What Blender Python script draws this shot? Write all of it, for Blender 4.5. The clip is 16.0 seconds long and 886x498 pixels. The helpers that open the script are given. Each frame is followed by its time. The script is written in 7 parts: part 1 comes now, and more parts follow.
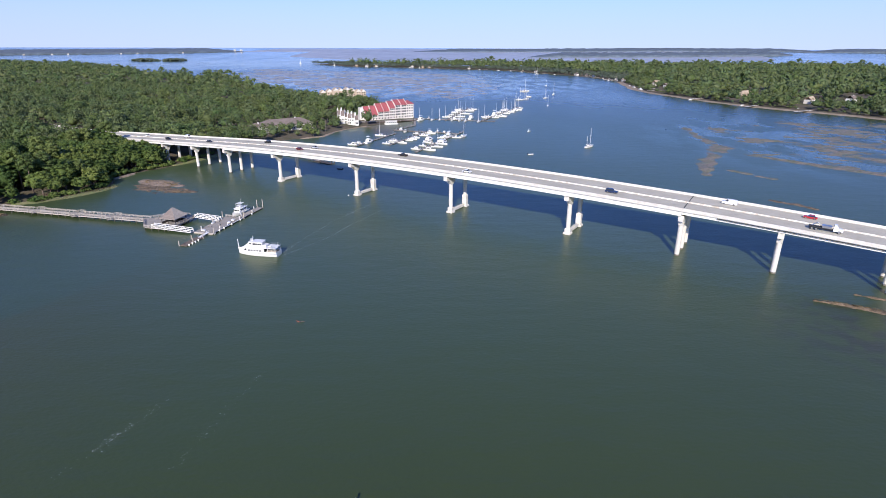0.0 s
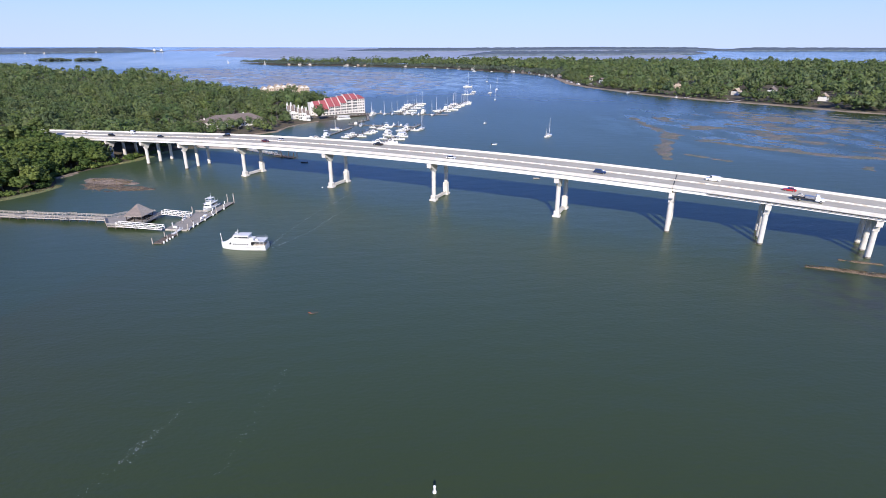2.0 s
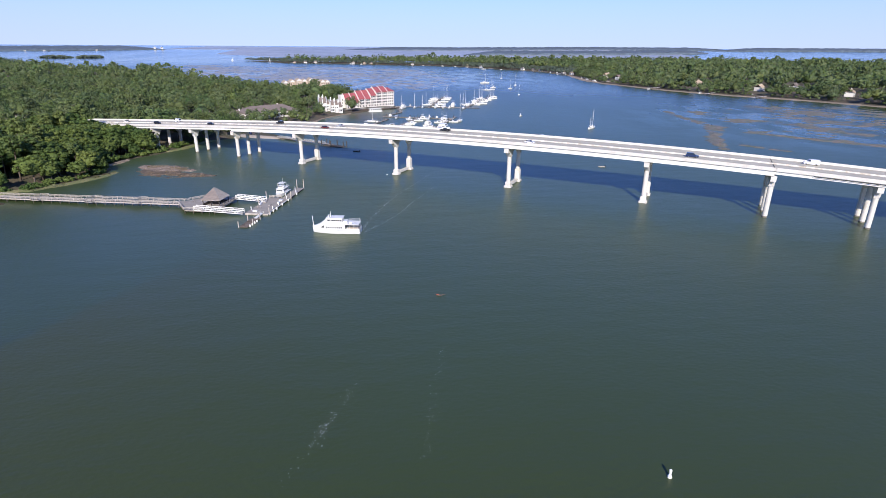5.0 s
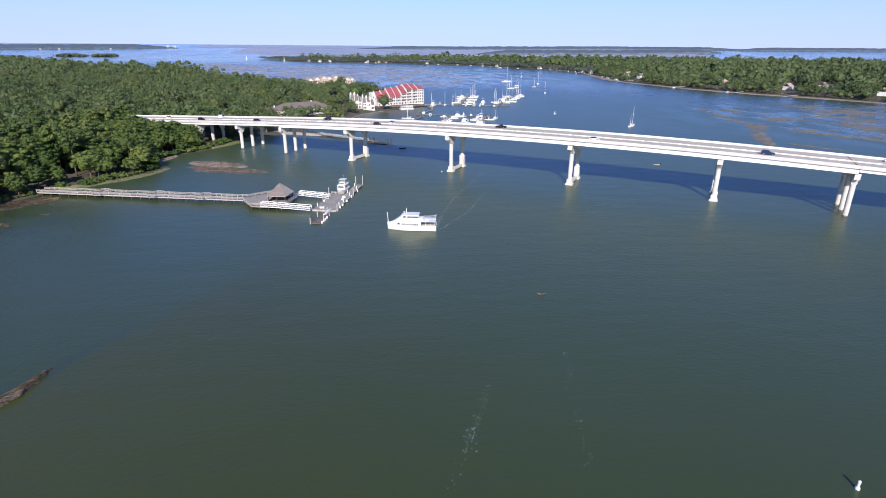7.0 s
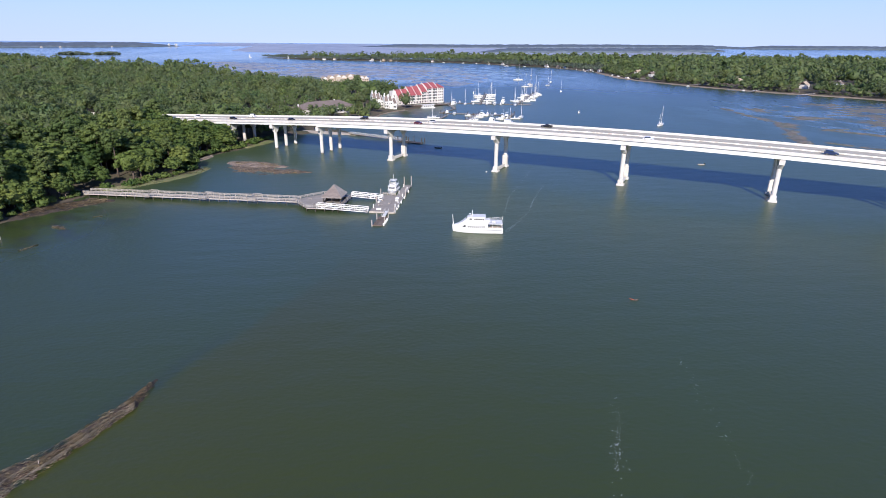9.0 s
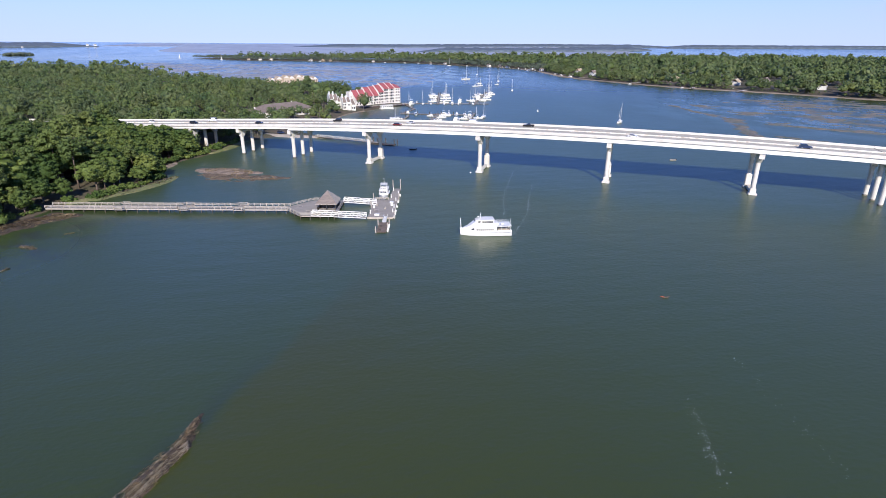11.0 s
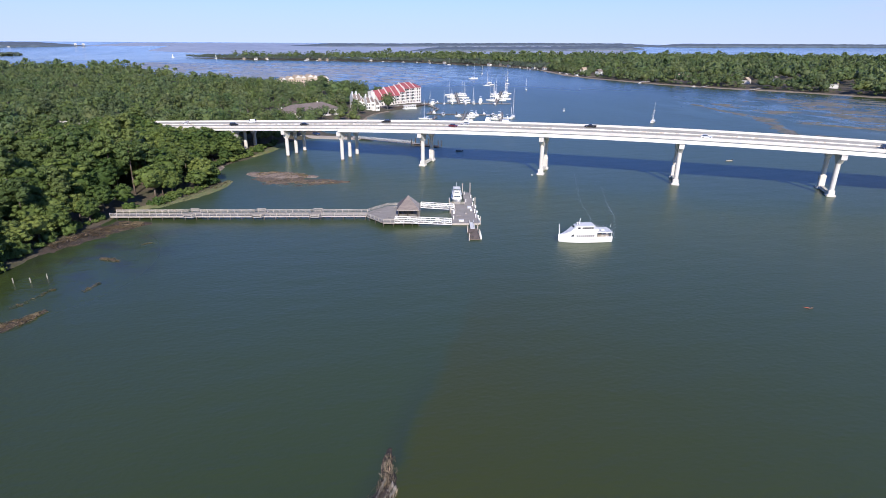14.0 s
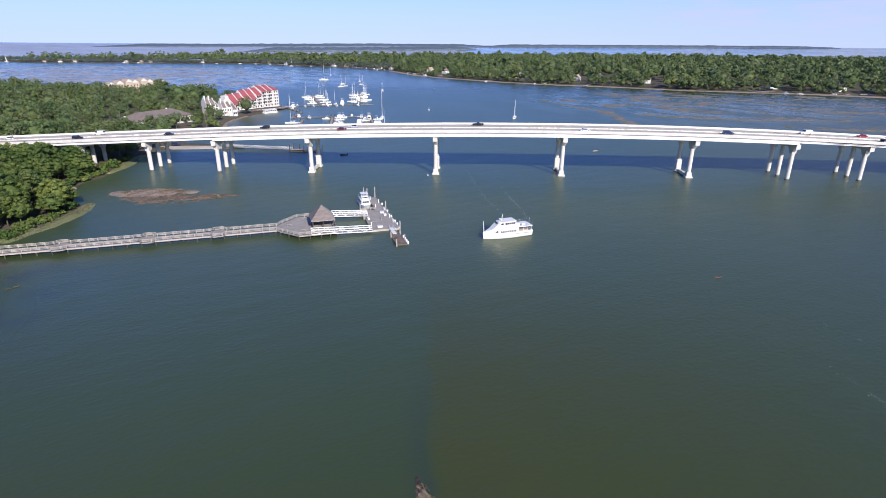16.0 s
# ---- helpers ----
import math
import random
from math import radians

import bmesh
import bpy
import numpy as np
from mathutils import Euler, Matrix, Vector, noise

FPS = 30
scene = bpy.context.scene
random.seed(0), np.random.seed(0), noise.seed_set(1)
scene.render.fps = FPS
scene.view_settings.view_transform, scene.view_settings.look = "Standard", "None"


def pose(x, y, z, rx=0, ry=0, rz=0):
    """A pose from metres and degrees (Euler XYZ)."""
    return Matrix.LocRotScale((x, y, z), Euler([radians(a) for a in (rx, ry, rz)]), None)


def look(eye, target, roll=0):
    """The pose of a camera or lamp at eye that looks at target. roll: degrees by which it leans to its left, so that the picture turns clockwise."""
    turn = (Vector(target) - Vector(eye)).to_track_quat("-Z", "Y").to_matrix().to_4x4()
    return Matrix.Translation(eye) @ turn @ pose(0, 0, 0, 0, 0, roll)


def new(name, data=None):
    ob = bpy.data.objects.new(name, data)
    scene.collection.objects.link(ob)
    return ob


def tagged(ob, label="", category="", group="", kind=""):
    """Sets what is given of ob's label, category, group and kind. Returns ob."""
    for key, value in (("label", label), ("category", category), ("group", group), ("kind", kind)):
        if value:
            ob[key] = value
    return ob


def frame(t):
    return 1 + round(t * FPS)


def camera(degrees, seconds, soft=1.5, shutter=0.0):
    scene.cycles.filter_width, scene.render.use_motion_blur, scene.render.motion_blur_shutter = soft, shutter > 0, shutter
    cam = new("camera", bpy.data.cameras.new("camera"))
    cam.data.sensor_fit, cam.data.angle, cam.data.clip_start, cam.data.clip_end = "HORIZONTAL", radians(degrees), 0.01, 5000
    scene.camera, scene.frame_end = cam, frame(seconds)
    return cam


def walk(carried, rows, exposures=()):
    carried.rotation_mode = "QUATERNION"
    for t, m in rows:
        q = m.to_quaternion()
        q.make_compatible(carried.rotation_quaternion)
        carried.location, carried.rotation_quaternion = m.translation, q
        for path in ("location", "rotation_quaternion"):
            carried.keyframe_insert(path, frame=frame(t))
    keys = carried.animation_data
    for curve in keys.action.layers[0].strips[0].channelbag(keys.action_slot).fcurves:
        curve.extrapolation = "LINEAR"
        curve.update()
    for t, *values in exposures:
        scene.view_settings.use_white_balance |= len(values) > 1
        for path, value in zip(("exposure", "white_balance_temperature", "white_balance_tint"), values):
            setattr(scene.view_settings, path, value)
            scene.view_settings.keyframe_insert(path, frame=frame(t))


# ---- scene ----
cam = camera(78.16, 16.0, soft=0.62)
# seconds, x, y, z, yaw, pitch, roll
ROWS = [
    (0, 0.47, -0.59, 78.11, 1.065, -20.441, 0.197),
    (0.5, -5.35, -0.11, 76.18, 0.258, -20.388, 0.175),
    (1, -11.10, 0.83, 74.41, -1.396, -20.360, 0.181),
    (1.5, -16.92, 2.09, 72.56, -3.279, -20.385, 0.160),
    (2, -22.74, 3.58, 70.99, -5.921, -20.419, 0.155),
    (2.5, -28.57, 5.02, 69.42, -6.990, -20.422, 0.155),
    (3, -34.51, 6.59, 67.93, -6.914, -20.452, 0.149),
    (3.5, -40.70, 8.09, 66.61, -6.786, -20.513, 0.148),
    (4, -46.96, 9.62, 65.19, -6.664, -20.450, 0.199),
    (6.5, -77.26, 17.59, 60.30, -5.738, -20.339, 0.514),
    (7, -83.27, 19.13, 60.26, -5.583, -20.422, 0.474),
    (7.5, -89.02, 20.59, 60.14, -5.532, -20.405, 0.484),
    (8, -94.72, 22.53, 60.09, -5.516, -20.514, 0.495),
    (8.5, -100.31, 24.15, 60.12, -5.457, -20.580, 0.503),
    (9, -105.78, 25.68, 60.11, -5.715, -20.601, 0.477),
    (9.5, -111.00, 27.37, 60.08, -7.290, -20.551, 0.441),
    (10, -116.19, 29.24, 59.98, -9.405, -20.513, 0.431),
    (12.5, -143.02, 41.86, 59.82, -13.169, -20.699, 0.349),
    (13, -148.16, 44.44, 59.74, -13.100, -20.663, 0.334),
    (13.5, -153.47, 47.02, 59.63, -13.014, -20.662, 0.311),
    (14, -158.88, 49.70, 59.51, -13.300, -20.657, 0.325),
    (14.5, -164.24, 52.43, 59.66, -14.652, -20.622, 0.331),
    (15, -169.32, 55.15, 59.55, -20.433, -20.503, 0.369),
    (15.5, -174.16, 58.43, 59.42, -25.412, -20.489, 0.377),
    (16, -178.77, 62.15, 59.29, -29.437, -20.514, 0.378),
]
walk(cam, [(t, pose(x, y, z, 90 + pitch, 0, yaw) @ pose(0, 0, 0, 0, 0, roll)) for t, x, y, z, yaw, pitch, roll in ROWS],
     [(0.0, 0.25, 6020, 13), (16.0, 0.25, 6020, 13)])

# ---- light ----
SUN_AZIMUTH, SUN_ELEVATION = 265.0, 29.2      # degrees, anticlockwise from +x; the sun stands behind the camera's start
world = bpy.data.worlds.new("world")
scene.world = world
world.use_nodes = True
wn = world.node_tree.nodes
sky = wn.new("ShaderNodeTexSky")
sky.sky_type, sky.sun_disc = "NISHITA", False
sky.sun_elevation = radians(SUN_ELEVATION)
sky.sun_rotation = radians(90.0 - SUN_AZIMUTH)
sky.altitude, sky.air_density, sky.dust_density, sky.ozone_density = 0.0, 0.7, 0.0, 3.0
wn["Background"].inputs[1].default_value = 0.106
tint = wn.new("ShaderNodeMix")
tint.data_type, tint.blend_type = "RGBA", "MULTIPLY"
tint.inputs["Factor"].default_value, tint.inputs["B"].default_value = 1.0, (0.57, 0.90, 1.50, 1)
world.node_tree.links.new(sky.outputs[0], tint.inputs["A"])
way_up = wn.new("ShaderNodeSeparateXYZ")
world.node_tree.links.new(wn.new("ShaderNodeTexCoord").outputs["Generated"], way_up.inputs[0])
thin = wn.new("ShaderNodeMapRange")           # haze thins out with height all round the sky
thin.interpolation_type = "SMOOTHSTEP"
thin.inputs["From Min"].default_value, thin.inputs["From Max"].default_value = 0.0, 0.21
thin.inputs["To Min"].default_value, thin.inputs["To Max"].default_value = 0.82, 0.06
world.node_tree.links.new(way_up.outputs["Z"], thin.inputs["Value"])
veil = wn.new("ShaderNodeMix")
veil.data_type = "RGBA"
veil.inputs["B"].default_value = (5.0, 5.25, 6.95, 1)
world.node_tree.links.new(thin.outputs[0], veil.inputs["Factor"])
world.node_tree.links.new(tint.outputs["Result"], veil.inputs["A"])
facing = wn.new("ShaderNodeVectorMath")
facing.operation, facing.inputs[1].default_value = "DOT_PRODUCT", (math.cos(radians(27)) * 0.998, math.sin(radians(27)) * 0.998, 0.07)
spread_out = wn.new("ShaderNodeVectorMath")
spread_out.operation, spread_out.inputs[1].default_value = "MULTIPLY", (5, 5, 34)
wisps = wn.new("ShaderNodeTexNoise")
wisps.inputs["Scale"].default_value, wisps.inputs["Detail"].default_value = 1.6, 6.0
for node in (facing, spread_out):
    world.node_tree.links.new(way_up.inputs[0].links[0].from_socket, node.inputs[0])
world.node_tree.links.new(spread_out.outputs[0], wisps.inputs["Vector"])
amount = None
for source, lo, hi, top in ((wisps.outputs["Fac"], 0.44, 0.66, 0.75), (facing.outputs["Value"], 0.955, 0.99, 1.0), (way_up.outputs["Z"], 0.015, 0.05, 1.0)):
    r = wn.new("ShaderNodeMapRange")
    r.inputs["From Min"].default_value, r.inputs["From Max"].default_value, r.inputs["To Max"].default_value = lo, hi, top
    world.node_tree.links.new(source, r.inputs["Value"])
    if amount is None:
        amount = r.outputs[0]
    else:
        mul = wn.new("ShaderNodeMath")
        mul.operation = "MULTIPLY"
        world.node_tree.links.new(amount, mul.inputs[0])
        world.node_tree.links.new(r.outputs[0], mul.inputs[1])
        amount = mul.outputs[0]
cirrus = wn.new("ShaderNodeMix")
cirrus.data_type = "RGBA"
cirrus.inputs["B"].default_value = (5.3, 5.3, 6.3, 1)
world.node_tree.links.new(amount, cirrus.inputs["Factor"])
world.node_tree.links.new(veil.outputs["Result"], cirrus.inputs["A"])
world.node_tree.links.new(cirrus.outputs["Result"], wn["Background"].inputs[0])

sun_data = bpy.data.lights.new("sun", "SUN")
sun_data.energy, sun_data.angle, sun_data.color = 5.0, radians(0.53), (1.0, 0.90, 0.77)
sun = new("sun", sun_data)
sun.matrix_world = look((math.cos(radians(SUN_AZIMUTH)) * math.cos(radians(SUN_ELEVATION)) * 400,
                         math.sin(radians(SUN_AZIMUTH)) * math.cos(radians(SUN_ELEVATION)) * 400,
                         math.sin(radians(SUN_ELEVATION)) * 400), (0, 0, 0))
scene.view_settings.exposure = 0.0

# ---- materials ----
def material(name, colour, rough=0.6, metal=0.0, second=None, scale=1.0, fine=None, fine_scale=8.0, bump=0.0, bump_scale=20.0,
             by_object=0.0, by_island=0.0, specular=0.5, stretch=(1, 1, 1), detail=4.0):
    """Base colour mixed with a second one by a broad noise, darkened and lightened by a fine one, with a bump; hue and value shifts by thing or piece."""
    m = bpy.data.materials.new(name)
    m.use_nodes = True
    nt, bsdf = m.node_tree, m.node_tree.nodes["Principled BSDF"]
    bsdf.inputs["Roughness"].default_value, bsdf.inputs["Metallic"].default_value = rough, metal
    bsdf.inputs["Specular IOR Level"].default_value = specular
    bsdf.inputs["Base Color"].default_value = (*colour, 1)
    geo = nt.nodes.new("ShaderNodeNewGeometry")
    place = nt.nodes.new("ShaderNodeVectorMath")
    place.operation, place.inputs[1].default_value = "MULTIPLY", stretch
    nt.links.new(geo.outputs["Position"], place.inputs[0])
    last = None

    def noise_node(size, depth=detail):
        n = nt.nodes.new("ShaderNodeTexNoise")
        n.inputs["Scale"].default_value, n.inputs["Detail"].default_value = size, depth
        nt.links.new(place.outputs[0], n.inputs["Vector"])
        return n

    def ramp(source, lo, hi):
        r = nt.nodes.new("ShaderNodeMapRange")
        r.inputs["From Min"].default_value, r.inputs["From Max"].default_value = lo, hi
        nt.links.new(source, r.inputs["Value"])
        return r.outputs[0]

    if second:
        mix = nt.nodes.new("ShaderNodeMix")
        mix.data_type = "RGBA"
        mix.inputs["A"].default_value, mix.inputs["B"].default_value = (*colour, 1), (*second, 1)
        nt.links.new(ramp(noise_node(scale).outputs["Fac"], 0.35, 0.65), mix.inputs["Factor"])
        last = mix.outputs["Result"]
    if fine or by_object or by_island:
        hsv = nt.nodes.new("ShaderNodeHueSaturation")
        hsv.inputs["Color"].default_value = (*colour, 1)
        if last:
            nt.links.new(last, hsv.inputs["Color"])
        value = None
        if fine:
            r = nt.nodes.new("ShaderNodeMapRange")
            r.inputs["From Min"].default_value, r.inputs["From Max"].default_value = 0.3, 0.7
            r.inputs["To Min"].default_value, r.inputs["To Max"].default_value = 1 - fine, 1 + fine
            nt.links.new(noise_node(fine_scale, 6.0).outputs["Fac"], r.inputs["Value"])
            value = r.outputs[0]
        if by_object or by_island:
            rnd = nt.nodes.new("ShaderNodeObjectInfo").outputs["Random"] if by_object else geo.outputs["Random Per Island"]
            span = by_object or by_island
            r = nt.nodes.new("ShaderNodeMapRange")
            r.inputs["To Min"].default_value, r.inputs["To Max"].default_value = 1 - span, 1 + span
            nt.links.new(rnd, r.inputs["Value"])
            hue = nt.nodes.new("ShaderNodeMapRange")
            hue.inputs["To Min"].default_value, hue.inputs["To Max"].default_value = 0.5 + span * 0.06, 0.5 - span * 0.06
            nt.links.new(rnd, hue.inputs["Value"])
            nt.links.new(hue.outputs[0], hsv.inputs["Hue"])
            if value:
                mul = nt.nodes.new("ShaderNodeMath")
                mul.operation = "MULTIPLY"
                nt.links.new(value, mul.inputs[0])
                nt.links.new(r.outputs[0], mul.inputs[1])
                value = mul.outputs[0]
            else:
                value = r.outputs[0]
        nt.links.new(value, hsv.inputs["Value"])
        last = hsv.outputs[0]
    if last:
        nt.links.new(last, bsdf.inputs["Base Color"])
    if bump:
        b = nt.nodes.new("ShaderNodeBump")
        b.inputs["Strength"].default_value, b.inputs["Distance"].default_value = min(1.0, bump), 0.05 if bump_scale > 3 else 0.4
        nt.links.new(noise_node(bump_scale, 5.0).outputs["Fac"], b.inputs["Height"])
        nt.links.new(b.outputs[0], bsdf.inputs["Normal"])
    return m


def leaf_material(name, colour, second, by_object):
    m = material(name, colour, 0.6, second=second, scale=0.035, fine=0.34 if by_object else 0.30, fine_scale=1.1 if by_object else 0.45, specular=0.25,
                 by_object=0.32 if by_object else 0.0, by_island=0.0 if by_object else 0.14)
    nt = m.node_tree
    bsdf, out = nt.nodes["Principled BSDF"], nt.nodes["Material Output"]
    geo = nt.nodes.new("ShaderNodeNewGeometry")
    grain = nt.nodes.new("ShaderNodeTexNoise")
    grain.inputs["Scale"].default_value, grain.inputs["Detail"].default_value, grain.inputs["Roughness"].default_value = 0.85, 5.0, 0.75
    bump = nt.nodes.new("ShaderNodeBump")
    bump.inputs["Strength"].default_value, bump.inputs["Distance"].default_value = 0.7, 0.4 if by_object else 0.6
    nt.links.new(geo.outputs["Position"], grain.inputs["Vector"])
    nt.links.new(grain.outputs["Fac"], bump.inputs["Height"])
    nt.links.new(bump.outputs[0], bsdf.inputs["Normal"])
    thin = nt.nodes.new("ShaderNodeBsdfTranslucent")
    colour_from = bsdf.inputs["Base Color"].links[0].from_socket
    if not by_object:                             # each crown of the wood has a tone of its own
        flat = nt.nodes.new("ShaderNodeVectorMath")
        flat.operation, flat.inputs[1].default_value = "MULTIPLY", (1, 1, 0.02)
        nt.links.new(geo.outputs["Position"], flat.inputs[0])
        cell = nt.nodes.new("ShaderNodeTexVoronoi")
        cell.inputs["Scale"].default_value = 0.10
        nt.links.new(flat.outputs[0], cell.inputs["Vector"])
        apart = nt.nodes.new("ShaderNodeSeparateColor")
        nt.links.new(cell.outputs["Color"], apart.inputs[0])
        tone = nt.nodes.new("ShaderNodeHueSaturation")
        for source, socket, lo, hi in (("Red", "Value", 0.80, 1.16), ("Green", "Hue", 0.485, 0.51), ("Blue", "Saturation", 0.85, 1.08)):
            r = nt.nodes.new("ShaderNodeMapRange")
            r.inputs["To Min"].default_value, r.inputs["To Max"].default_value = lo, hi
            nt.links.new(apart.outputs[source], r.inputs["Value"])
            nt.links.new(r.outputs[0], tone.inputs[socket])
        nt.links.new(colour_from, tone.inputs["Color"])
        colour_from = tone.outputs[0]
        nt.links.new(colour_from, bsdf.inputs["Base Color"])
    nt.links.new(colour_from, thin.inputs["Color"])
    mix = nt.nodes.new("ShaderNodeMixShader")
    mix.inputs[0].default_value = 0.30
    nt.links.new(bsdf.outputs[0], mix.inputs[1])
    nt.links.new(thin.outputs[0], mix.inputs[2])
    nt.links.new(mix.outputs[0], out.inputs["Surface"])
    return m


def water_material():
    """Murky tidal water: a diffuse silt body under a rippled gloss, with broad drifts of colour."""
    m = bpy.data.materials.new("tidal_water")
    m.use_nodes = True
    nt, bsdf = m.node_tree, m.node_tree.nodes["Principled BSDF"]
    link = nt.links.new
    geo = nt.nodes.new("ShaderNodeNewGeometry")

    def noise_at(size, depth, stretch=(1, 1, 1), turn=0.0):
        mp = nt.nodes.new("ShaderNodeMapping")
        mp.inputs["Scale"].default_value = stretch
        mp.inputs["Rotation"].default_value = (0, 0, radians(turn))
        n = nt.nodes.new("ShaderNodeTexNoise")
        n.inputs["Scale"].default_value, n.inputs["Detail"].default_value = size, depth
        link(geo.outputs["Position"], mp.inputs["Vector"])
        link(mp.outputs[0], n.inputs["Vector"])
        return n.outputs["Fac"]

    def mix(a, b, factor):
        x = nt.nodes.new("ShaderNodeMix")
        x.data_type = "RGBA"
        for socket, v in ((x.inputs["A"], a), (x.inputs["B"], b)):
            if isinstance(v, tuple):
                socket.default_value = (*v, 1)
            else:
                link(v, socket)
        link(factor, x.inputs["Factor"])
        return x.outputs["Result"]

    def span(v, lo, hi, to=1.0):
        r = nt.nodes.new("ShaderNodeMapRange")
        r.inputs["From Min"].default_value, r.inputs["From Max"].default_value = lo, hi
        r.inputs["To Max"].default_value = to
        link(v, r.inputs["Value"])
        return r.outputs[0]

    body = mix(WATER_A, WATER_B, span(noise_at(0.012, 3.0), 0.3, 0.7))
    body = mix(body, WATER_C, span(noise_at(0.05, 5.0, (1, 0.35, 1), 25), 0.5, 0.8, 0.5))
    # the shoal east of the reed bank shows through as a paler olive
    A, B = Vector((-163.0, 90.0, 0)), Vector((-131.0, 154.0, 0))
    way = (B - A).normalized()

    def dot(v):
        sub = nt.nodes.new("ShaderNodeVectorMath")
        sub.operation, sub.inputs[1].default_value = "SUBTRACT", A
        link(geo.outputs["Position"], sub.inputs[0])
        d = nt.nodes.new("ShaderNodeVectorMath")
        d.operation, d.inputs[1].default_value = "DOT_PRODUCT", v
        link(sub.outputs[0], d.inputs[0])
        return d.outputs["Value"]

    def times(a, b):
        x = nt.nodes.new("ShaderNodeMath")
        x.operation = "MULTIPLY"
        link(a, x.inputs[0])
        link(b, x.inputs[1])
        return x.outputs[0]

    def near_to(place, outer, inner):
        d = nt.nodes.new("ShaderNodeVectorMath")
        d.operation, d.inputs[1].default_value = "DISTANCE", place
        link(geo.outputs["Position"], d.inputs[0])
        return span(d.outputs["Value"], outer, inner)

    def wobble(v, amount, size):
        x = nt.nodes.new("ShaderNodeMath")
        x.operation, x.inputs[1].default_value = "MULTIPLY_ADD", amount
        link(noise_at(size, 3.0), x.inputs[0])
        link(v, x.inputs[2])
        return x.outputs[0]

    silt = near_to((10, 430, 0), 420.0, 210.0)
    body = mix(body, (0.053, 0.082, 0.034), silt)
    off = wobble(dot((way.y, -way.x, 0)), 5.0, 0.08)
    far_on = dot(tuple(way))
    shoal = times(span(off, 2.0, 4.5), span(off, 95.0, 10.0))
    shoal = times(shoal, times(span(far_on, -50.0, -10.0), span(far_on, 120.0, 55.0)))
    body = mix(body, (0.050, 0.059, 0.008), shoal)
    edge = times(times(span(off, -2.5, 1.5, 0.5), span(off, 3.2, 2.0)), times(span(far_on, -10.0, 10.0), span(far_on, 62.0, 30.0)))
    body = mix(body, (0.030, 0.042, 0.026), edge)
    weed = times(near_to((122, 142, 0), 34.0, 10.0), span(noise_at(0.16, 4.0), 0.44, 0.58, 0.8))
    body = mix(body, (0.030, 0.036, 0.026), weed)
    weed = times(near_to((-224, 222, 0), 34.0, 12.0), span(noise_at(0.12, 4.0), 0.48, 0.60, 0.7))
    body = mix(body, (0.034, 0.038, 0.032), weed)
    link(body, bsdf.inputs["Base Color"])
    bsdf.inputs["IOR"].default_value = 1.53
    rough = span(noise_at(0.006, 3.0, (1, 0.4, 1), -20), 0.3, 0.7)
    r2 = nt.nodes.new("ShaderNodeMapRange")
    r2.inputs["To Min"].default_value, r2.inputs["To Max"].default_value = 0.40, 0.34
    link(rough, r2.inputs["Value"])
    less = nt.nodes.new("ShaderNodeMath")
    less.operation, less.inputs[1].default_value = "MULTIPLY_ADD", -0.13
    both = nt.nodes.new("ShaderNodeMath")
    both.operation = "MAXIMUM"
    link(near_to((360, 480, 0), 210.0, 110.0), both.inputs[0])
    link(near_to((-180, 1350, 0), 560.0, 380.0), both.inputs[1])
    link(times(span(noise_at(0.035, 5.0, (1, 0.4, 1), 42), 0.44, 0.56), both.outputs[0]), less.inputs[0])
    open_bay = nt.nodes.new("ShaderNodeMath")      # the wide bay lies smoother than the tide race at the bridge
    open_bay.operation, open_bay.inputs[1].default_value = "MULTIPLY_ADD", 0.13
    link(near_to((-60, 90, 0), 900.0, 300.0), open_bay.inputs[0])
    base = nt.nodes.new("ShaderNodeMath")
    base.operation, base.inputs[1].default_value = "ADD", -0.13
    link(r2.outputs[0], base.inputs[0])
    link(base.outputs[0], open_bay.inputs[2])
    glassy = nt.nodes.new("ShaderNodeMath")        # and glassier still far out
    glassy.operation, glassy.inputs[1].default_value = "MULTIPLY_ADD", 0.12
    link(near_to((-20, 150, 0), 2500.0, 1500.0), glassy.inputs[0])
    ease = nt.nodes.new("ShaderNodeMath")
    ease.operation, ease.inputs[1].default_value = "ADD", -0.12
    link(open_bay.outputs[0], ease.inputs[0])
    link(ease.outputs[0], glassy.inputs[2])
    link(glassy.outputs[0], less.inputs[2])
    calm = nt.nodes.new("ShaderNodeMath")          # sheltered water below the trees lies smoother
    calm.operation, calm.inputs[1].default_value = "MULTIPLY_ADD", -0.17
    link(near_to((-248, 215, 0), 62.0, 22.0), calm.inputs[0])
    link(less.outputs[0], calm.inputs[2])
    link(calm.outputs[0], bsdf.inputs["Roughness"])
    b1 = nt.nodes.new("ShaderNodeBump")
    b1.inputs["Strength"].default_value, b1.inputs["Distance"].default_value = 0.45, 0.2
    link(noise_at(0.9, 4.0, (0.75, 1.25, 1), 12), b1.inputs["Height"])
    b2 = nt.nodes.new("ShaderNodeBump")
    b2.inputs["Strength"].default_value, b2.inputs["Distance"].default_value = 0.4, 0.6
    link(noise_at(0.12, 3.0, (0.5, 1.2, 1), -15), b2.inputs["Height"])
    link(b2.outputs[0], b1.inputs["Normal"])
    link(b1.outputs[0], bsdf.inputs["Normal"])
    return m


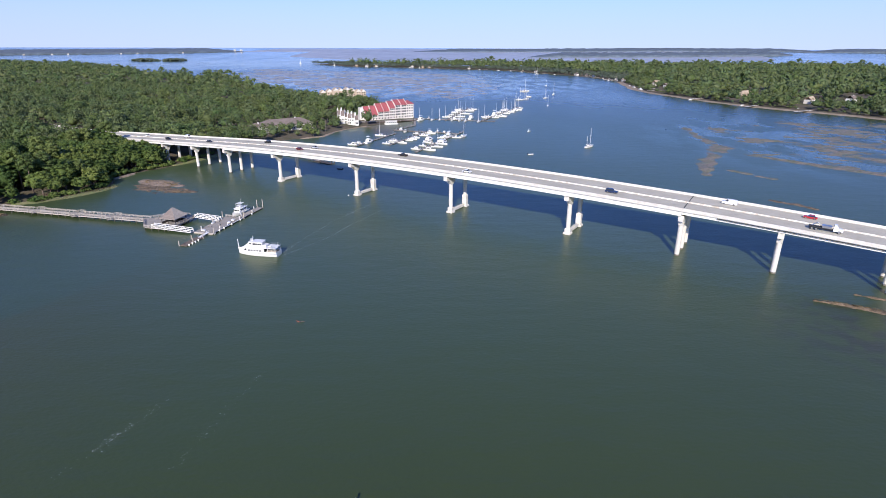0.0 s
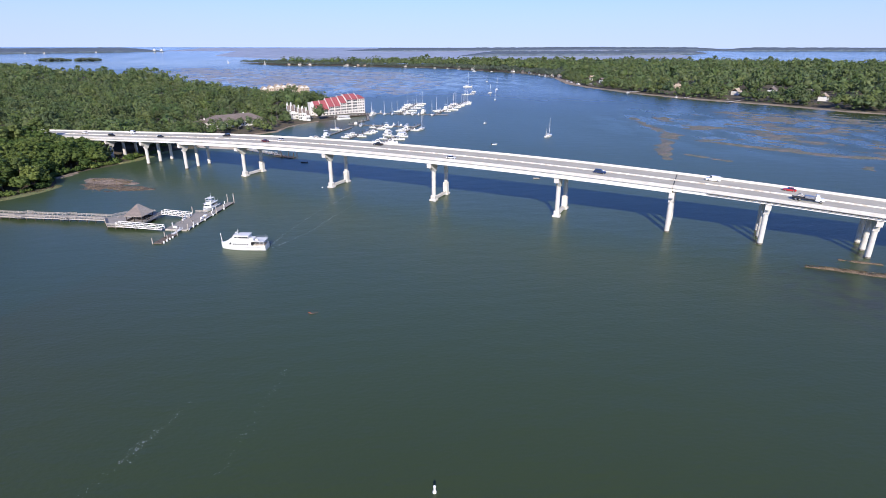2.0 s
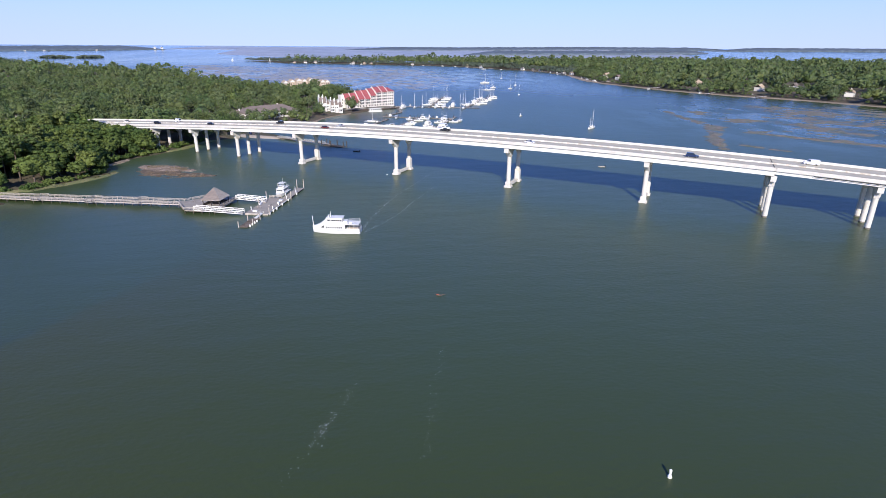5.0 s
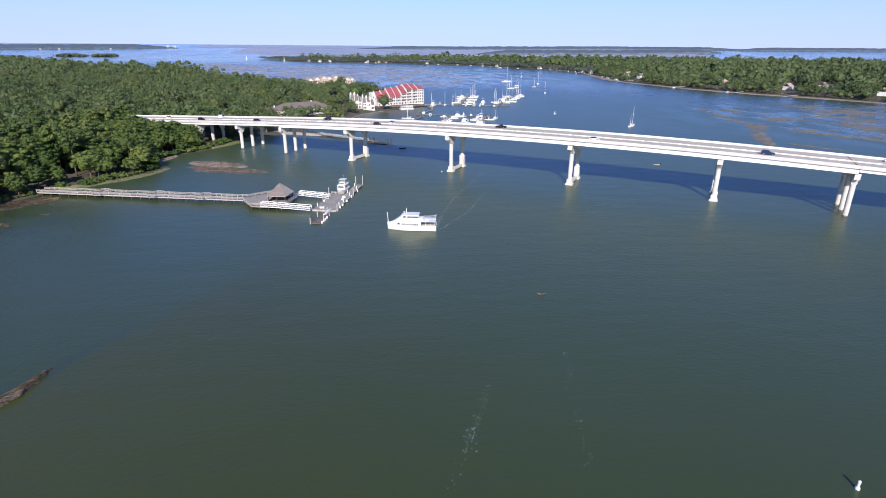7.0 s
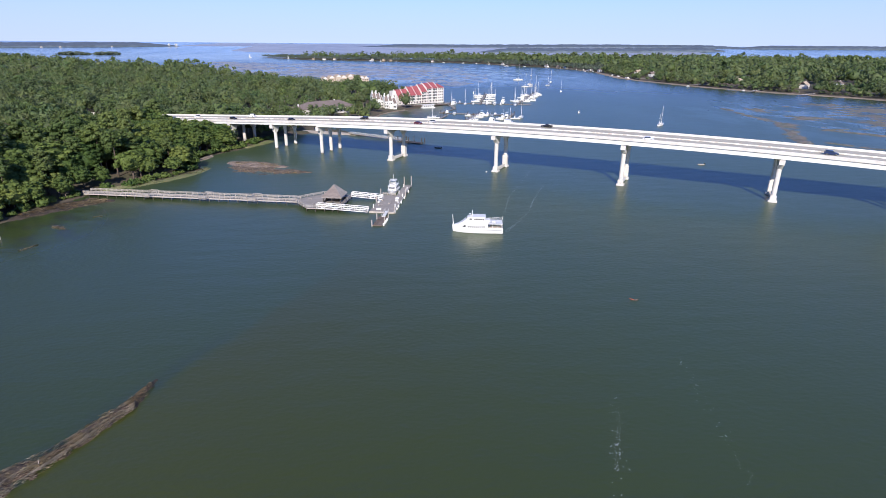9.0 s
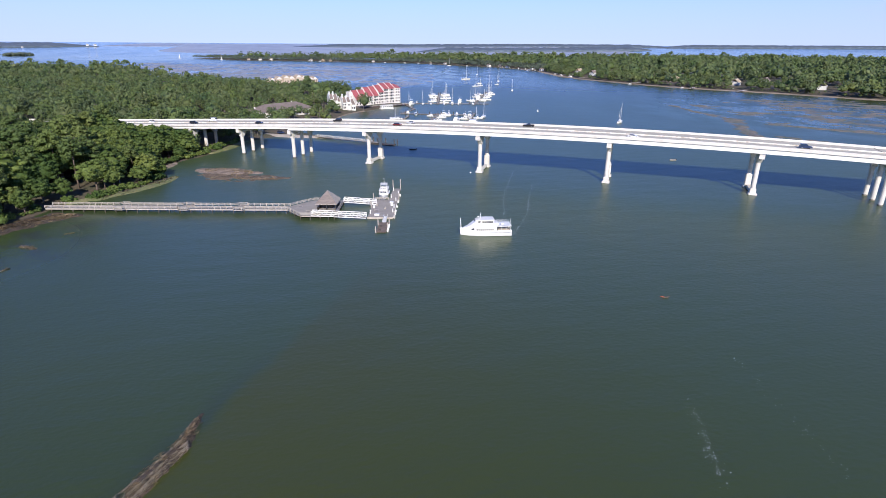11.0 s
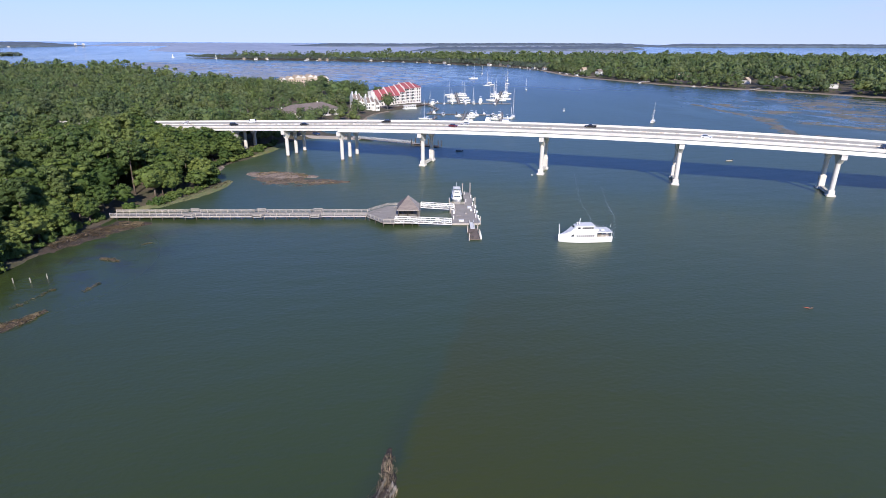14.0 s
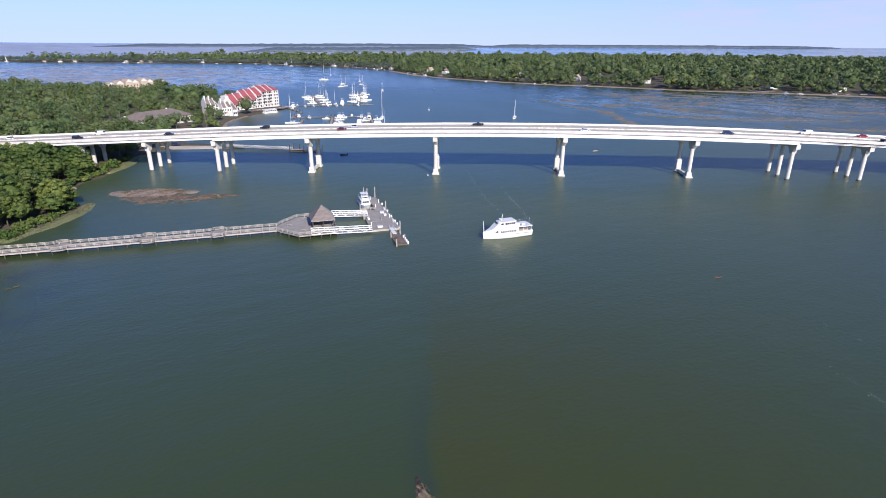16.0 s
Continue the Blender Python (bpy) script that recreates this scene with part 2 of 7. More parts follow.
WATER_A, WATER_B, WATER_C = (0.034, 0.047, 0.007), (0.039, 0.052, 0.007), (0.043, 0.054, 0.007)
M = {
    "water": water_material(),
    "leaf": leaf_material("foliage", (0.093, 0.148, 0.034), (0.140, 0.186, 0.046), True),
    "leaf_far": leaf_material("woodland_foliage", (0.099, 0.151, 0.053), (0.150, 0.188, 0.063), False),
    # bluer, greyer leaves: the haze of distance is mixed into the colour
    "leaf_hazed": leaf_material("hazed_strand_foliage", (0.100, 0.135, 0.092), (0.130, 0.160, 0.108), False),
    "pine": leaf_material("pine_needles", (0.112, 0.162, 0.044), (0.150, 0.192, 0.058), True),
    "bark": material("bark", (0.16, 0.12, 0.09), 0.9, second=(0.10, 0.08, 0.06), scale=2.0, fine=0.3, fine_scale=9, bump=0.6, bump_scale=8),
    "soil": material("woodland_soil", (0.125, 0.092, 0.062), 0.95, second=(0.075, 0.075, 0.036), scale=0.08, fine=0.3, fine_scale=1.2, bump=0.6, bump_scale=1.5),
    "mud": material("mud_and_dead_reed", (0.215, 0.155, 0.10), 0.9, second=(0.095, 0.072, 0.045), scale=0.35, fine=0.4, fine_scale=2.2, bump=0.8, bump_scale=2.5),
    "dry_mud": material("dry_tan_mud", (0.30, 0.235, 0.18), 0.95, second=(0.20, 0.15, 0.11), scale=0.3, fine=0.35, fine_scale=1.8, bump=0.7, bump_scale=2.5),
    "dark_mud": material("dark_reed_mud", (0.095, 0.066, 0.044), 0.9, second=(0.050, 0.040, 0.027), scale=0.5, fine=0.4, fine_scale=2.5, bump=0.8, bump_scale=3.0),
    "marsh": material("marsh_grass", (0.235, 0.185, 0.135), 0.6, second=(0.135, 0.145, 0.085), scale=0.16, fine=0.35, fine_scale=0.7, bump=0.6, bump_scale=1.0),
    "wet_flat": material("wet_tidal_flat", (0.38, 0.345, 0.31), 0.45, second=(0.27, 0.255, 0.20), scale=0.03, fine=0.25, fine_scale=0.3, bump=0.5, bump_scale=0.6),
    "shore_mud": material("tan_shore_mud", (0.33, 0.255, 0.18), 0.9, second=(0.22, 0.175, 0.12), scale=0.06, fine=0.3, fine_scale=0.5),
    # blue-grey stands for green woods seen through haze, painted into the base
    "hazed_land": material("hazed_distant_woods", (0.105, 0.135, 0.165), 0.95, second=(0.09, 0.118, 0.145), scale=0.01, fine=0.3, fine_scale=0.05),
    # pale grey includes the sky's sheen on wet flats, painted into the base
    "far_marsh": material("sheened_distant_marsh", (0.40, 0.40, 0.40), 0.40, second=(0.31, 0.315, 0.325), scale=0.004, fine=0.2, fine_scale=0.02),
    "concrete": material("pale_concrete", (0.68, 0.645, 0.575), 0.8, second=(0.59, 0.555, 0.495), scale=0.35, fine=0.10, fine_scale=2.5, bump=0.25, bump_scale=9),
    "girder": material("painted_girder", (0.76, 0.74, 0.68), 0.55, second=(0.70, 0.68, 0.625), scale=0.2, fine=0.06, fine_scale=2.0),
    "wet": material("wet_stained_concrete", (0.22, 0.20, 0.16), 0.6, second=(0.13, 0.12, 0.09), scale=1.2, fine=0.25, fine_scale=5, bump=0.4, bump_scale=8),
    "road": material("worn_road_concrete", (0.51, 0.475, 0.38), 0.85, second=(0.445, 0.41, 0.325), scale=0.25, fine=0.08, fine_scale=3.0, bump=0.2, bump_scale=14, stretch=(0.5, 0.8, 1)),
    "asphalt": material("asphalt", (0.09, 0.09, 0.09), 0.9, second=(0.12, 0.118, 0.112), scale=0.3, fine=0.15, fine_scale=6),
    "line": material("worn_road_paint", (0.50, 0.49, 0.46), 0.7, second=(0.38, 0.37, 0.35), scale=0.6),
    "barrier": material("median_concrete", (0.80, 0.77, 0.70), 0.8, second=(0.46, 0.40, 0.31), scale=0.55, fine=0.15, fine_scale=2.5, by_object=0.18),
    "trunk": material("pale_trunk", (0.26, 0.22, 0.18), 0.9, second=(0.19, 0.16, 0.13), scale=0.8, fine=0.2, fine_scale=3),
    "joint": material("joint_rubber", (0.03, 0.03, 0.03), 0.8),
    "white": material("white_paint", (0.78, 0.765, 0.705), 0.45, second=(0.70, 0.685, 0.63), scale=0.7, fine=0.05, fine_scale=4),
    "hull": material("white_gelcoat", (0.80, 0.785, 0.725), 0.3, second=(0.74, 0.725, 0.665), scale=0.4, fine=0.03, fine_scale=3),
    "stucco": material("cream_stucco", (0.72, 0.68, 0.61), 0.85, second=(0.65, 0.61, 0.55), scale=0.15, fine=0.06, fine_scale=1.5, bump=0.2, bump_scale=6),
    "tan_wall": material("tan_stucco", (0.55, 0.45, 0.33), 0.85, second=(0.48, 0.39, 0.28), scale=0.2, fine=0.08, fine_scale=1.5),
    "red_roof": material("red_metal_roof", (0.40, 0.105, 0.105), 0.5, second=(0.32, 0.085, 0.088), scale=0.2, fine=0.12, fine_scale=1.0),
    "tan_roof": material("tan_shingles", (0.48, 0.38, 0.27), 0.9, second=(0.40, 0.31, 0.22), scale=0.3, fine=0.15, fine_scale=1.5),
    "grey_roof": material("weathered_shingles", (0.23, 0.185, 0.155), 0.9, second=(0.18, 0.145, 0.12), scale=0.4, fine=0.18, fine_scale=3, bump=0.3, bump_scale=5),
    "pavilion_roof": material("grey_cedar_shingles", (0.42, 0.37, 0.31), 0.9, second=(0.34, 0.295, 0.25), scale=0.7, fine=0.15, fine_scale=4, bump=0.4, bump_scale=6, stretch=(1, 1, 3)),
    "brown_shingles": material("dark_brown_shingles", (0.235, 0.195, 0.17), 0.9, second=(0.18, 0.15, 0.13), scale=0.7, fine=0.18, fine_scale=4, bump=0.4, bump_scale=6, stretch=(1, 1, 3)),
    "timber": material("weathered_grey_timber", (0.47, 0.42, 0.355), 0.9, second=(0.37, 0.33, 0.28), scale=0.5, fine=0.2, fine_scale=3.5, bump=0.4, bump_scale=7),
    "decking": material("grey_decking", (0.345, 0.315, 0.275), 0.9, second=(0.29, 0.262, 0.225), scale=0.4, fine=0.12, fine_scale=3, bump=0.3, bump_scale=7),
    "brown_deck": material("brown_decking", (0.20, 0.155, 0.12), 0.9, second=(0.15, 0.115, 0.09), scale=0.6, fine=0.2, fine_scale=3, bump=0.3, bump_scale=7),
    "dark_timber": material("dark_wet_pile", (0.06, 0.05, 0.042), 0.8, second=(0.09, 0.075, 0.06), scale=1.0, fine=0.25, fine_scale=5),
    "glass": material("dark_window_glass", (0.02, 0.024, 0.03), 0.08, specular=0.8),
    "rubber": material("black_rubber", (0.02, 0.02, 0.02), 0.8, fine=0.2, fine_scale=10),
    "steel": material("dull_steel", (0.5, 0.5, 0.5), 0.35, metal=0.9, fine=0.1, fine_scale=6),
    "mast": material("pale_mast", (0.74, 0.73, 0.68), 0.35, fine=0.04, fine_scale=3),
    "canvas": material("blue_canvas", (0.06, 0.12, 0.30), 0.85, second=(0.05, 0.09, 0.24), scale=2, fine=0.1, fine_scale=8),
    "teak": material("boat_deck", (0.45, 0.40, 0.33), 0.8, second=(0.38, 0.33, 0.27), scale=1.5, fine=0.12, fine_scale=6),
    "orange": material("orange_mooring_ball", (0.50, 0.12, 0.05), 0.6, fine=0.2, fine_scale=5),
    "foam": material("thin_foam", (0.62, 0.64, 0.62), 0.8, second=(0.45, 0.48, 0.46), scale=0.6, fine=0.2, fine_scale=3),
    "reed": material("dead_reed", (0.46, 0.37, 0.23), 0.9, by_island=0.45, second=(0.24, 0.19, 0.11), scale=0.4, fine=0.25, fine_scale=4),
    "bleached_reed": material("bleached_reed", (0.60, 0.53, 0.41), 0.9, by_island=0.3, second=(0.42, 0.36, 0.26), scale=0.5, fine=0.2, fine_scale=4),
    "pale_timber": material("bleached_timber", (0.62, 0.58, 0.52), 0.9, second=(0.52, 0.48, 0.43), scale=0.4, fine=0.12, fine_scale=2),
    "shore_grass": material("shore_grass", (0.135, 0.165, 0.055), 0.9, second=(0.20, 0.185, 0.085), scale=0.2, fine=0.3, fine_scale=2, bump=0.6, bump_scale=3),
    "sand": material("sandy_ramp", (0.46, 0.40, 0.32), 0.95, second=(0.38, 0.33, 0.26), scale=0.15, fine=0.12, fine_scale=1.5),
}
PAINT = {name: material(name + "_car_paint", c, 0.22, specular=0.6, fine=0.02, fine_scale=2) for name, c in dict(
    white=(0.74, 0.74, 0.73), black=(0.018, 0.018, 0.02), dark_blue=(0.02, 0.035, 0.09), red=(0.42, 0.025, 0.03), dark_red=(0.13, 0.015, 0.018), silver=(0.48, 0.49, 0.50)).items()}

# ---- building tools ----
class Shape:
    """Vertices and faces collected piece by piece, then turned into one mesh."""

    def __init__(self):
        self.v, self.f = [], []

    def add(self, verts, faces):
        base = len(self.v)
        self.v += [tuple(p) for p in verts]
        self.f += [tuple(base + i for i in face) for face in faces]
        return self

    def box(self, x0, x1, y0, y1, z0, z1):
        return self.add([(x0, y0, z0), (x1, y0, z0), (x1, y1, z0), (x0, y1, z0), (x0, y0, z1), (x1, y0, z1), (x1, y1, z1), (x0, y1, z1)],
                        [(3, 2, 1, 0), (4, 5, 6, 7), (0, 1, 5, 4), (1, 2, 6, 5), (2, 3, 7, 6), (3, 0, 4, 7)])

    def bevel_box(self, x0, x1, y0, y1, z0, z1, b=0.05):
        ring = lambda c, z: [(x0 + c, y0, z), (x1 - c, y0, z), (x1, y0 + c, z), (x1, y1 - c, z), (x1 - c, y1, z), (x0 + c, y1, z), (x0, y1 - c, z), (x0, y0 + c, z)]
        inner = lambda z: [(min(max(x, x0 + b), x1 - b), min(max(y, y0 + b), y1 - b), z) for x, y, _ in ring(b * 1.6, z)]
        return self.loft([inner(z0), ring(b, z0 + b), ring(b, z1 - b), inner(z1)])

    def loft(self, rings, closed=True, caps=True):
        n, base = len(rings[0]), 0
        verts = [p for r in rings for p in r]
        faces = []
        for k in range(len(rings) - 1):
            for i in range(n if closed else n - 1):
                j = (i + 1) % n
                faces.append((k * n + i, k * n + j, (k + 1) * n + j, (k + 1) * n + i))
        if caps and closed:
            faces += [tuple(range(n - 1, -1, -1)), tuple(range((len(rings) - 1) * n, len(rings) * n))]
        return self.add(verts, faces)

    def prism(self, outline, z0, z1):
        return self.loft([[(x, y, z0) for x, y in outline], [(x, y, z1) for x, y in outline]])

    def tube(self, a, b, r0, r1=None, seg=8):
        a, b = Vector(a), Vector(b)
        r1 = r0 if r1 is None else r1
        ahead = (b - a).normalized()
        side = ahead.orthogonal().normalized()
        up = ahead.cross(side)
        ring = lambda c, r: [c + (side * math.cos(2 * math.pi * i / seg) + up * math.sin(2 * math.pi * i / seg)) * r for i in range(seg)]
        return self.loft([ring(a, r0), ring(b, r1)])

    def lathe(self, profile, seg=12, x=0.0, y=0.0):
        return self.loft([[(x + r * math.cos(2 * math.pi * i / seg), y + r * math.sin(2 * math.pi * i / seg), z) for i in range(seg)] for r, z in profile])

    def mesh(self, name, mat, smooth=False):
        me = bpy.data.meshes.new(name)
        me.from_pydata(self.v, [], self.f)
        if mat:
            me.materials.append(mat)
        if smooth:
            me.shade_smooth()
        return me


def part(name, shape, mat, parent, label="", smooth=False, m=None):
    """One mesh object under a thing or under a part."""
    ob = new(name, shape.mesh(name, mat, smooth) if isinstance(shape, Shape) else shape)
    ob.parent = parent
    if m is not None:
        ob.matrix_basis = m
    return tagged(ob, label)


def thing(name, label, category, m=None, group="", kind=""):
    """An empty at the thing's base, for its parts."""
    ob = new(name)
    ob.empty_display_size = 0.2
    if m is not None:
        ob.matrix_basis = m
    return tagged(ob, label, category, group, kind)


def solid(name, shape, mat, label, category, m=None, group="", kind="", smooth=False):
    ob = new(name, shape.mesh(name, mat, smooth) if isinstance(shape, Shape) else shape)
    if m is not None:
        ob.matrix_basis = m
    return tagged(ob, label, category, group, kind)


def tri_mesh(name, verts, tris, mat, smooth=False):
    """A mesh from arrays of vertices and triangles."""
    me = bpy.data.meshes.new(name)
    verts, tris = np.asarray(verts, np.float32), np.asarray(tris, np.int32)
    me.vertices.add(len(verts))
    me.vertices.foreach_set("co", verts.ravel())
    me.loops.add(tris.size)
    me.loops.foreach_set("vertex_index", tris.ravel())
    me.polygons.add(len(tris))
    me.polygons.foreach_set("loop_start", np.arange(0, tris.size, 3, dtype=np.int32))
    me.update(calc_edges=True)
    me.materials.append(mat)
    if smooth:
        me.shade_smooth()
    return me


def inside(px, py, outline):
    """Which points lie inside an outline, and how far they are from its line."""
    px, py = np.asarray(px, float), np.asarray(py, float)
    hit, near = np.zeros(px.shape, bool), np.full(px.shape, 1e9)
    for (x0, y0), (x1, y1) in zip(outline, outline[1:] + outline[:1]):
        cross = ((y0 > py) != (y1 > py)) & (px < (x1 - x0) * (py - y0) / (y1 - y0 + 1e-12) + x0)
        hit ^= cross
        dx, dy = x1 - x0, y1 - y0
        k = np.clip(((px - x0) * dx + (py - y0) * dy) / (dx * dx + dy * dy + 1e-12), 0, 1)
        near = np.minimum(near, np.hypot(px - x0 - k * dx, py - y0 - k * dy))
    return hit, near


LATTICE = np.random.RandomState(7).rand(256, 256)


def value_noise(x, y, size, octaves=3):
    total, weight, amp = 0.0, 0.0, 1.0
    for k in range(octaves):
        u, v = np.asarray(x) / size * 2 ** k + 17.3 * k, np.asarray(y) / size * 2 ** k + 5.1 * k
        i, j = np.floor(u).astype(int), np.floor(v).astype(int)
        a, b = u - i, v - j
        a, b = a * a * (3 - 2 * a), b * b * (3 - 2 * b)
        n = lambda p, q: LATTICE[p % 256, q % 256]
        total = total + amp * ((n(i, j) * (1 - a) + n(i + 1, j) * a) * (1 - b) + (n(i, j + 1) * (1 - a) + n(i + 1, j + 1) * a) * b)
        weight, amp = weight + amp, amp * 0.5
    return total / weight


def terrain(name, xs, ys, height, mat, label, category, kind="structure", floor=-0.25, skip=None):
    """A sheet of ground over a grid, kept where it stands above the water's bed."""
    X, Y = np.meshgrid(xs, ys)
    Z = height(X, Y)
    keep = (Z[:-1, :-1] > floor) | (Z[1:, :-1] > floor) | (Z[:-1, 1:] > floor) | (Z[1:, 1:] > floor)
    if skip is not None:
        keep &= ~skip((X[:-1, :-1] + X[1:, 1:]) / 2, (Y[:-1, :-1] + Y[1:, 1:]) / 2)
    idx = np.arange(X.size).reshape(X.shape)
    a, b, c, d = (q[keep] for q in (idx[:-1, :-1], idx[:-1, 1:], idx[1:, 1:], idx[1:, :-1]))
    tris = np.concatenate([np.stack([a, b, c], 1), np.stack([a, c, d], 1)])
    used, back = np.unique(tris, return_inverse=True)
    verts = np.stack([X.ravel(), Y.ravel(), np.maximum(Z, -1.0).ravel()], 1)[used]
    return tagged(new(name, tri_mesh(name, verts, back.reshape(tris.shape), mat, True)), label, category, kind=kind)

# ---- plan ----
BRIDGE_C, BRIDGE_U = (-23.0, 283.6), (0.854, -0.5203)      # the bridge's middle, and the way along it

# ---- water and land ----
FAR_FROM, FAR_TO, FAR_RISE = 2900.0, 4950.0, 57.0
MID = (-90.0, 30.0)


def sheet_height(r):
    """The flat water, lifted far out so that its rim meets the horizon as the wide bay does."""
    return FAR_RISE * np.clip((r - FAR_FROM) / (FAR_TO - FAR_FROM), 0, 1) ** 1.4


def make_water():
    radii = [0, 60, 150, 300, 500, 800, 1200, 1800, 2400] + list(np.linspace(2900, 4950, 16))
    seg = 96
    verts, tris = [(MID[0], MID[1], 0.0)], []
    for r in radii[1:]:
        verts += [(MID[0] + r * math.cos(2 * math.pi * i / seg), MID[1] + r * math.sin(2 * math.pi * i / seg), float(sheet_height(r))) for i in range(seg)]
    for i in range(seg):
        tris.append((0, 1 + i, 1 + (i + 1) % seg))
        for k in range(len(radii) - 2):
            a, b = 1 + k * seg + i, 1 + k * seg + (i + 1) % seg
            tris += [(a, a + seg, b + seg), (a, b + seg, b)]
    return tagged(new("water", tri_mesh("water", verts, tris, M["water"], True)), "murky green-blue tidal creek water with light ripples", "water", kind="structure")


make_water()

LEFT_LAND = [(-330, 60), (-262, 120), (-252, 170), (-246, 205), (-240, 230), (-233, 252), (-227, 267), (-217, 274), (-209, 287), (-202, 300), (-201, 311),
             (-206, 323), (-211, 336), (-202, 350), (-195, 360), (-188, 376), (-184, 392), (-178, 408), (-158, 426), (-134, 417), (-131, 424), (-150, 446), (-158, 470),
             (-134, 486), (-118, 499), (-113, 528), (-104, 548), (-88, 569), (-60, 592), (-37, 620), (-42, 645), (-75, 668), (-100, 720), (-128, 800), (-240, 890), (-330, 992),
             (-420, 1180), (-560, 1370), (-750, 1480), (-950, 1680), (-1200, 1950), (-1500, 2180), (-1830, 2300), (-2400, 2300), (-2400, 60)]
RIGHT_LAND = [(-657, 2592), (-407, 2245), (-181, 2177), (-38, 2067), (97, 1996), (189, 1924), (265, 1734), (328, 1635), (375, 1509), (388, 1328), (354, 1110), (354, 1030), (377, 930),
              (393, 853), (425, 778), (470, 712), (500, 660), (519, 610), (567, 554), (613, 502), (646, 448), (664, 412), (700, 330), (640, 240), (470, 130), (400, 40), (380, -60), (3400, -60), (3400, 1600), (2500, 1900), (1900, 2100), (1300, 2170),
              (900, 2230), (500, 2330), (100, 2380), (-250, 2400), (-480, 2520)]


def left_height(x, y):
    hit, d = inside(x, y, LEFT_LAND)
    d = np.where(hit, d, -d) + 5.0 * (value_noise(x, y, 14.0) - 0.5)
    return np.where(d < 7, d * 0.10, 0.7 + (d - 7).clip(0, 30) * 0.045) + 0.25 * (value_noise(x, y, 5.0) - 0.5)


def right_height(x, y):
    hit, d = inside(x, y, RIGHT_LAND)
    d = np.where(hit, d, -d) + 9.0 * (value_noise(x, y, 40.0) - 0.5)
    return np.where(d < 14, d * 0.06, 0.84 + (d - 14).clip(0, 40) * 0.05)


near_box = lambda x, y: (x > -420) & (x < -96) & (y > 100) & (y < 565)
terrain("ground", np.arange(-420, -95.9, 3.0), np.arange(100, 565.1, 3.0), left_height, M["soil"], "shaded woodland soil and leaf litter by the creek", "ground")
terrain("ground_beyond", np.arange(-2400, 10, 18.0), np.arange(65, 2320, 15.0), left_height, M["soil"], "wooded peninsula ground", "ground",
        skip=lambda x, y: (x > -411) & (x < -105) & (y > 109) & (y < 556))
terrain("ground_far_shore", np.arange(-700, 3400, 24.0), np.arange(-60, 2600, 20.0), right_height, M["soil"], "wooded low shore across the creek", "ground")

# ---- bars, marsh and distance ----
def along(x, y, line):
    """How far points lie from a line of (x, y, half width), as a share of the half width there."""
    best = np.full(np.shape(x), 9.0)
    for (x0, y0, w0), (x1, y1, w1) in zip(line, line[1:]):
        dx, dy = x1 - x0, y1 - y0
        k = np.clip(((x - x0) * dx + (y - y0) * dy) / (dx * dx + dy * dy), 0, 1)
        best = np.minimum(best, np.hypot(x - x0 - k * dx, y - y0 - k * dy) / (w0 + (w1 - w0) * k))
    return best


def bar(name, line, rise, step, mat, label, rough=0.8, grain=3.0):
    xs, ys, w = [p[0] for p in line], [p[1] for p in line], max(p[2] for p in line) * 1.5
    height = lambda x, y: rise * (1.0 - along(x, y, line) ** 1.5 - rough * 2.0 * (value_noise(x, y, grain, 4) - 0.42))
    return terrain(name, np.arange(min(xs) - w, max(xs) + w, step), np.arange(min(ys) - w, max(ys) + w, step), height, mat, label, "mud bank", "structure", floor=-0.02)


bar("mud_bank", [(-187, 322, 5.0), (-180, 320, 8.0), (-170, 315, 7.0), (-161, 311, 3.0)], 0.55, 0.5, M["dry_mud"], "low tan mud islet with dead reeds near the piers", 0.8, 4.0)
bar("mud_bank_flat", [(-184, 312, 5.0), (-175, 307, 8.5), (-164, 302, 7.5), (-155, 299, 4.5), (-146, 297, 1.5)], 0.22, 0.4, M["mud"], "half-drowned brown mud flat beside the islet", 1.6, 3.2)
bar("mud_bank_reeds", [(-174, 84.0, 4.3), (-164, 92.6, 3.3), (-158.8, 98.8, 2.1), (-155.4, 105.0, 1.5), (-152.4, 111, 1.3), (-151.0, 118.5, 0.6)], 0.5, 0.22, M["dark_mud"], "narrow brown bank of matted dead reed", 1.15, 2.6)
bar("mud_bank_east", [(119.5, 163.8, 0.6), (128, 160.2, 1.2), (137, 155.3, 1.8), (150, 149, 2.2), (170, 138, 3)], 0.5, 0.4, M["mud"], "thin oyster bank breaking the water", 0.9, 2.0)
bar("mud_bank_small", [(136, 168.8, 0.5), (141, 166, 0.9), (147, 163, 0.7)], 0.4, 0.35, M["mud"], "small oyster bank", 0.9, 2.0)
bar("mud_bank_shadow", [(173, 289, 2.0), (182, 281, 2.6), (187, 272, 1.6)], 0.4, 0.6, M["mud"], "long thin oyster bar behind the bridge", 0.9, 3.0)
bar("mud_bank_west", [(-241, 228, 4.0), (-233, 240, 6.0), (-226, 248, 6.5), (-219, 250, 2.5)], 0.35, 0.5, M["dark_mud"], "brown mudflat strewn with dead reed by the shore", 1.0, 3.0)
bar("mud_bank_patch", [(-222, 217, 0.4), (-220, 215.8, 0.8), (-216.5, 213.8, 0.3)], 0.1, 0.3, M["dark_mud"], "small reed patch in shallow water", 0.9, 2.0)
bar("mud_bank_low", [(-240, 170, 2.5), (-230, 175.5, 2.4), (-226.5, 178, 1.8), (-223.5, 183, 0.6)], 0.4, 0.35, M["dark_mud"], "reed bank in shallow water", 0.9, 2.0)


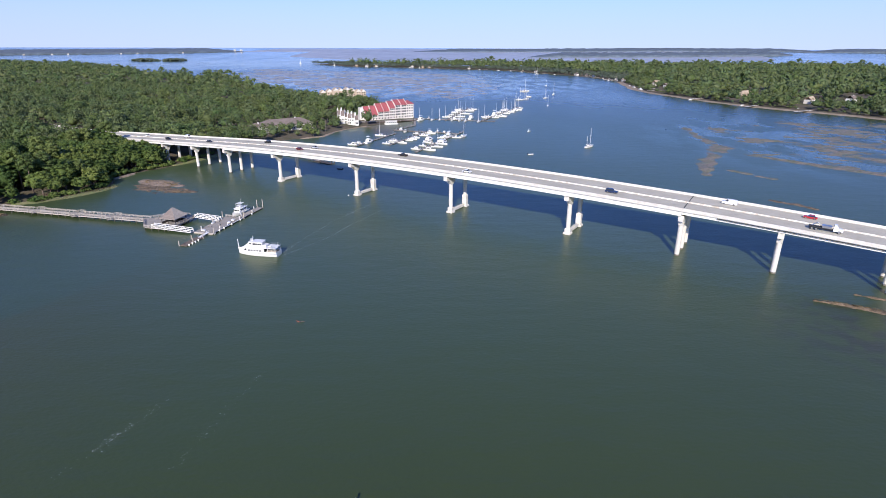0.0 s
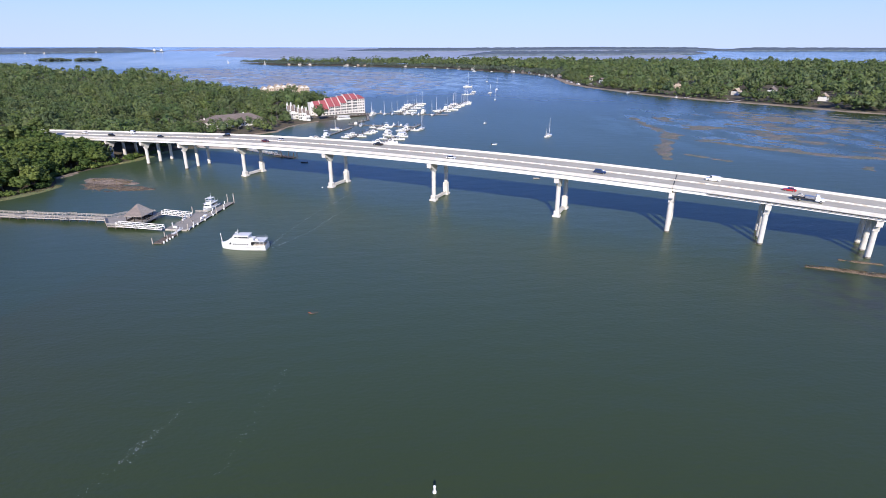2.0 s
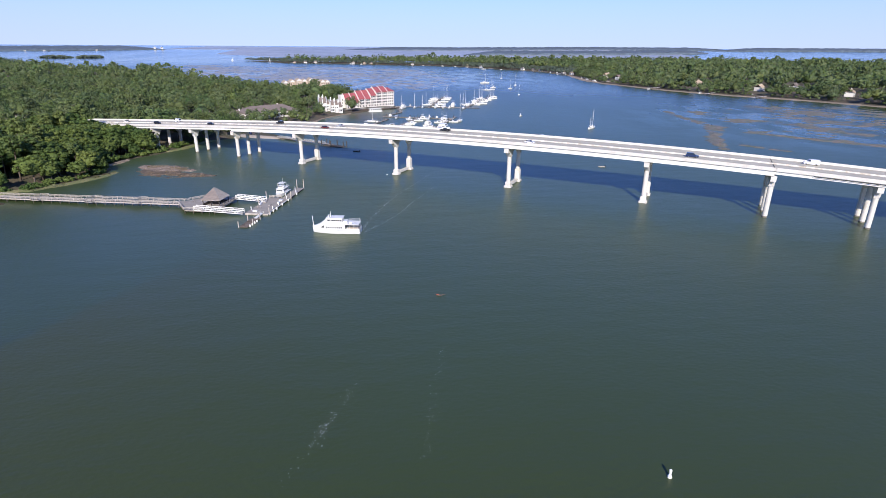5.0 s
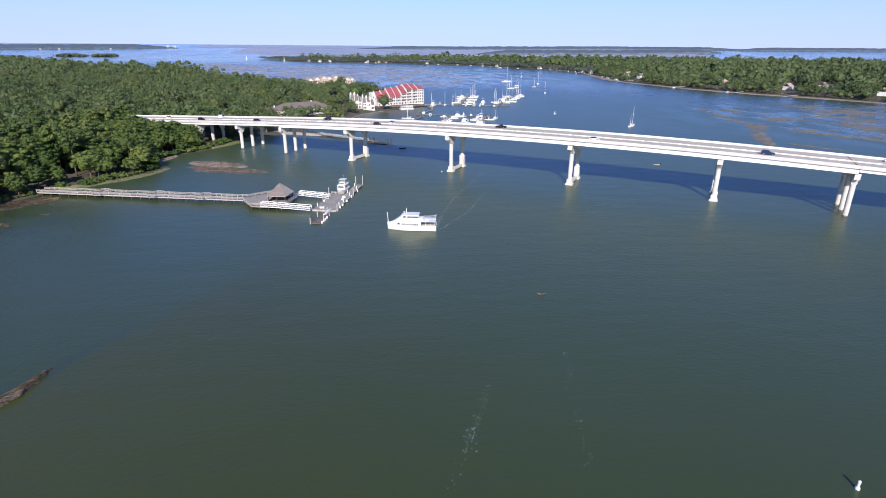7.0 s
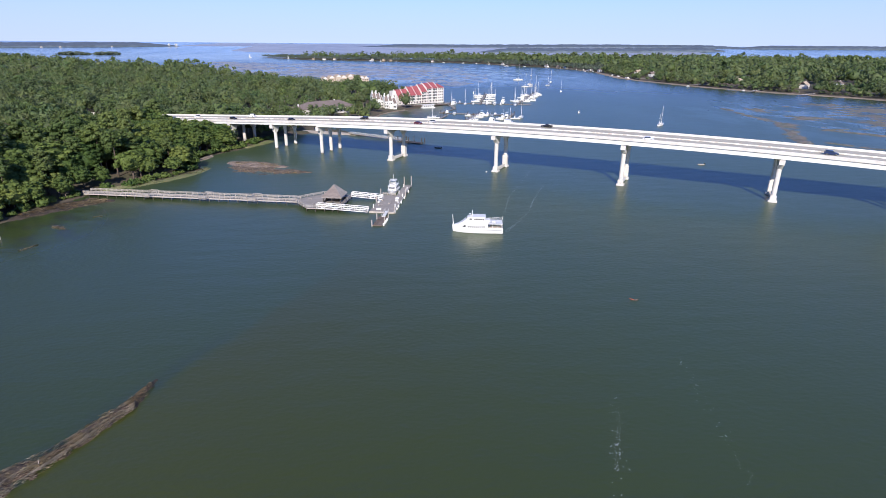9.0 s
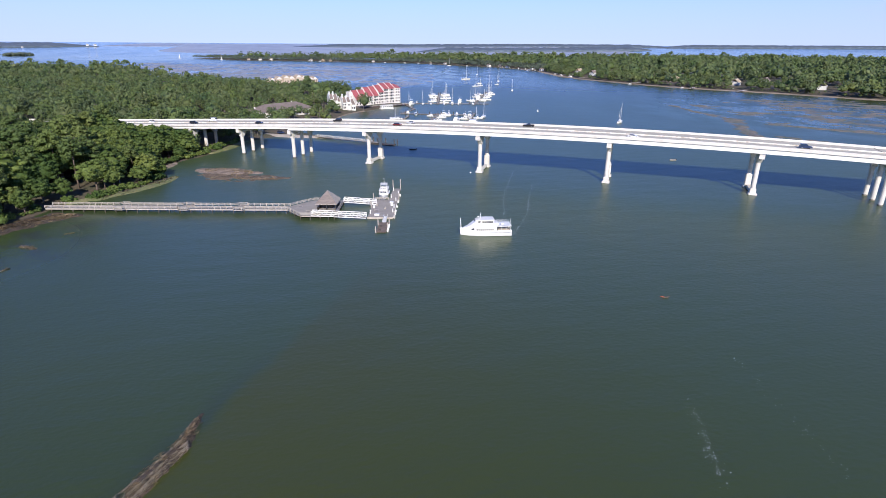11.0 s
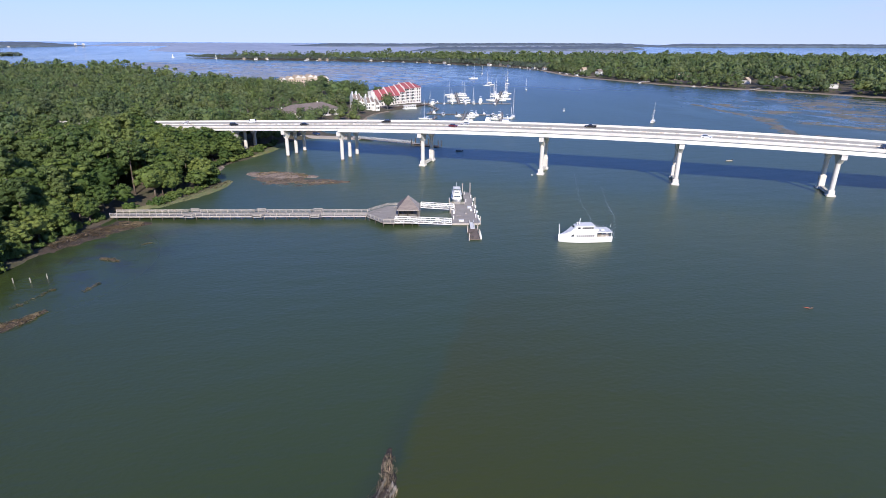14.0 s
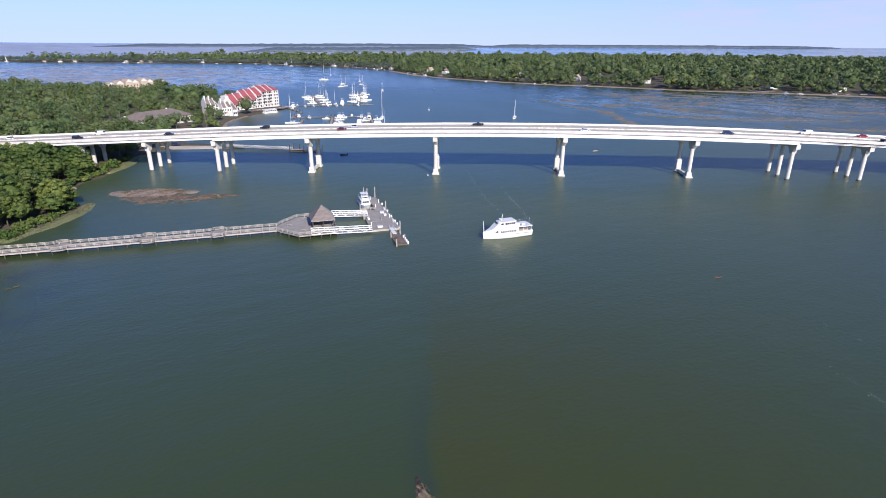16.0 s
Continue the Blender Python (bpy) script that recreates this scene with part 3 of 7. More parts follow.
def marsh_height(x, y):
    """Long low ridges of marsh that come and go along the far side of the creek."""
    u, v = (x - 300) * 0.70 - (y - 420) * 0.71, (x - 300) * 0.71 + (y - 420) * 0.70
    edge, d = inside(x, y, MARSH)
    ridge = value_noise(u / 4.0 + 12 * value_noise(x, y, 50.0, 2), v + 22 * value_noise(x, y, 38.0, 2), 10.0, 4)
    patch = value_noise(x, y, 38.0, 3)
    return np.where(edge, 1.5 * (ridge - 0.575) + 1.6 * (patch - 0.58) - 0.25 * np.exp(-d / 12.0) + 1.25 * (value_noise(x / 1.6, y, 5.0, 3) - 0.5), -1.0)


MARSH = [(236, 560), (300, 600), (390, 640), (440, 640), (490, 600), (560, 500), (640, 400), (640, 300), (470, 235), (360, 215), (290, 250), (262, 330), (232, 420)]
terrain("marsh", np.arange(225, 645, 1.9), np.arange(210, 645, 1.9), marsh_height, M["marsh"], "tan and olive marsh grass ridges in shallow water", "marsh", floor=-0.02)
bar("marsh_ridge", [(238, 568, 5), (226, 520, 4), (222, 455, 8), (205, 425, 6), (186, 400, 6), (174, 372, 5), (165, 352, 4)], 0.6, 1.2, M["marsh"], "broken line of tan marsh islets", 1.5, 9.0)
bar("marsh_ridge_near", [(226, 424, 3), (242, 405, 5), (262, 380, 7), (276, 360, 8), (300, 345, 6), (330, 330, 4)], 0.6, 1.0, M["marsh"], "tan marsh ridge", 1.0, 8.0)
bar("marsh_islet", [(187, 366, 2.5), (193, 356, 3.5)], 0.5, 0.8, M["marsh"], "small tan marsh islet", 1.0, 5.0)
bar("marsh_islet_low", [(197, 348, 2.5), (203, 342, 3.5)], 0.5, 0.8, M["marsh"], "small tan marsh islet", 1.0, 5.0)


def bay_height(x, y):
    edge, d = inside(x, y, BAY)
    return np.where(edge, 1.4 * (value_noise(x / 1.5, y, 7.0, 4) - 0.475) + 0.5 * (value_noise(x, y, 90.0, 2) - 0.55) - 0.2 * np.exp(-d / 60.0), -1.0)


BAY = [(-330, 1130), (-250, 1000), (-120, 900), (0, 880), (70, 1000), (110, 1250), (90, 1500), (20, 1720), (-250, 1890), (-600, 2000), (-800, 1900), (-620, 1500)]
terrain("marsh_bay", np.arange(-810, 120, 4.0), np.arange(880, 2010, 4.0), bay_height, M["wet_flat"], "scattered pale tidal flats in the shallow bay", "marsh", floor=-0.02)


def distant_shore(name, points, depth, top, mat, label, seed, step=25.0):
    """A low strip of land far out, standing on the lifted water, with an uneven wooded top."""
    rng = np.random.RandomState(seed)
    rows = [[] for _ in range(8)]
    total = sum(max(2, int(math.hypot(b[0] - a[0], b[1] - a[1]) / step)) for a, b in zip(points, points[1:]))
    for (x0, y0), (x1, y1) in zip(points, points[1:]):
        n = max(2, int(math.hypot(x1 - x0, y1 - y0) / step))
        for k in range(n):
            x, y = x0 + (x1 - x0) * k / n, y0 + (y1 - y0) * k / n
            r = math.hypot(x - MID[0], y - MID[1])
            ux, uy, far = (x - MID[0]) / r, (y - MID[1]) / r, len(rows[0]) / total
            end = min(1.0, 0.05 + 8.0 * far, 0.05 + 8.0 * (1 - far))
            for row, (out, rise) in zip(rows, ((0, 0), (4, 0.55), (10, 0.8), (0.2, 0.9), (0.4, 0.95), (0.6, 1.0), (0.8, 1.0), (1.0, 0.9))):
                r2 = min(r + (out if out > 1 else out * depth * end), 4945.0 if row is rows[7] else 4930.0)
                h = top * 0.62 * end * rise * (0.78 + 0.44 * rng.rand()) if rise else -3.0
                row.append((MID[0] + ux * r2, MID[1] + uy * r2, float(sheet_height(np.array(r2))) + h))
    s = Shape()
    n = len(rows[0])
    s.add([p for row in rows for p in row], [(r * n + i, r * n + i + 1, (r + 1) * n + i + 1, (r + 1) * n + i) for r in range(7) for i in range(n - 1)])
    return solid(name, s, mat, label, "distant land", kind="structure")


# the wooded strips below have their haze in the material's colour
distant_shore("backdrop_west_shore", [(-3100, 2600), (-2500, 3150), (-2300, 3350), (-1950, 3650), (-1620, 3950), (-1440, 4030)], 500, 16, M["hazed_land"], "dark wooded shore far across the bay", 1)
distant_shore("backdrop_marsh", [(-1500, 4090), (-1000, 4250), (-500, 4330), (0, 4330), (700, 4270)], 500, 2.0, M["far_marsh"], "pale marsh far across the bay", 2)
distant_shore("backdrop_north_woods", [(-330, 4330), (0, 4310), (500, 4300), (1000, 4330), (1560, 4290), (2100, 4080), (2500, 3930)], 400, 17, M["hazed_land"], "dark wooded strip at the horizon", 3)
# made deep so its pale colour stands for sky sheen on open water
distant_shore("backdrop_mid_marsh", [(-1000, 3500), (-600, 3200), (-100, 3020), (500, 2930), (1100, 2960), (1700, 3060)], 1500, 1.2, M["far_marsh"], "pale reed flats and painted water sheen before the far woods", 4)
distant_shore("backdrop_island", [(440, 3560), (700, 3540), (1100, 3520), (1500, 3500), (1800, 3520), (2080, 3560)], 420, 24, M["hazed_land"], "dark wooded island beyond the near shore", 5)
distant_shore("backdrop_east_shore", [(2250, 3900), (2500, 3800), (2900, 3600), (3400, 3250), (3900, 2700), (4200, 2200)], 500, 17, M["hazed_land"], "dark wooded shore at the horizon", 6)


def small_island(name, x0, y0, x1, y1, seed):
    rng = np.random.RandomState(seed)
    pieces = []
    for k in range(150):
        t = rng.rand()
        x, y = x0 + (x1 - x0) * t + 3 * rng.normal(), y0 + (y1 - y0) * t + 14 * rng.normal()
        z = float(sheet_height(np.array(math.hypot(x - MID[0], y - MID[1]))))
        pieces.append(lobe(rng, np.array((x, y, z + 2 + 7 * rng.rand() * (1 - (2 * t - 1) ** 4))), 4 + 4.5 * rng.rand(), ICO1, 8, 1.6, 0.8))
    v, f = joined(pieces)
    # the island's leaves carry distance haze in their colour
    tagged(new(name, tri_mesh(name, v, f, M["leaf_hazed"])), "small tree-covered island in the bay", "island", kind="stuff")


bar("beach", [(-134, 487, 2.5), (-119, 500, 2.4), (-114, 527, 1.2), (-105, 547, 1.0), (-90, 567, 1.2)], 0.8, 1.0, M["shore_mud"], "narrow tan beach below the townhouses", 0.3, 6.0)
bar("shore_bank", [(-219, 272, 2.6), (-209, 285, 3.4), (-201, 299, 3.4), (-198, 309, 2.0)], 0.6, 0.5, M["shore_grass"], "olive grass bank with dead reeds below the trees", 0.5, 4.0)
bar("shore_grass", [(-227, 268, 2.0), (-221, 274, 3.0), (-214, 282, 2.0)], 1.0, 0.6, M["shore_grass"], "green grass strip beside the boardwalk", 0.4, 4.0)
bar("shore_grass_north", [(-192, 368, 1.5), (-187, 379, 3.6), (-182, 395, 4.0), (-177, 408, 3.0)], 0.9, 0.6, M["shore_grass"], "green grass bank by the bridge", 0.4, 5.0)
bar("far_shore_mud", [(x - 3, y - 4, 8.0 + 3.0 * (k % 2)) for k, (x, y) in enumerate(RIGHT_LAND[9:22])], 0.9, 3.0, M["shore_mud"], "tan mud strip below the trees across the creek", 0.6, 14.0)
bar("shore_sand", [(-209, 327, 1.6), (-207, 335, 2.4), (-205, 341, 1.2)], 0.9, 0.5, M["shore_mud"], "small bare earthen landing among the trees", 0.4, 3.0)


def strewn_reed(name, line, count, seed, length=0.9, rise=0.66, mat="reed"):
    """Loose dead stalks lying matted over a bank."""
    rng = np.random.RandomState(seed)
    verts, tris = [], []
    for k in range(count):
        u = rng.rand() * (len(line) - 1)
        i = int(u)
        (x0, y0, w0), (x1, y1, w1) = line[i], line[i + 1]
        w = (w0 + (w1 - w0) * (u - i)) * (0.35 + 1.3 * value_noise(x0 + (x1 - x0) * (u - i), y0 + (y1 - y0) * (u - i), 4.0, 2))
        off, run = max(-1.0, min(1.0, 0.5 * rng.normal())), math.hypot(x1 - x0, y1 - y0)
        x, y = x0 + (x1 - x0) * (u - i) - (y1 - y0) / run * w * off, y0 + (y1 - y0) * (u - i) + (x1 - x0) / run * w * off
        if value_noise(x, y, 1.8, 2) < 0.47 and rng.rand() < 0.75:
            continue
        a = math.atan2(y1 - y0, x1 - x0) + 0.35 * rng.normal() + 1.2 * (value_noise(x, y, 5.0, 2) - 0.5)
        dx, dy, r = math.cos(a) * length * (0.4 + rng.rand()), math.sin(a) * length * (0.4 + rng.rand()), 0.05 + 0.05 * rng.rand()
        z = 0.05 + rise * (1.0 - abs(off)) ** 0.7 + 0.14 * rng.rand()
        base = len(verts)
        verts += [(x - dx, y - dy, z), (x + dy * r, y - dx * r, z + 0.06), (x + dx, y + dy, z - 0.05), (x - dy * r, y + dx * r, z - 0.03)]
        tris += [(base, base + 1, base + 2), (base, base + 2, base + 3), (base, base + 1, base + 3)]
    return tagged(new(name, tri_mesh(name, verts, tris, M[mat])), "matted dead reed stalks", "dead reeds", kind="stuff")


REED_LINE = [(-174, 84.0, 3.9), (-164, 92.6, 3.0), (-158.8, 98.8, 1.8), (-155.4, 105.0, 1.7), (-152.4, 111, 1.4), (-151.2, 117, 0.7)]
strewn_reed("dead_reeds", REED_LINE, 2600, 41, 0.45, 0.5)
for number, (side, width, count) in enumerate(((-0.95, 0.42, 1500), (-0.25, 0.55, 1500), (0.6, 0.40, 900))):
    # drift lines where the tide has laid the stalks together
    lines = [(x - 0.6 * w * side + 0.5 * math.sin(1.7 * k + number), y + 0.8 * w * side, width * (1.3 - 0.18 * k)) for k, (x, y, w) in enumerate(REED_LINE[:5])]
    strewn_reed("reed_drift_line", lines, count, 71 + number, 0.62, 0.58, "bleached_reed")
strewn_reed("dead_reeds_west", [(-241, 230, 4.0), (-233, 241, 5.0), (-226, 248, 5.5), (-219, 250, 2.0)], 3800, 42, 0.8, 0.5)
strewn_reed("dead_reeds_patch", [(-222, 217, 0.7), (-220, 215.8, 1.2), (-216.5, 213.8, 0.6)], 200, 46, 0.8, 0.06)
strewn_reed("dead_reeds_line", [(-232, 186, 0.9), (-229, 191, 1.2), (-226.5, 196, 0.6)], 190, 47, 0.6, 0.03)
strewn_reed("dead_reeds_low", [(-240, 170, 2.4), (-230, 175.5, 2.3), (-226.5, 178, 1.7), (-223.5, 183, 0.6)], 1200, 48, 0.6, 0.3)
strewn_reed("dead_reeds_strand", [(-213.7, 227.2, 0.5), (-211.3, 228.2, 0.4)], 50, 49, 0.7, 0.04)
strewn_reed("dead_reeds_drift", [(-219, 193, 0.6), (-217.6, 195.6, 0.9), (-216.5, 198, 0.4)], 90, 50, 0.5, 0.03)
strewn_reed("dead_reeds_shore", [(-219, 272, 2.4), (-209, 285, 3.0), (-201, 299, 3.0), (-198, 309, 1.6)], 650, 45)
strewn_reed("dead_reeds_islet", [(-186, 322, 4), (-179, 319, 6), (-170, 315, 5.5), (-163, 311, 2)], 1100, 43, 0.7, 0.5)
strewn_reed("dead_reeds_flat", [(-180, 306, 6), (-166, 300, 6), (-150, 297, 2)], 500, 51, 0.7, 0.12)
strewn_reed("dead_reeds_east", [(119.5, 163.8, 0.5), (128, 160.2, 1.0), (137, 155.3, 1.4), (150, 149, 1.8)], 500, 44)

for x, y, w, h in ((-1545, 4060, 14, 8), (-1506, 4075, 15, 7)):
    far_z = float(sheet_height(np.array(math.hypot(x - MID[0], y - MID[1])))) + 7.0
    tower = thing("tower_block", "white tower block far across the bay", "tower", pose(x, y, far_z, 0, 0, 15), "far towers")
    part("wall", Shape().box(-w / 2, w / 2, -8, 8, -3, h), M["white"], tower)
    for k in range(2):
        part("window_band", Shape().box(-w / 2 + 1, w / 2 - 1, -8.1, -7.9, 1 + 3 * k, 2.4 + 3 * k), M["glass"], tower)

# ---- trees ----
def ico(level):
    bm = bmesh.new()
    bmesh.ops.create_icosphere(bm, subdivisions=level, radius=1.0)
    v = np.array([p.co[:] for p in bm.verts])
    f = np.array([[p.index for p in q.verts] for q in bm.faces])
    bm.free()
    return v, f


ICO1, ICO2 = ico(1), ico(2)


def lobe(rng, centre, radius, blob, leaves, leaf_size, squash=0.75):
    """One lump of foliage: a rough core with loose leaf sprays standing on it."""
    v, f = blob if blob else (np.zeros((0, 3)), np.zeros((0, 3), int))
    core = v * (0.56 + 0.32 * rng.rand(len(v), 1)) * radius * (1, 1, squash) + centre
    verts, tris = [core], [f]
    if leaves:
        d = rng.normal(size=(leaves, 3))
        d[:, 2] = np.abs(d[:, 2]) * 1.1 - 0.35
        d /= np.linalg.norm(d, axis=1, keepdims=True)
        at = centre + d * radius * (1, 1, squash) * (0.60 + 0.50 * rng.rand(leaves, 1))
        a = rng.normal(size=(leaves, 3))
        a = a - d * (a * d).sum(1, keepdims=True) * 0.65
        a /= np.linalg.norm(a, axis=1, keepdims=True)
        b = np.cross(d, a)
        b /= np.linalg.norm(b, axis=1, keepdims=True) + 1e-9
        s = leaf_size * (0.6 + 0.8 * rng.rand(leaves, 1))
        quad = np.stack([at - a * s, at + b * s * 0.55 + d * s * 0.15, at + a * s, at - b * s * 0.55 - d * s * 0.1], 1).reshape(-1, 3)
        k = np.arange(leaves)[:, None] * 4
        verts.append(quad)
        tris.append(np.concatenate([k + [0, 1, 2], k + [0, 2, 3]]) + len(core))
    return np.concatenate(verts), np.concatenate(tris)


def joined(pieces):
    verts, tris, base = [], [], 0
    for v, f in pieces:
        verts.append(v)
        tris.append(f + base)
        base += len(v)
    return np.concatenate(verts), np.concatenate(tris)


def broad_crown(rng, height, spread, lobes, blob, leaves, leaf_size):
    """A dome of many lumps round a core, deeper on some sides than on others."""
    pieces = [lobe(rng, np.array((0, 0, height * 0.56)), spread * (0.95 if leaves > 20 else 0.84), ICO2 if leaves > 14 else ICO1, 0, 0, height * 0.40 / (spread * 0.95))]
    for i in range(lobes):
        up = 1.0 - 1.55 * (i + 0.5) / lobes
        flat = math.sqrt(max(0.0, 1 - up * up))
        turn, reach = i * 2.4 + 0.9 * rng.rand(), 0.60 + 0.36 * rng.rand()
        at = np.array((flat * math.cos(turn) * spread * reach, flat * math.sin(turn) * spread * reach, height * (0.58 + 0.36 * up * (0.8 + 0.3 * rng.rand()))))
        pieces.append(lobe(rng, at, spread * ((0.15 if leaves > 20 else 0.24) + 0.19 * rng.rand()), blob, leaves, leaf_size))
    return joined(pieces)


def pine_crown(rng, height, spread, lobes, blob, leaves, leaf_size):
    """A flat-topped, open crown high on the trunk."""
    pieces = []
    for i in range(lobes):
        k = (i + 0.5) / lobes
        turn, out = i * 2.4 + rng.rand(), spread * (0.80 - 0.55 * k * k) * (0.45 + 0.5 * rng.rand())
        pieces.append(lobe(rng, np.array((out * math.cos(turn), out * math.sin(turn), height * (0.62 + 0.30 * k))), spread * (0.40 - 0.06 * k) * (0.8 + 0.4 * rng.rand()), blob, leaves, leaf_size, 0.6))
    return joined(pieces)


def tree_trunk(rng, height, girth, pine):
    s = Shape()
    top = height * (0.93 if pine else 0.6)
    bend = (rng.rand(2) - 0.5) * height * 0.08
    pts = [Vector((bend[0] * k * k, bend[1] * k * k, top * k - 0.4 * (k == 0))) for k in (0, 0.35, 0.7, 1.0)]
    for k in range(3):
        s.tube(pts[k], pts[k + 1], girth * (1 - 0.27 * k), girth * (0.73 - 0.27 * k), 7)
    for i in range(5):
        k = 0.5 + 0.1 * i
        at = pts[1].lerp(pts[3], k)
        turn, out = 2.4 * i + rng.rand(), height * (0.16 if pine else 0.27)
        s.tube(at, at + Vector((math.cos(turn) * out, math.sin(turn) * out, height * (0.08 if pine else 0.15))), girth * 0.34, girth * 0.12, 5)
    return s


TREE_KINDS = []
for number in range(9):
    rng = np.random.RandomState(100 + number)
    pine = number >= 6
    if pine:
        crown = pine_crown(rng, 19.0, 4.4, 17, ICO1, 62, 0.42)
    else:
        crown = broad_crown(rng, 14.0, 5.8, 34, ICO1, 42, 0.36)
    trunk = tree_trunk(rng, 19.0 if pine else 14.0, 0.36 if pine else 0.42, pine)
    TREE_KINDS.append((pine, trunk.mesh("trunk", M["bark"], True), tri_mesh("crown", crown[0], crown[1], M["pine" if pine else "leaf"])))

FAR_KINDS = []
for number in range(8):
    rng = np.random.RandomState(200 + number)
    FAR_KINDS.append((broad_crown(rng, 14.0, 6.3, 12, None, 15, 0.8) if number < 6 else pine_crown(rng, 17.0, 4.6, 11, None, 16, 0.78),
                      broad_crown(rng, 14.0, 7.0, 8, None, 11, 1.0) if number < 6 else pine_crown(rng, 17.5, 5.0, 9, None, 13, 1.0),
                      broad_crown(rng, 14.0, 8.2, 7, None, 9, 1.4) if number < 7 else pine_crown(rng, 17.0, 6.0, 8, None, 9, 1.4)))


def scatter(rng, outline, step, inset, x0, x1, y0, y1):
    X, Y = np.meshgrid(np.arange(x0, x1, step), np.arange(y0, y1, step))
    X, Y = X.ravel() + (rng.rand(X.size) - 0.5) * step * 0.9, Y.ravel() + (rng.rand(Y.size) - 0.5) * step * 0.9
    hit, d = inside(X, Y, outline)
    ok = hit & (d > inset)
    return X[ok], Y[ok], d[ok]


def bridge_clear(x, y, margin):
    """Which places lie clear of the road and its bridge."""
    s, b = (x - BRIDGE_C[0]) * BRIDGE_U[0] + (y - BRIDGE_C[1]) * BRIDGE_U[1], -(x - BRIDGE_C[0]) * BRIDGE_U[1] + (y - BRIDGE_C[1]) * BRIDGE_U[0]
    return (np.abs(b - 0.00065 * np.minimum(s + 300, 0) ** 2) > np.where(s < -300, np.minimum(margin, 14.0), margin)) | (s < -478)


CLEARINGS = [(-102, 567, 13), (-94, 556, 12), (-172, 514, 12), (-160, 530, 11), (-146, 544, 10), (-70, 606, 36), (-108, 592, 23), (-160, 836, 28), (-150, 440, 22), (-235, 278, 7), (-227, 266, 4.5), (-60, 640, 24), (-135, 466, 16), (-196, 822, 14)]


def clear_of_houses(x, y, spots):
    ok = np.ones(np.shape(x), bool)
    for cx, cy, r in spots:
        ok &= np.hypot(x - cx, y - cy) > r
    return ok


def height_limit(x, y):
    """Trees on the road's near side are kept low beside the deck."""
    s, b = (x - BRIDGE_C[0]) * BRIDGE_U[0] + (y - BRIDGE_C[1]) * BRIDGE_U[1], -(x - BRIDGE_C[0]) * BRIDGE_U[1] + (y - BRIDGE_C[1]) * BRIDGE_U[0]
    ahead = -b - 13.0
    return max(7.0, road_z(s) - 1.4 + 0.10 * ahead) if -252 < s < -150 and 0 < ahead < 80 else 40.0


def road_z(s):
    d = abs(s - 20.0)
    return 21.6 - 1.46e-4 * min(d, 171.0) ** 2 - 0.05 * max(0.0, d - 171.0)


def plant_near():
    rng = np.random.RandomState(11)
    X, Y, D = scatter(rng, LEFT_LAND, 7.6, 3.2, -360, -110, 175, 470)
    ok = bridge_clear(X, Y, 18) & clear_of_houses(X, Y, CLEARINGS)
    front = (X - BRIDGE_C[0]) * BRIDGE_U[1] - (Y - BRIDGE_C[1]) * BRIDGE_U[0] > 0
    X, Y, D = X[ok & front], Y[ok & front], D[ok & front]
    order = np.argsort(D)[:300]
    for i in order:
        pines = D[i] > 7 and rng.rand() < 0.36
        pine, trunk, crown = TREE_KINDS[rng.randint(6, 9) if pines else rng.randint(0, 6)]
        size = (0.55 + 0.028 * min(D[i], 24.0)) * (0.82 + 0.36 * rng.rand())
        limit = height_limit(X[i], Y[i])
        if limit < 20 and pine:
            pine, trunk, crown = TREE_KINDS[rng.randint(0, 6)]
        size = min(size, limit / 13.5)
        z = float(left_height(np.array([X[i]]), np.array([Y[i]]))[0])
        m = pose(X[i], Y[i], z - 0.1, 0, 0, rng.rand() * 360) @ Matrix.Diagonal((size * (0.9 + 0.3 * rng.rand()), size * (0.9 + 0.3 * rng.rand()), size, 1))
        t = thing("tree", "tall pine with a bare trunk and dark needles" if pine else "broad green tree with a dense leafy crown", "pine tree" if pine else "tree", m, "woodland trees")
        part("trunk", trunk, None, t)
        part("crown", crown, None, t)
    return {(round(float(X[i]), 2), round(float(Y[i]), 2)) for i in order}


def plant_trunks(name, label, X, Y, rng, ground):
    """Bare pale stems that show between the crowns."""
    verts, tris, Z = [], [], ground(X, Y)
    for i in range(len(X)):
        h, r = 6 + 4 * rng.rand(), 0.14 + 0.08 * rng.rand()
        lean = 0.8 * rng.normal(size=2)
        x, y, base = X[i] + 2.5 * rng.normal(), Y[i] + 2.5 * rng.normal(), len(verts)
        for z, k, d in ((Z[i] - 0.5, 1.0, 0.0), (Z[i] + h, 0.6, 1.0)):
            verts += [(x + lean[0] * d + r * k * math.cos(a), y + lean[1] * d + r * k * math.sin(a), z) for a in (0, 1.57, 3.14, 4.71)]
        for j in range(4):
            a, b = base + j, base + (j + 1) % 4
            tris += [(a, b, b + 4), (a, b + 4, a + 4)]
    return tagged(new(name, tri_mesh(name, verts, tris, M["trunk"])), label, "tree trunks", kind="stuff")


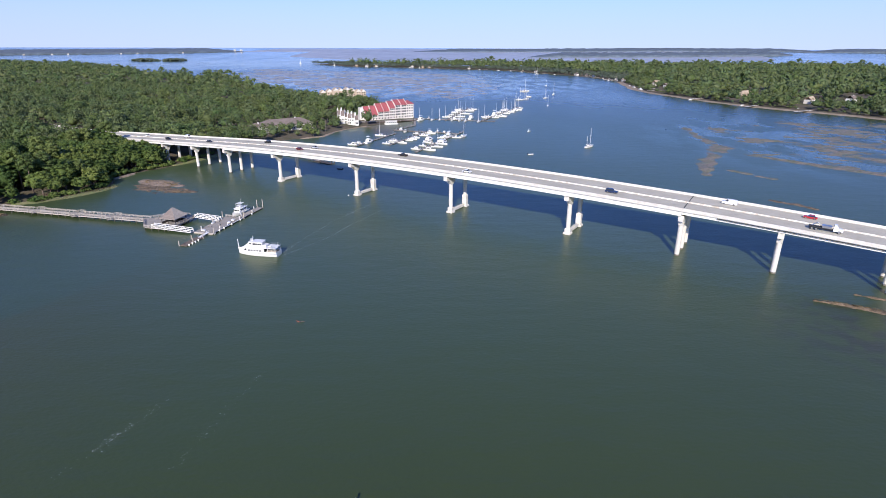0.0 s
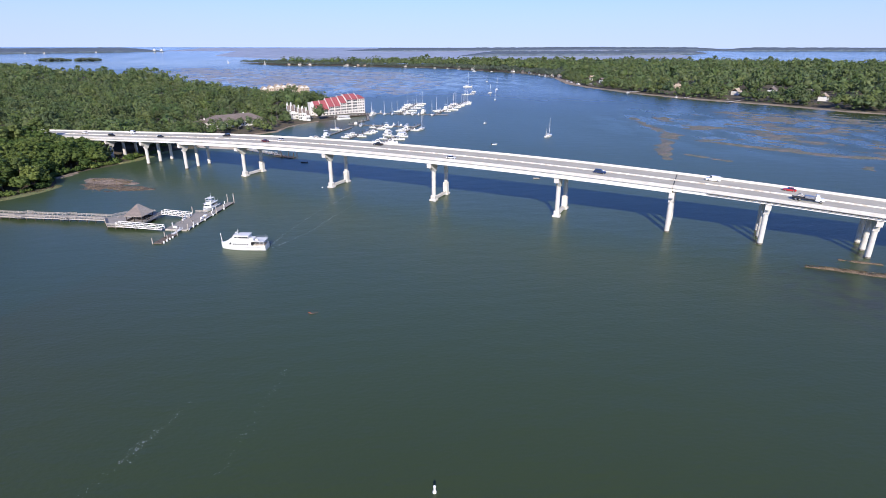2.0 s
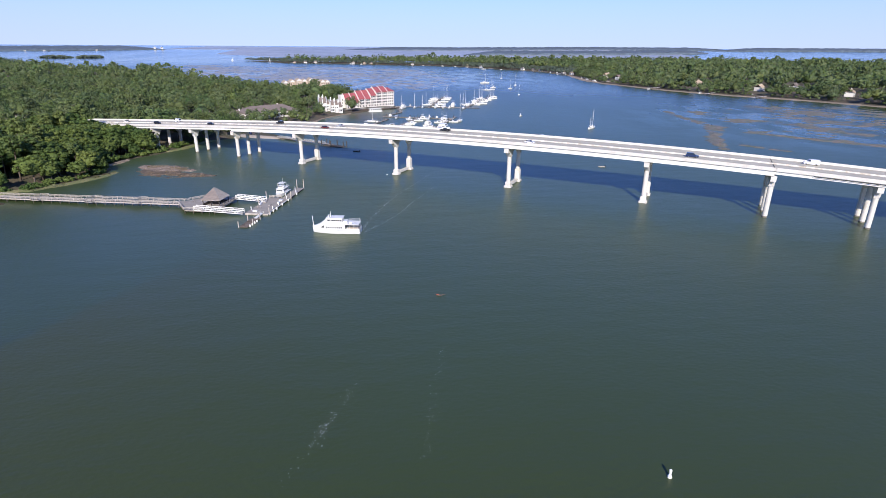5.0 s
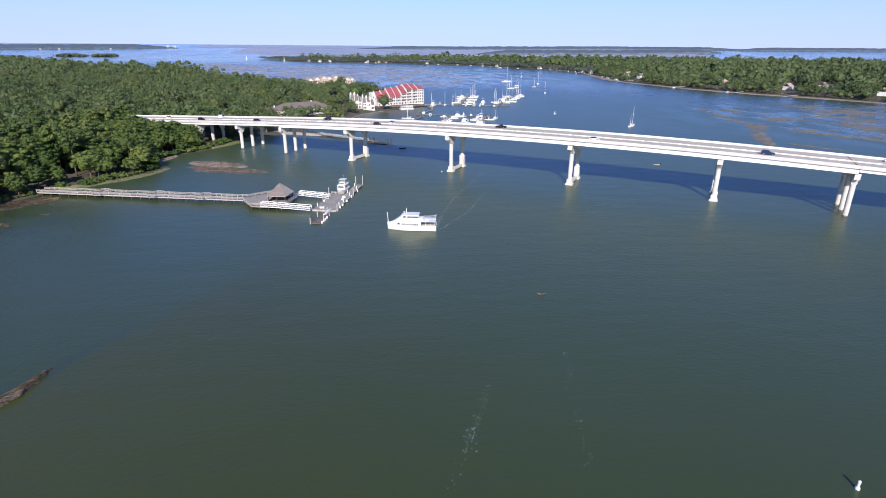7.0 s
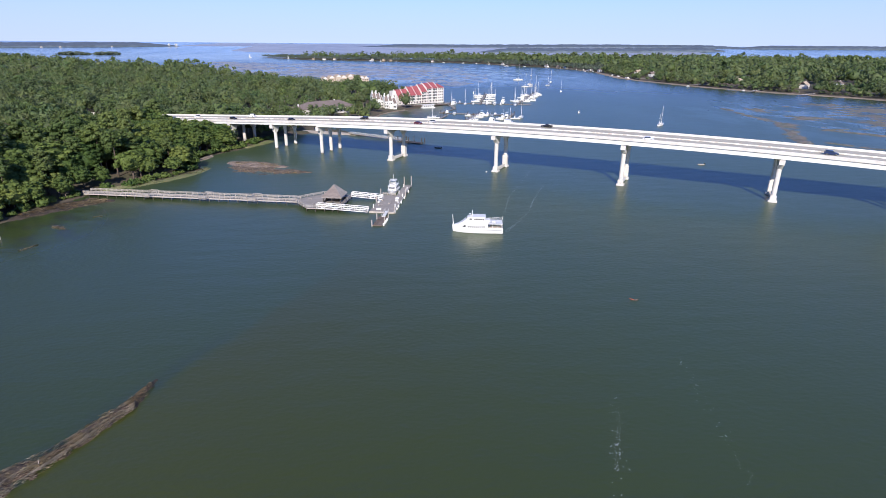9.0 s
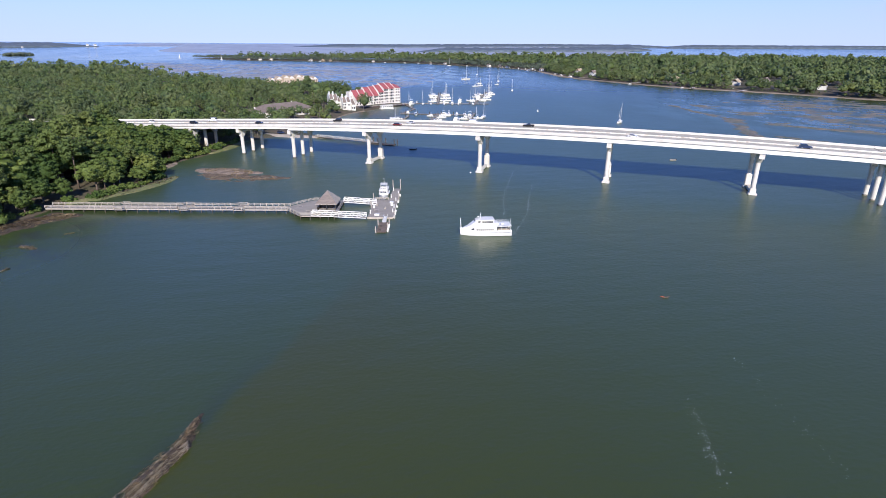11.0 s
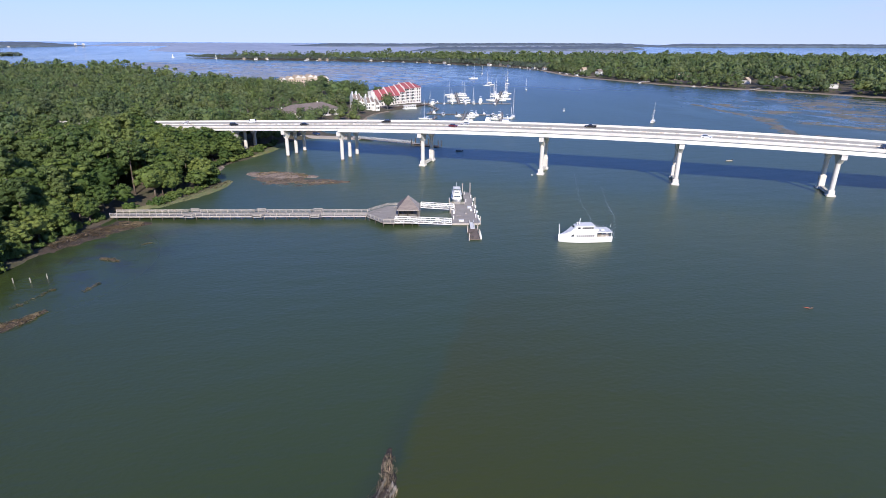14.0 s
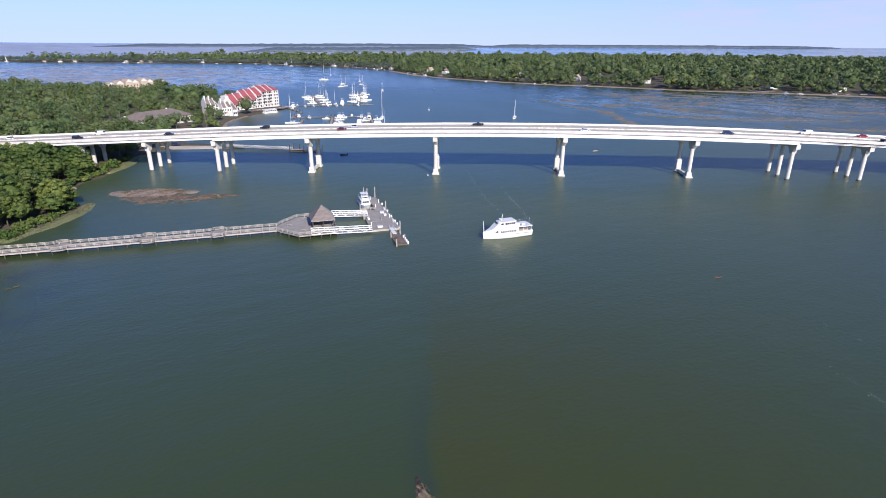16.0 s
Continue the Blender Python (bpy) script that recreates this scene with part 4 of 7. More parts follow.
def plant_stuff(name, label, X, Y, rng, coarse, size, ground, mat="leaf_far"):
    pieces, Z = [], ground(X, Y)
    for i in range(len(X)):
        v, f = FAR_KINDS[rng.randint(0, 8)][coarse]
        turn, k = rng.rand() * 6.283, size * (1.04 + 0.24 * rng.rand() if rng.rand() < 0.35 else 0.68 + 0.34 * rng.rand()) * (0.62 + 0.76 * value_noise(X[i], Y[i], 45.0, 2)) * (0.66 if (-215 < X[i] < -90 and 425 < Y[i] < 660) else 1.0)
        k = min(k, 1.26 * size if X[i] < -200 else 9.0, height_limit(X[i], Y[i]) / 14.5) * (0.76 if coarse == 1 and Y[i] > 1350 else 1.0)
        c, s = math.cos(turn) * k, math.sin(turn) * k
        pieces.append((np.stack([v[:, 0] * c - v[:, 1] * s + X[i], v[:, 0] * s + v[:, 1] * c + Y[i], v[:, 2] * k + Z[i] - 0.3], 1), f))
    v, f = joined(pieces)
    return tagged(new(name, tri_mesh(name, v, f, M[mat])), label, "woodland", kind="stuff")


small_island("island_woods", -1599, 2830, -1478, 2850, 31)
small_island("island_woods_east", -1451, 2860, -1365, 2885, 32)

# ---- the road bridge ----
BRIDGE_TURN = math.degrees(math.atan2(BRIDGE_U[1], BRIDGE_U[0]))
HALF = 13.0


def road_b(s):
    return 0.00065 * min(s + 300.0, 0.0) ** 2


def strip(section, stations, s0, s1):
    """A cross-section (b, z over the road) drawn along the road from s0 to s1."""
    ss = [s0] + [s for s in stations if s0 < s < s1] + [s1]
    return Shape().loft([[(s, b + road_b(s), road_z(s) + z) for b, z in section] for s in ss])


STATIONS = list(range(-500, 500, 10))
PIERS = [(-273, 3), (-239, 3), (-205, 3), (-171, 3), (-137, 3), (-91.5, 2), (-30.5, 2), (30.5, 2), (91.5, 2), (137.5, 3), (171, 3), (205, 3), (239, 3), (273, 3), (307, 3), (341, 3)]
bridge = thing("bridge", "long pale concrete road bridge arching low over the creek", "bridge", pose(BRIDGE_C[0], BRIDGE_C[1], 0, 0, 0, BRIDGE_TURN))
S_LEFT, S_RIGHT = -470.0, 380.0
UNITS = [(S_LEFT, -137.0, 1.25), (-137.0, 137.5, 1.95), (137.5, S_RIGHT, 1.25)]


def build_bridge():
    for k, (a, b, depth) in enumerate(UNITS):
        a, b = a + 0.04, b - 0.04
        part("road_deck", strip([(-HALF + 0.1, -0.32), (HALF - 0.1, -0.32), (HALF - 0.1, 0.0), (-HALF + 0.1, 0.0)], STATIONS, a, b), M["road"], bridge, "worn grey concrete road deck")
        for side in (-1, 1):
            section = [(side * (HALF + 0.12), -0.42), (side * (HALF + 0.12), 0.92), (side * (HALF - 0.14), 0.92), (side * (HALF - 0.22), 0.30), (side * (HALF - 0.40), 0.004), (side * (HALF - 0.1), -0.42)]
            part("parapet", strip(section if side > 0 else section[::-1], STATIONS, a, b), M["concrete"], bridge, "pale concrete parapet")
        for j, gb in enumerate((-12.25, -7.4, -2.5, 2.5, 7.4, 12.25)):
            section = [(gb - 0.45, -depth - 0.42), (gb + 0.45, -depth - 0.42), (gb + 0.45, -depth - 0.18), (gb + 0.16, -depth - 0.1), (gb + 0.16, -0.62), (gb + 0.5, -0.55), (gb + 0.5, -0.322),
                       (gb - 0.5, -0.322), (gb - 0.5, -0.55), (gb - 0.16, -0.62), (gb - 0.16, -depth - 0.1), (gb - 0.45, -depth - 0.18)]
            part("girder", strip(section, STATIONS, a, b), M["girder"], bridge, "white painted girder")
    section = [(-0.32, 0.004), (0.32, 0.004), (0.20, 0.20), (0.14, 0.50), (-0.14, 0.50), (-0.20, 0.20)]
    s = S_LEFT
    while s < S_RIGHT - 6:
        part("median_barrier", strip(section, STATIONS, s, min(s + 2.97, S_RIGHT)), M["barrier"], bridge)
        s += 3.0
    for side in (-1, 1):
        for a in (side * 11.6,):
            part("edge_line", strip([(a - 0.07, 0.003), (a + 0.07, 0.003), (a + 0.07, 0.012), (a - 0.07, 0.012)], STATIONS, S_LEFT, S_RIGHT), M["line"], bridge)
        s = S_LEFT
        while s < S_RIGHT - 4:
            a = side * 5.6
            d = strip([(a - 0.06, 0.003), (a + 0.06, 0.003), (a + 0.06, 0.012), (a - 0.06, 0.012)], STATIONS, s, s + 3.0)
            part("lane_dash", d, M["line"], bridge)
            s += 12.0
    for s in (-137.0, 137.5):
        part("expansion_joint", strip([(-HALF + 0.15, 0.0), (HALF - 0.15, 0.0), (HALF - 0.15, 0.02), (-HALF + 0.15, 0.02)], [], s - 0.18, s + 0.18), M["joint"], bridge, "black rubber joint across the road")
    pipe = Shape()
    for a in range(150, int(S_RIGHT) - 10, 10):
        pipe.tube((a, -HALF - 0.32, road_z(a) - 0.75), (a + 10, -HALF - 0.32, road_z(a + 10) - 0.75), 0.14, seg=8)
        pipe.box(a, a + 0.15, -HALF - 0.36, -HALF + 0.6, road_z(a) - 0.62, road_z(a) - 0.5)
    part("service_pipe", pipe, M["joint"], bridge, "dark service pipe hung under the parapet")
    for s, columns in PIERS:
        depth = 1.25 if abs(s) > 138 else 1.95
        top = road_z(s) - depth - 0.42
        p = thing("pier", "", "")
        p.parent = bridge
        p.matrix_basis = pose(s, road_b(s), 0)
        cap = Shape()
        w = 1.05 if columns == 2 else 0.99
        out, neck = 12.2, 8.0 if columns == 2 else 9.7
        section = [(-out, top - 2.3), (-out, top), (out, top), (out, top - 2.3), (10.2, top - 2.3), (neck, top - 4.6), (neck - 2.1, top - 4.6), (neck - 3.6, top - 2.0), (3.6 - neck, top - 2.0), (2.1 - neck, top - 4.6), (-neck, top - 4.6), (-10.2, top - 2.3)]
        cap.loft([[(-w, b, z) for b, z in section], [(w, b, z) for b, z in section]])
        part("pier_cap", cap, M["concrete"], p, "pale concrete crosshead")
        if columns == 2:
            for b in (-7.0, 7.0):
                part("column", Shape().lathe([(1.0, 2.6), (1.0, top - 4.0)], 16), M["concrete"], p, m=pose(0, b, 0))
                part("column_base", Shape().bevel_box(-1.25, 1.25, -1.25, 1.25, -1.5, 6.2 if b > 0 else 2.7, 0.25), M["concrete"], p, m=pose(0, b, 0))
                part("footing", Shape().bevel_box(-1.75, 1.75, -1.75, 1.75, -1.5, 0.9, 0.3), M["concrete"], p, "stained footing at the waterline", m=pose(0, b, 0))
                part("tide_stain", Shape().bevel_box(-1.78, 1.78, -1.78, 1.78, -1.6, 0.28, 0.3), M["wet"], p, m=pose(0, b, 0))
            part("strut", Shape().bevel_box(-0.75, 0.75, -5.2, 5.2, 0.25, 1.6, 0.12), M["concrete"], p, "low strut between the columns")
        else:
            for b in (-8.7, 0.0, 8.7):
                part("column", Shape().lathe([(0.98, -2.0), (0.98, top - (1.8 if b == 0 else 4.0))], 16), M["concrete"], p, m=pose(0, b, 0), smooth=False)
                part("tide_stain", Shape().lathe([(1.005, -2.0), (1.005, 0.55), (0.99, 0.62)], 16), M["wet"], p, m=pose(0, b, 0))


build_bridge()

# ---- the landing: boardwalk, pavilion and floating dock ----
DOCK = pose(-110, 225, 0, 0, 0, -11.8)


def rail(parent, pts, z, height=1.1, spacing=2.4, mat="timber", rails=(1.0, 0.72, 0.42)):
    """A post-and-rail fence along a line of (x, y)."""
    for (x0, y0), (x1, y1) in zip(pts, pts[1:]):
        length = math.hypot(x1 - x0, y1 - y0)
        n = max(1, round(length / spacing))
        for k in range(n + 1):
            x, y = x0 + (x1 - x0) * k / n, y0 + (y1 - y0) * k / n
            part("post", POST, None, parent, m=pose(x, y, z) @ Matrix.Diagonal((1, 1, height, 1)))
        ang = math.degrees(math.atan2(y1 - y0, x1 - x0))
        for h in rails:
            part("rail", Shape().bevel_box(0, length, -0.06, 0.06, h * height - 0.08, h * height + 0.06, 0.02), M[mat], parent, m=pose(x0, y0, z, 0, 0, ang))


POST = Shape().bevel_box(-0.09, 0.09, -0.09, 0.09, 0, 1.04, 0.02).mesh("post", M["timber"])
PILE = Shape().lathe([(0.19, -2.5), (0.18, 1.25)], 9).mesh("support_pile", M["dark_timber"])


def build_boardwalk():
    t = thing("boardwalk", "long weathered grey timber boardwalk on piles over the water", "boardwalk", DOCK)
    z = 1.6
    x0, x1, y0, y1 = -125.0, -34.6, 6.0, 10.4
    for k in range(30):
        a, b = x0 + (x1 - x0) * k / 30, x0 + (x1 - x0) * (k + 1) / 30
        part("deck_board", Shape().bevel_box(a + 0.01, b - 0.01, y0, y1, z - 0.12, z, 0.015), M["decking"], t)
    for y in (y0 + 0.12, y1 - 0.12):
        part("beam", Shape().box(x0, x1, y - 0.12, y + 0.12, z - 0.5, z - 0.122), M["timber"], t)
    bays = [(-99.5, -95.0), (-75.5, -71.0), (-55.0, -50.5)]
    for side, y in ((-1, y0), (1, y1)):
        x = x0
        for a, b in bays:
            out = y + side * 1.2
            rail(t, [(x, y), (a, y), (a + 0.8, out), (b - 0.8, out), (b, y)], z)
            part("bay_floor", Shape().loft([[(a, y, h), (b, y, h), (b - 0.8, out, h), (a + 0.8, out, h)] for h in (z - 0.3, z - 0.004)]), M["decking"], t)
            part("bench", Shape().bevel_box(a + 1.0, b - 1.0, out - side * 0.55 - 0.2, out - side * 0.55 + 0.2, z + 0.4, z + 0.47, 0.02).box(a + 1.2, a + 1.3, out - side * 0.55 - 0.15, out - side * 0.55 + 0.15, z, z + 0.4)
                 .box(b - 1.3, b - 1.2, out - side * 0.55 - 0.15, out - side * 0.55 + 0.15, z, z + 0.4), M["timber"], t)
            x = b
        rail(t, [(x, y), (x1, y)], z)
    for k in range(23):
        for y in (y0 + 0.3, y1 - 0.3):
            part("support_pile", PILE, None, t, m=pose(x0 + 4.0 * k + 2, y, 0))
    return t


def build_platform():
    t = thing("dock_platform", "grey timber landing platform on piles with railings", "platform", DOCK)
    z = 1.6
    outline = [(-34.58, 6.0), (-28.0, -1.8), (-15.4, -1.8), (-15.4, 19.0), (-27.4, 18.8), (-32.6, 13.2), (-34.58, 10.4)]
    part("deck", Shape().prism(outline, z - 0.14, z), M["decking"], t)
    inner = [(x * 0.985 - 0.36, y * 0.97 + 0.25) for x, y in outline]
    part("frame", Shape().prism(inner, z - 0.55, z - 0.142), M["timber"], t)
    rail(t, [(-34.58, 6.0), (-28.0, -1.8), (-20.5, -1.8)], z)
    rail(t, [(-34.58, 10.4), (-32.6, 13.2), (-27.4, 18.8), (-19.5, 18.95)], z)
    rail(t, [(-15.5, 1.2), (-15.5, 16.0)], z)
    for x, y in ((-28, -1.3), (-24.5, -1.3), (-21, -1.3), (-18, -1.3), (-15.8, -1.3), (-31, 2.2), (-33.5, 5.5), (-15.8, 6), (-15.8, 12), (-15.8, 18.5), (-21, 18.4), (-27, 18.2), (-31.5, 13.4), (-24, 8), (-29, 8)):
        part("support_pile", PILE, None, t, m=pose(x, y, 0))
    for x, y in ((-30.4, 9.5), (-26.2, 3.0), (-24.6, 16.5)):
        part("bench", Shape().bevel_box(x - 0.9, x + 0.9, y - 0.22, y + 0.22, z + 0.42, z + 0.5, 0.02).box(x - 0.7, x - 0.6, y - 0.2, y + 0.2, z, z + 0.42).box(x + 0.6, x + 0.7, y - 0.2, y + 0.2, z, z + 0.42), M["timber"], t)


def build_pavilion():
    t = thing("pavilion", "open timber pavilion with a grey shingled hip roof", "pavilion", DOCK @ pose(-19.6, 7.8, 1.602))
    hx, hy, eave, apex = 4.0, 4.4, 2.6, 6.8
    corners = [(-hx, -hy), (hx, -hy), (hx, hy), (-hx, hy)]
    tops = [(-0.12, -0.5), (0.12, -0.5), (0.12, 0.5), (-0.12, 0.5)]
    part("eave_frame", Shape().loft([[(x, y, eave) for x, y in corners], [(x, y, eave + 0.14) for x, y in corners]]), M["timber"], t)
    # front and left slopes take the darker brown, right and back the paler
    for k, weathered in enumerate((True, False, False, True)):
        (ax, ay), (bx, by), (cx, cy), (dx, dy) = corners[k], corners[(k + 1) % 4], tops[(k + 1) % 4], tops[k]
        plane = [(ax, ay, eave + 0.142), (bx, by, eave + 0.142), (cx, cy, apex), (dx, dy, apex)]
        part("roof_slope", Shape().loft([plane, [(x, y, z + 0.1) for x, y, z in plane]]), M["brown_shingles" if weathered else "pavilion_roof"], t, "darker brown shingle slope" if weathered else "pale cedar shingle slope")
    part("ridge_cap", Shape().bevel_box(-0.2, 0.2, -0.6, 0.6, apex - 0.06, apex + 0.1, 0.03), M["timber"], t)
    for sx in (-1, 0, 1):
        for sy in (-1, 0, 1):
            if sx or sy:
                part("post", Shape().bevel_box(-0.14, 0.14, -0.14, 0.14, 0, eave, 0.02), M["dark_timber"], t, m=pose(sx * (hx - 0.6), sy * (hy - 0.6), 0))
    part("beam", Shape().box(-hx + 0.4, hx - 0.4, -hy + 0.45, -hy + 0.72, eave - 0.3, eave - 0.002).box(-hx + 0.4, hx - 0.4, hy - 0.72, hy - 0.45, eave - 0.3, eave - 0.002), M["dark_timber"], t)
    part("low_wall", Shape().box(-hx + 0.6, hx - 0.6, hy - 0.7, hy - 0.5, 0, 1.0).box(-hx + 0.5, -hx + 0.7, -hy + 0.6, hy - 0.72, 0, 1.0), M["dark_timber"], t, "dark boarded low wall")
    part("counter", Shape().bevel_box(-1.6, 1.6, 0.2, 1.0, 0, 0.95, 0.03), M["dark_timber"], t)


def build_gangway(x0, x1, y, z0, z1):
    t = thing("gangway", "white metal truss gangway to the floating dock", "gangway", DOCK, "gangways")
    n = 8
    slope = lambda x: z0 + (z1 - z0) * (x - x0) / (x1 - x0)
    part("walkway", Shape().loft([[(x, y - 0.95, slope(x) + h), (x, y + 0.95, slope(x) + h)] + [(x, y + 0.95, slope(x) + h - 0.12), (x, y - 0.95, slope(x) + h - 0.12)] for x, h in ((x0, 0.0), (x1, 0.0))]), M["decking"], t)
    for side in (-1, 1):
        yy = y + side * 1.02
        truss = Shape()
        for h in (-0.1, 0.72, 1.5):
            truss.loft([[(x, yy - 0.09, slope(x) + h - 0.11), (x, yy + 0.09, slope(x) + h - 0.11), (x, yy + 0.09, slope(x) + h + 0.11), (x, yy - 0.09, slope(x) + h + 0.11)] for x in (x0, x1)])
        for k in range(n + 1):
            x = x0 + (x1 - x0) * k / n
            truss.box(x - 0.07, x + 0.07, yy - 0.06, yy + 0.06, slope(x), slope(x) + 1.5)
            if k < n:
                b = x0 + (x1 - x0) * (k + 1) / n
                lo, hi = (slope(x), slope(b) + 1.45) if k % 2 else (slope(x) + 1.45, slope(b))
                truss.tube((x, yy, lo), (b, yy, hi), 0.11, seg=6)
        part("truss_side", truss, M["white"], t, "white painted truss side")


FLOAT_Z = 0.65
FENDER = Shape().lathe([(0.08, 0), (0.30, 0.16), (0.36, 0.6), (0.30, 1.0), (0.08, 1.15)], 10).mesh("fender", M["hull"], True)


def build_float():
    t = thing("floating_dock", "grey decked floating dock with white fenders", "floating dock", DOCK)
    part("main_deck", Shape().bevel_box(-4.0, 5.3, 0.0, 24.0, FLOAT_Z - 0.2, FLOAT_Z, 0.04), M["decking"], t)
    part("pontoon", Shape().bevel_box(-3.8, 5.1, 0.2, 23.8, -0.3, FLOAT_Z - 0.202, 0.06), M["dark_timber"], t)
    part("finger_deck", Shape().bevel_box(1.8, 5.3, 24.02, 42.0, FLOAT_Z - 0.2, FLOAT_Z, 0.04), M["decking"], t)
    part("finger_pontoon", Shape().bevel_box(2.0, 5.1, 24.02, 41.8, -0.3, FLOAT_Z - 0.202, 0.06), M["dark_timber"], t)
    part("front_fascia", Shape().bevel_box(-4.05, 5.35, -0.12, -0.005, -0.1, FLOAT_Z + 0.02, 0.02), M["timber"], t)
    for k, y in enumerate((1.0, 4.5, 8.0, 14.0, 21.0, 31.0)):
        part("fender", FENDER, None, t, m=pose(5.72, y, 0.0))
    part("edge_rail", Shape().bevel_box(5.31, 5.5, 0.0, 24.0, FLOAT_Z - 0.18, FLOAT_Z + 0.12, 0.03), M["white"], t)
    for x, y, h in ((5.1, 42.4, 4.6), (1.9, 42.4, 4.2), (5.75, 24.0, 3.4), (-4.3, 14.0, 2.6), (5.75, 0.4, 2.8), (-4.3, 22.0, 3.6)):
        part("support_pile", Shape().lathe([(0.22, -2.0), (0.2, h), (0.02, h + 0.35)], 10), M["timber"], t, "grey mooring pile with a cap", m=pose(x, y, 0))
    for x, y, w, d in ((-0.8, 2.2, 1.8, 0.8), (3.6, 15.5, 0.9, 1.6), (-3.0, 12.6, 0.7, 2.2), (3.2, 19.0, 1.4, 1.4)):
        b = thing("dock_box", "white lidded dock box on the deck", "dock box", DOCK @ pose(x, y, FLOAT_Z), "dock boxes")
        part("body", Shape().bevel_box(-w / 2, w / 2, -d / 2, d / 2, 0, 0.5, 0.04), M["white"], b)
        part("lid", Shape().bevel_box(-w / 2 - 0.04, w / 2 + 0.04, -d / 2 - 0.04, d / 2 + 0.04, 0.502, 0.62, 0.03), M["hull"], b)
    for x, y in ((-3.4, 4.5), (-3.4, 19.5), (4.7, 6.5), (4.7, 12.5), (4.7, 22.0), (2.4, 27.0), (4.8, 33.0), (2.4, 38.5)):
        b = thing("dock_pedestal", "white service pedestal on the floating dock", "pedestal", DOCK @ pose(x, y, FLOAT_Z), "dock pedestals")
        part("post", Shape().bevel_box(-0.16, 0.16, -0.16, 0.16, 0, 1.15, 0.03), M["white"], b)
        part("cap", Shape().lathe([(0.24, 1.152), (0.22, 1.3), (0.04, 1.4)], 8), M["hull"], b)
    for x, y, turn in ((-1.6, 8.0, 0), (1.4, 11.5, 90), (-2.2, 16.0, 90)):
        b = thing("dock_bench", "pale slatted bench on the floating dock", "bench", DOCK @ pose(x, y, FLOAT_Z, 0, 0, turn), "dock benches")
        for k in range(3):
            part("slat", Shape().bevel_box(-0.9, 0.9, -0.27 + 0.19 * k, -0.11 + 0.19 * k, 0.42, 0.47, 0.01), M["timber"], b)
        for side in (-0.7, 0.7):
            part("leg", Shape().box(side - 0.05, side + 0.05, -0.25, 0.25, 0, 0.418), M["timber"], b)
    rail(t, [(-3.8, 23.8), (1.6, 23.8)], FLOAT_Z, 1.0, 1.8)
    low = thing("low_float", "brown timber swimming-level float on piles", "float", DOCK)
    part("deck", Shape().bevel_box(0.9, 4.3, -16.0, -5.0, 0.22, 0.42, 0.03), M["brown_deck"], low)
    part("pontoon", Shape().bevel_box(1.1, 4.1, -15.8, -5.2, -0.3, 0.218, 0.05), M["dark_timber"], low)
    for x, y in ((0.8, -16.1), (4.4, -12.0), (0.75, -8.0), (4.4, -5.4)):
        part("support_pile", Shape().lathe([(0.2, -2.0), (0.19, 2.2), (0.02, 2.5)], 10), M["timber"], low, m=pose(x, y, 0))
    for y in (-15.0, -13.0, -11.0, -9.0):
        part("fender", FENDER, None, low, m=pose(4.72, y, -0.1))
    for y in (-14.5, -10.0):
        part("cleat_block", Shape().bevel_box(1.4, 2.4, y - 0.25, y + 0.25, 0.42, 0.75, 0.03), M["dark_timber"], low)
    ramp = thing("boarding_ramp", "short pale boarding ramp between two floats", "ramp", DOCK)
    part("ramp_deck", Shape().loft([[(2.0, -5.6, 0.46), (3.3, -5.6, 0.46), (3.3, -5.6, 0.54), (2.0, -5.6, 0.54)], [(2.0, 0.6, 0.70), (3.3, 0.6, 0.70), (3.3, 0.6, 0.78), (2.0, 0.6, 0.78)]]), M["white"], ramp)
    for x in (2.0, 3.3):
        part("handrail", Shape().tube((x, -5.4, 1.4), (x, 0.5, 1.66), 0.05, seg=6).tube((x, -5.4, 0.5), (x, -5.4, 1.4), 0.05, seg=6).tube((x, 0.5, 0.74), (x, 0.5, 1.66), 0.05, seg=6), M["white"], ramp)


build_boardwalk()
build_platform()
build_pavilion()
build_gangway(-24.0, -4.3, -0.75, 1.68, 0.85)
build_gangway(-15.3, -2.6, 17.4, 1.68, 0.85)
build_float()
for k, (x, y) in enumerate(((-238.6, 202.9), (-234.3, 202.2), (-231.2, 204.3))):
    solid("stake", Shape().lathe([(0.14, -1.5), (0.12, 1.3), (0.02, 1.45)], 8), M["timber"], "short weathered stake standing in the shallows", "stake", pose(x, y, 0, 3, 2, 0), "old stakes")

# ---- boats ----
def hull_shape(length, beam, free, bow_rise=0.5, stern=0.82, draft=0.5, rings=12):
    """A hull from stern (x = 0) to stem (x = length), waterline at z = 0."""
    out = []
    for k in range(rings + 1):
        u = k / rings
        w = beam / 2 * (stern + (1 - stern) * min(1, u * 2.2)) * (1 - max(0, (u - 0.45) / 0.55) ** 2.3)
        w = max(w, 0.02)
        x = length * (u ** 0.94)
        top = free * (1 + bow_rise * u * u)
        chine = w * (0.86 - 0.35 * max(0, u - 0.5))
        lean = 0.06 * length * max(0, u - 0.8) / 0.2
        out.append([(x - lean, -chine * 0.55, -draft), (x, -chine, 0.12 * free), (x + lean * 0.2, -w, top), (x + lean * 0.2, w, top), (x, chine, 0.12 * free), (x - lean, chine * 0.55, -draft)])
    return Shape().loft(out)


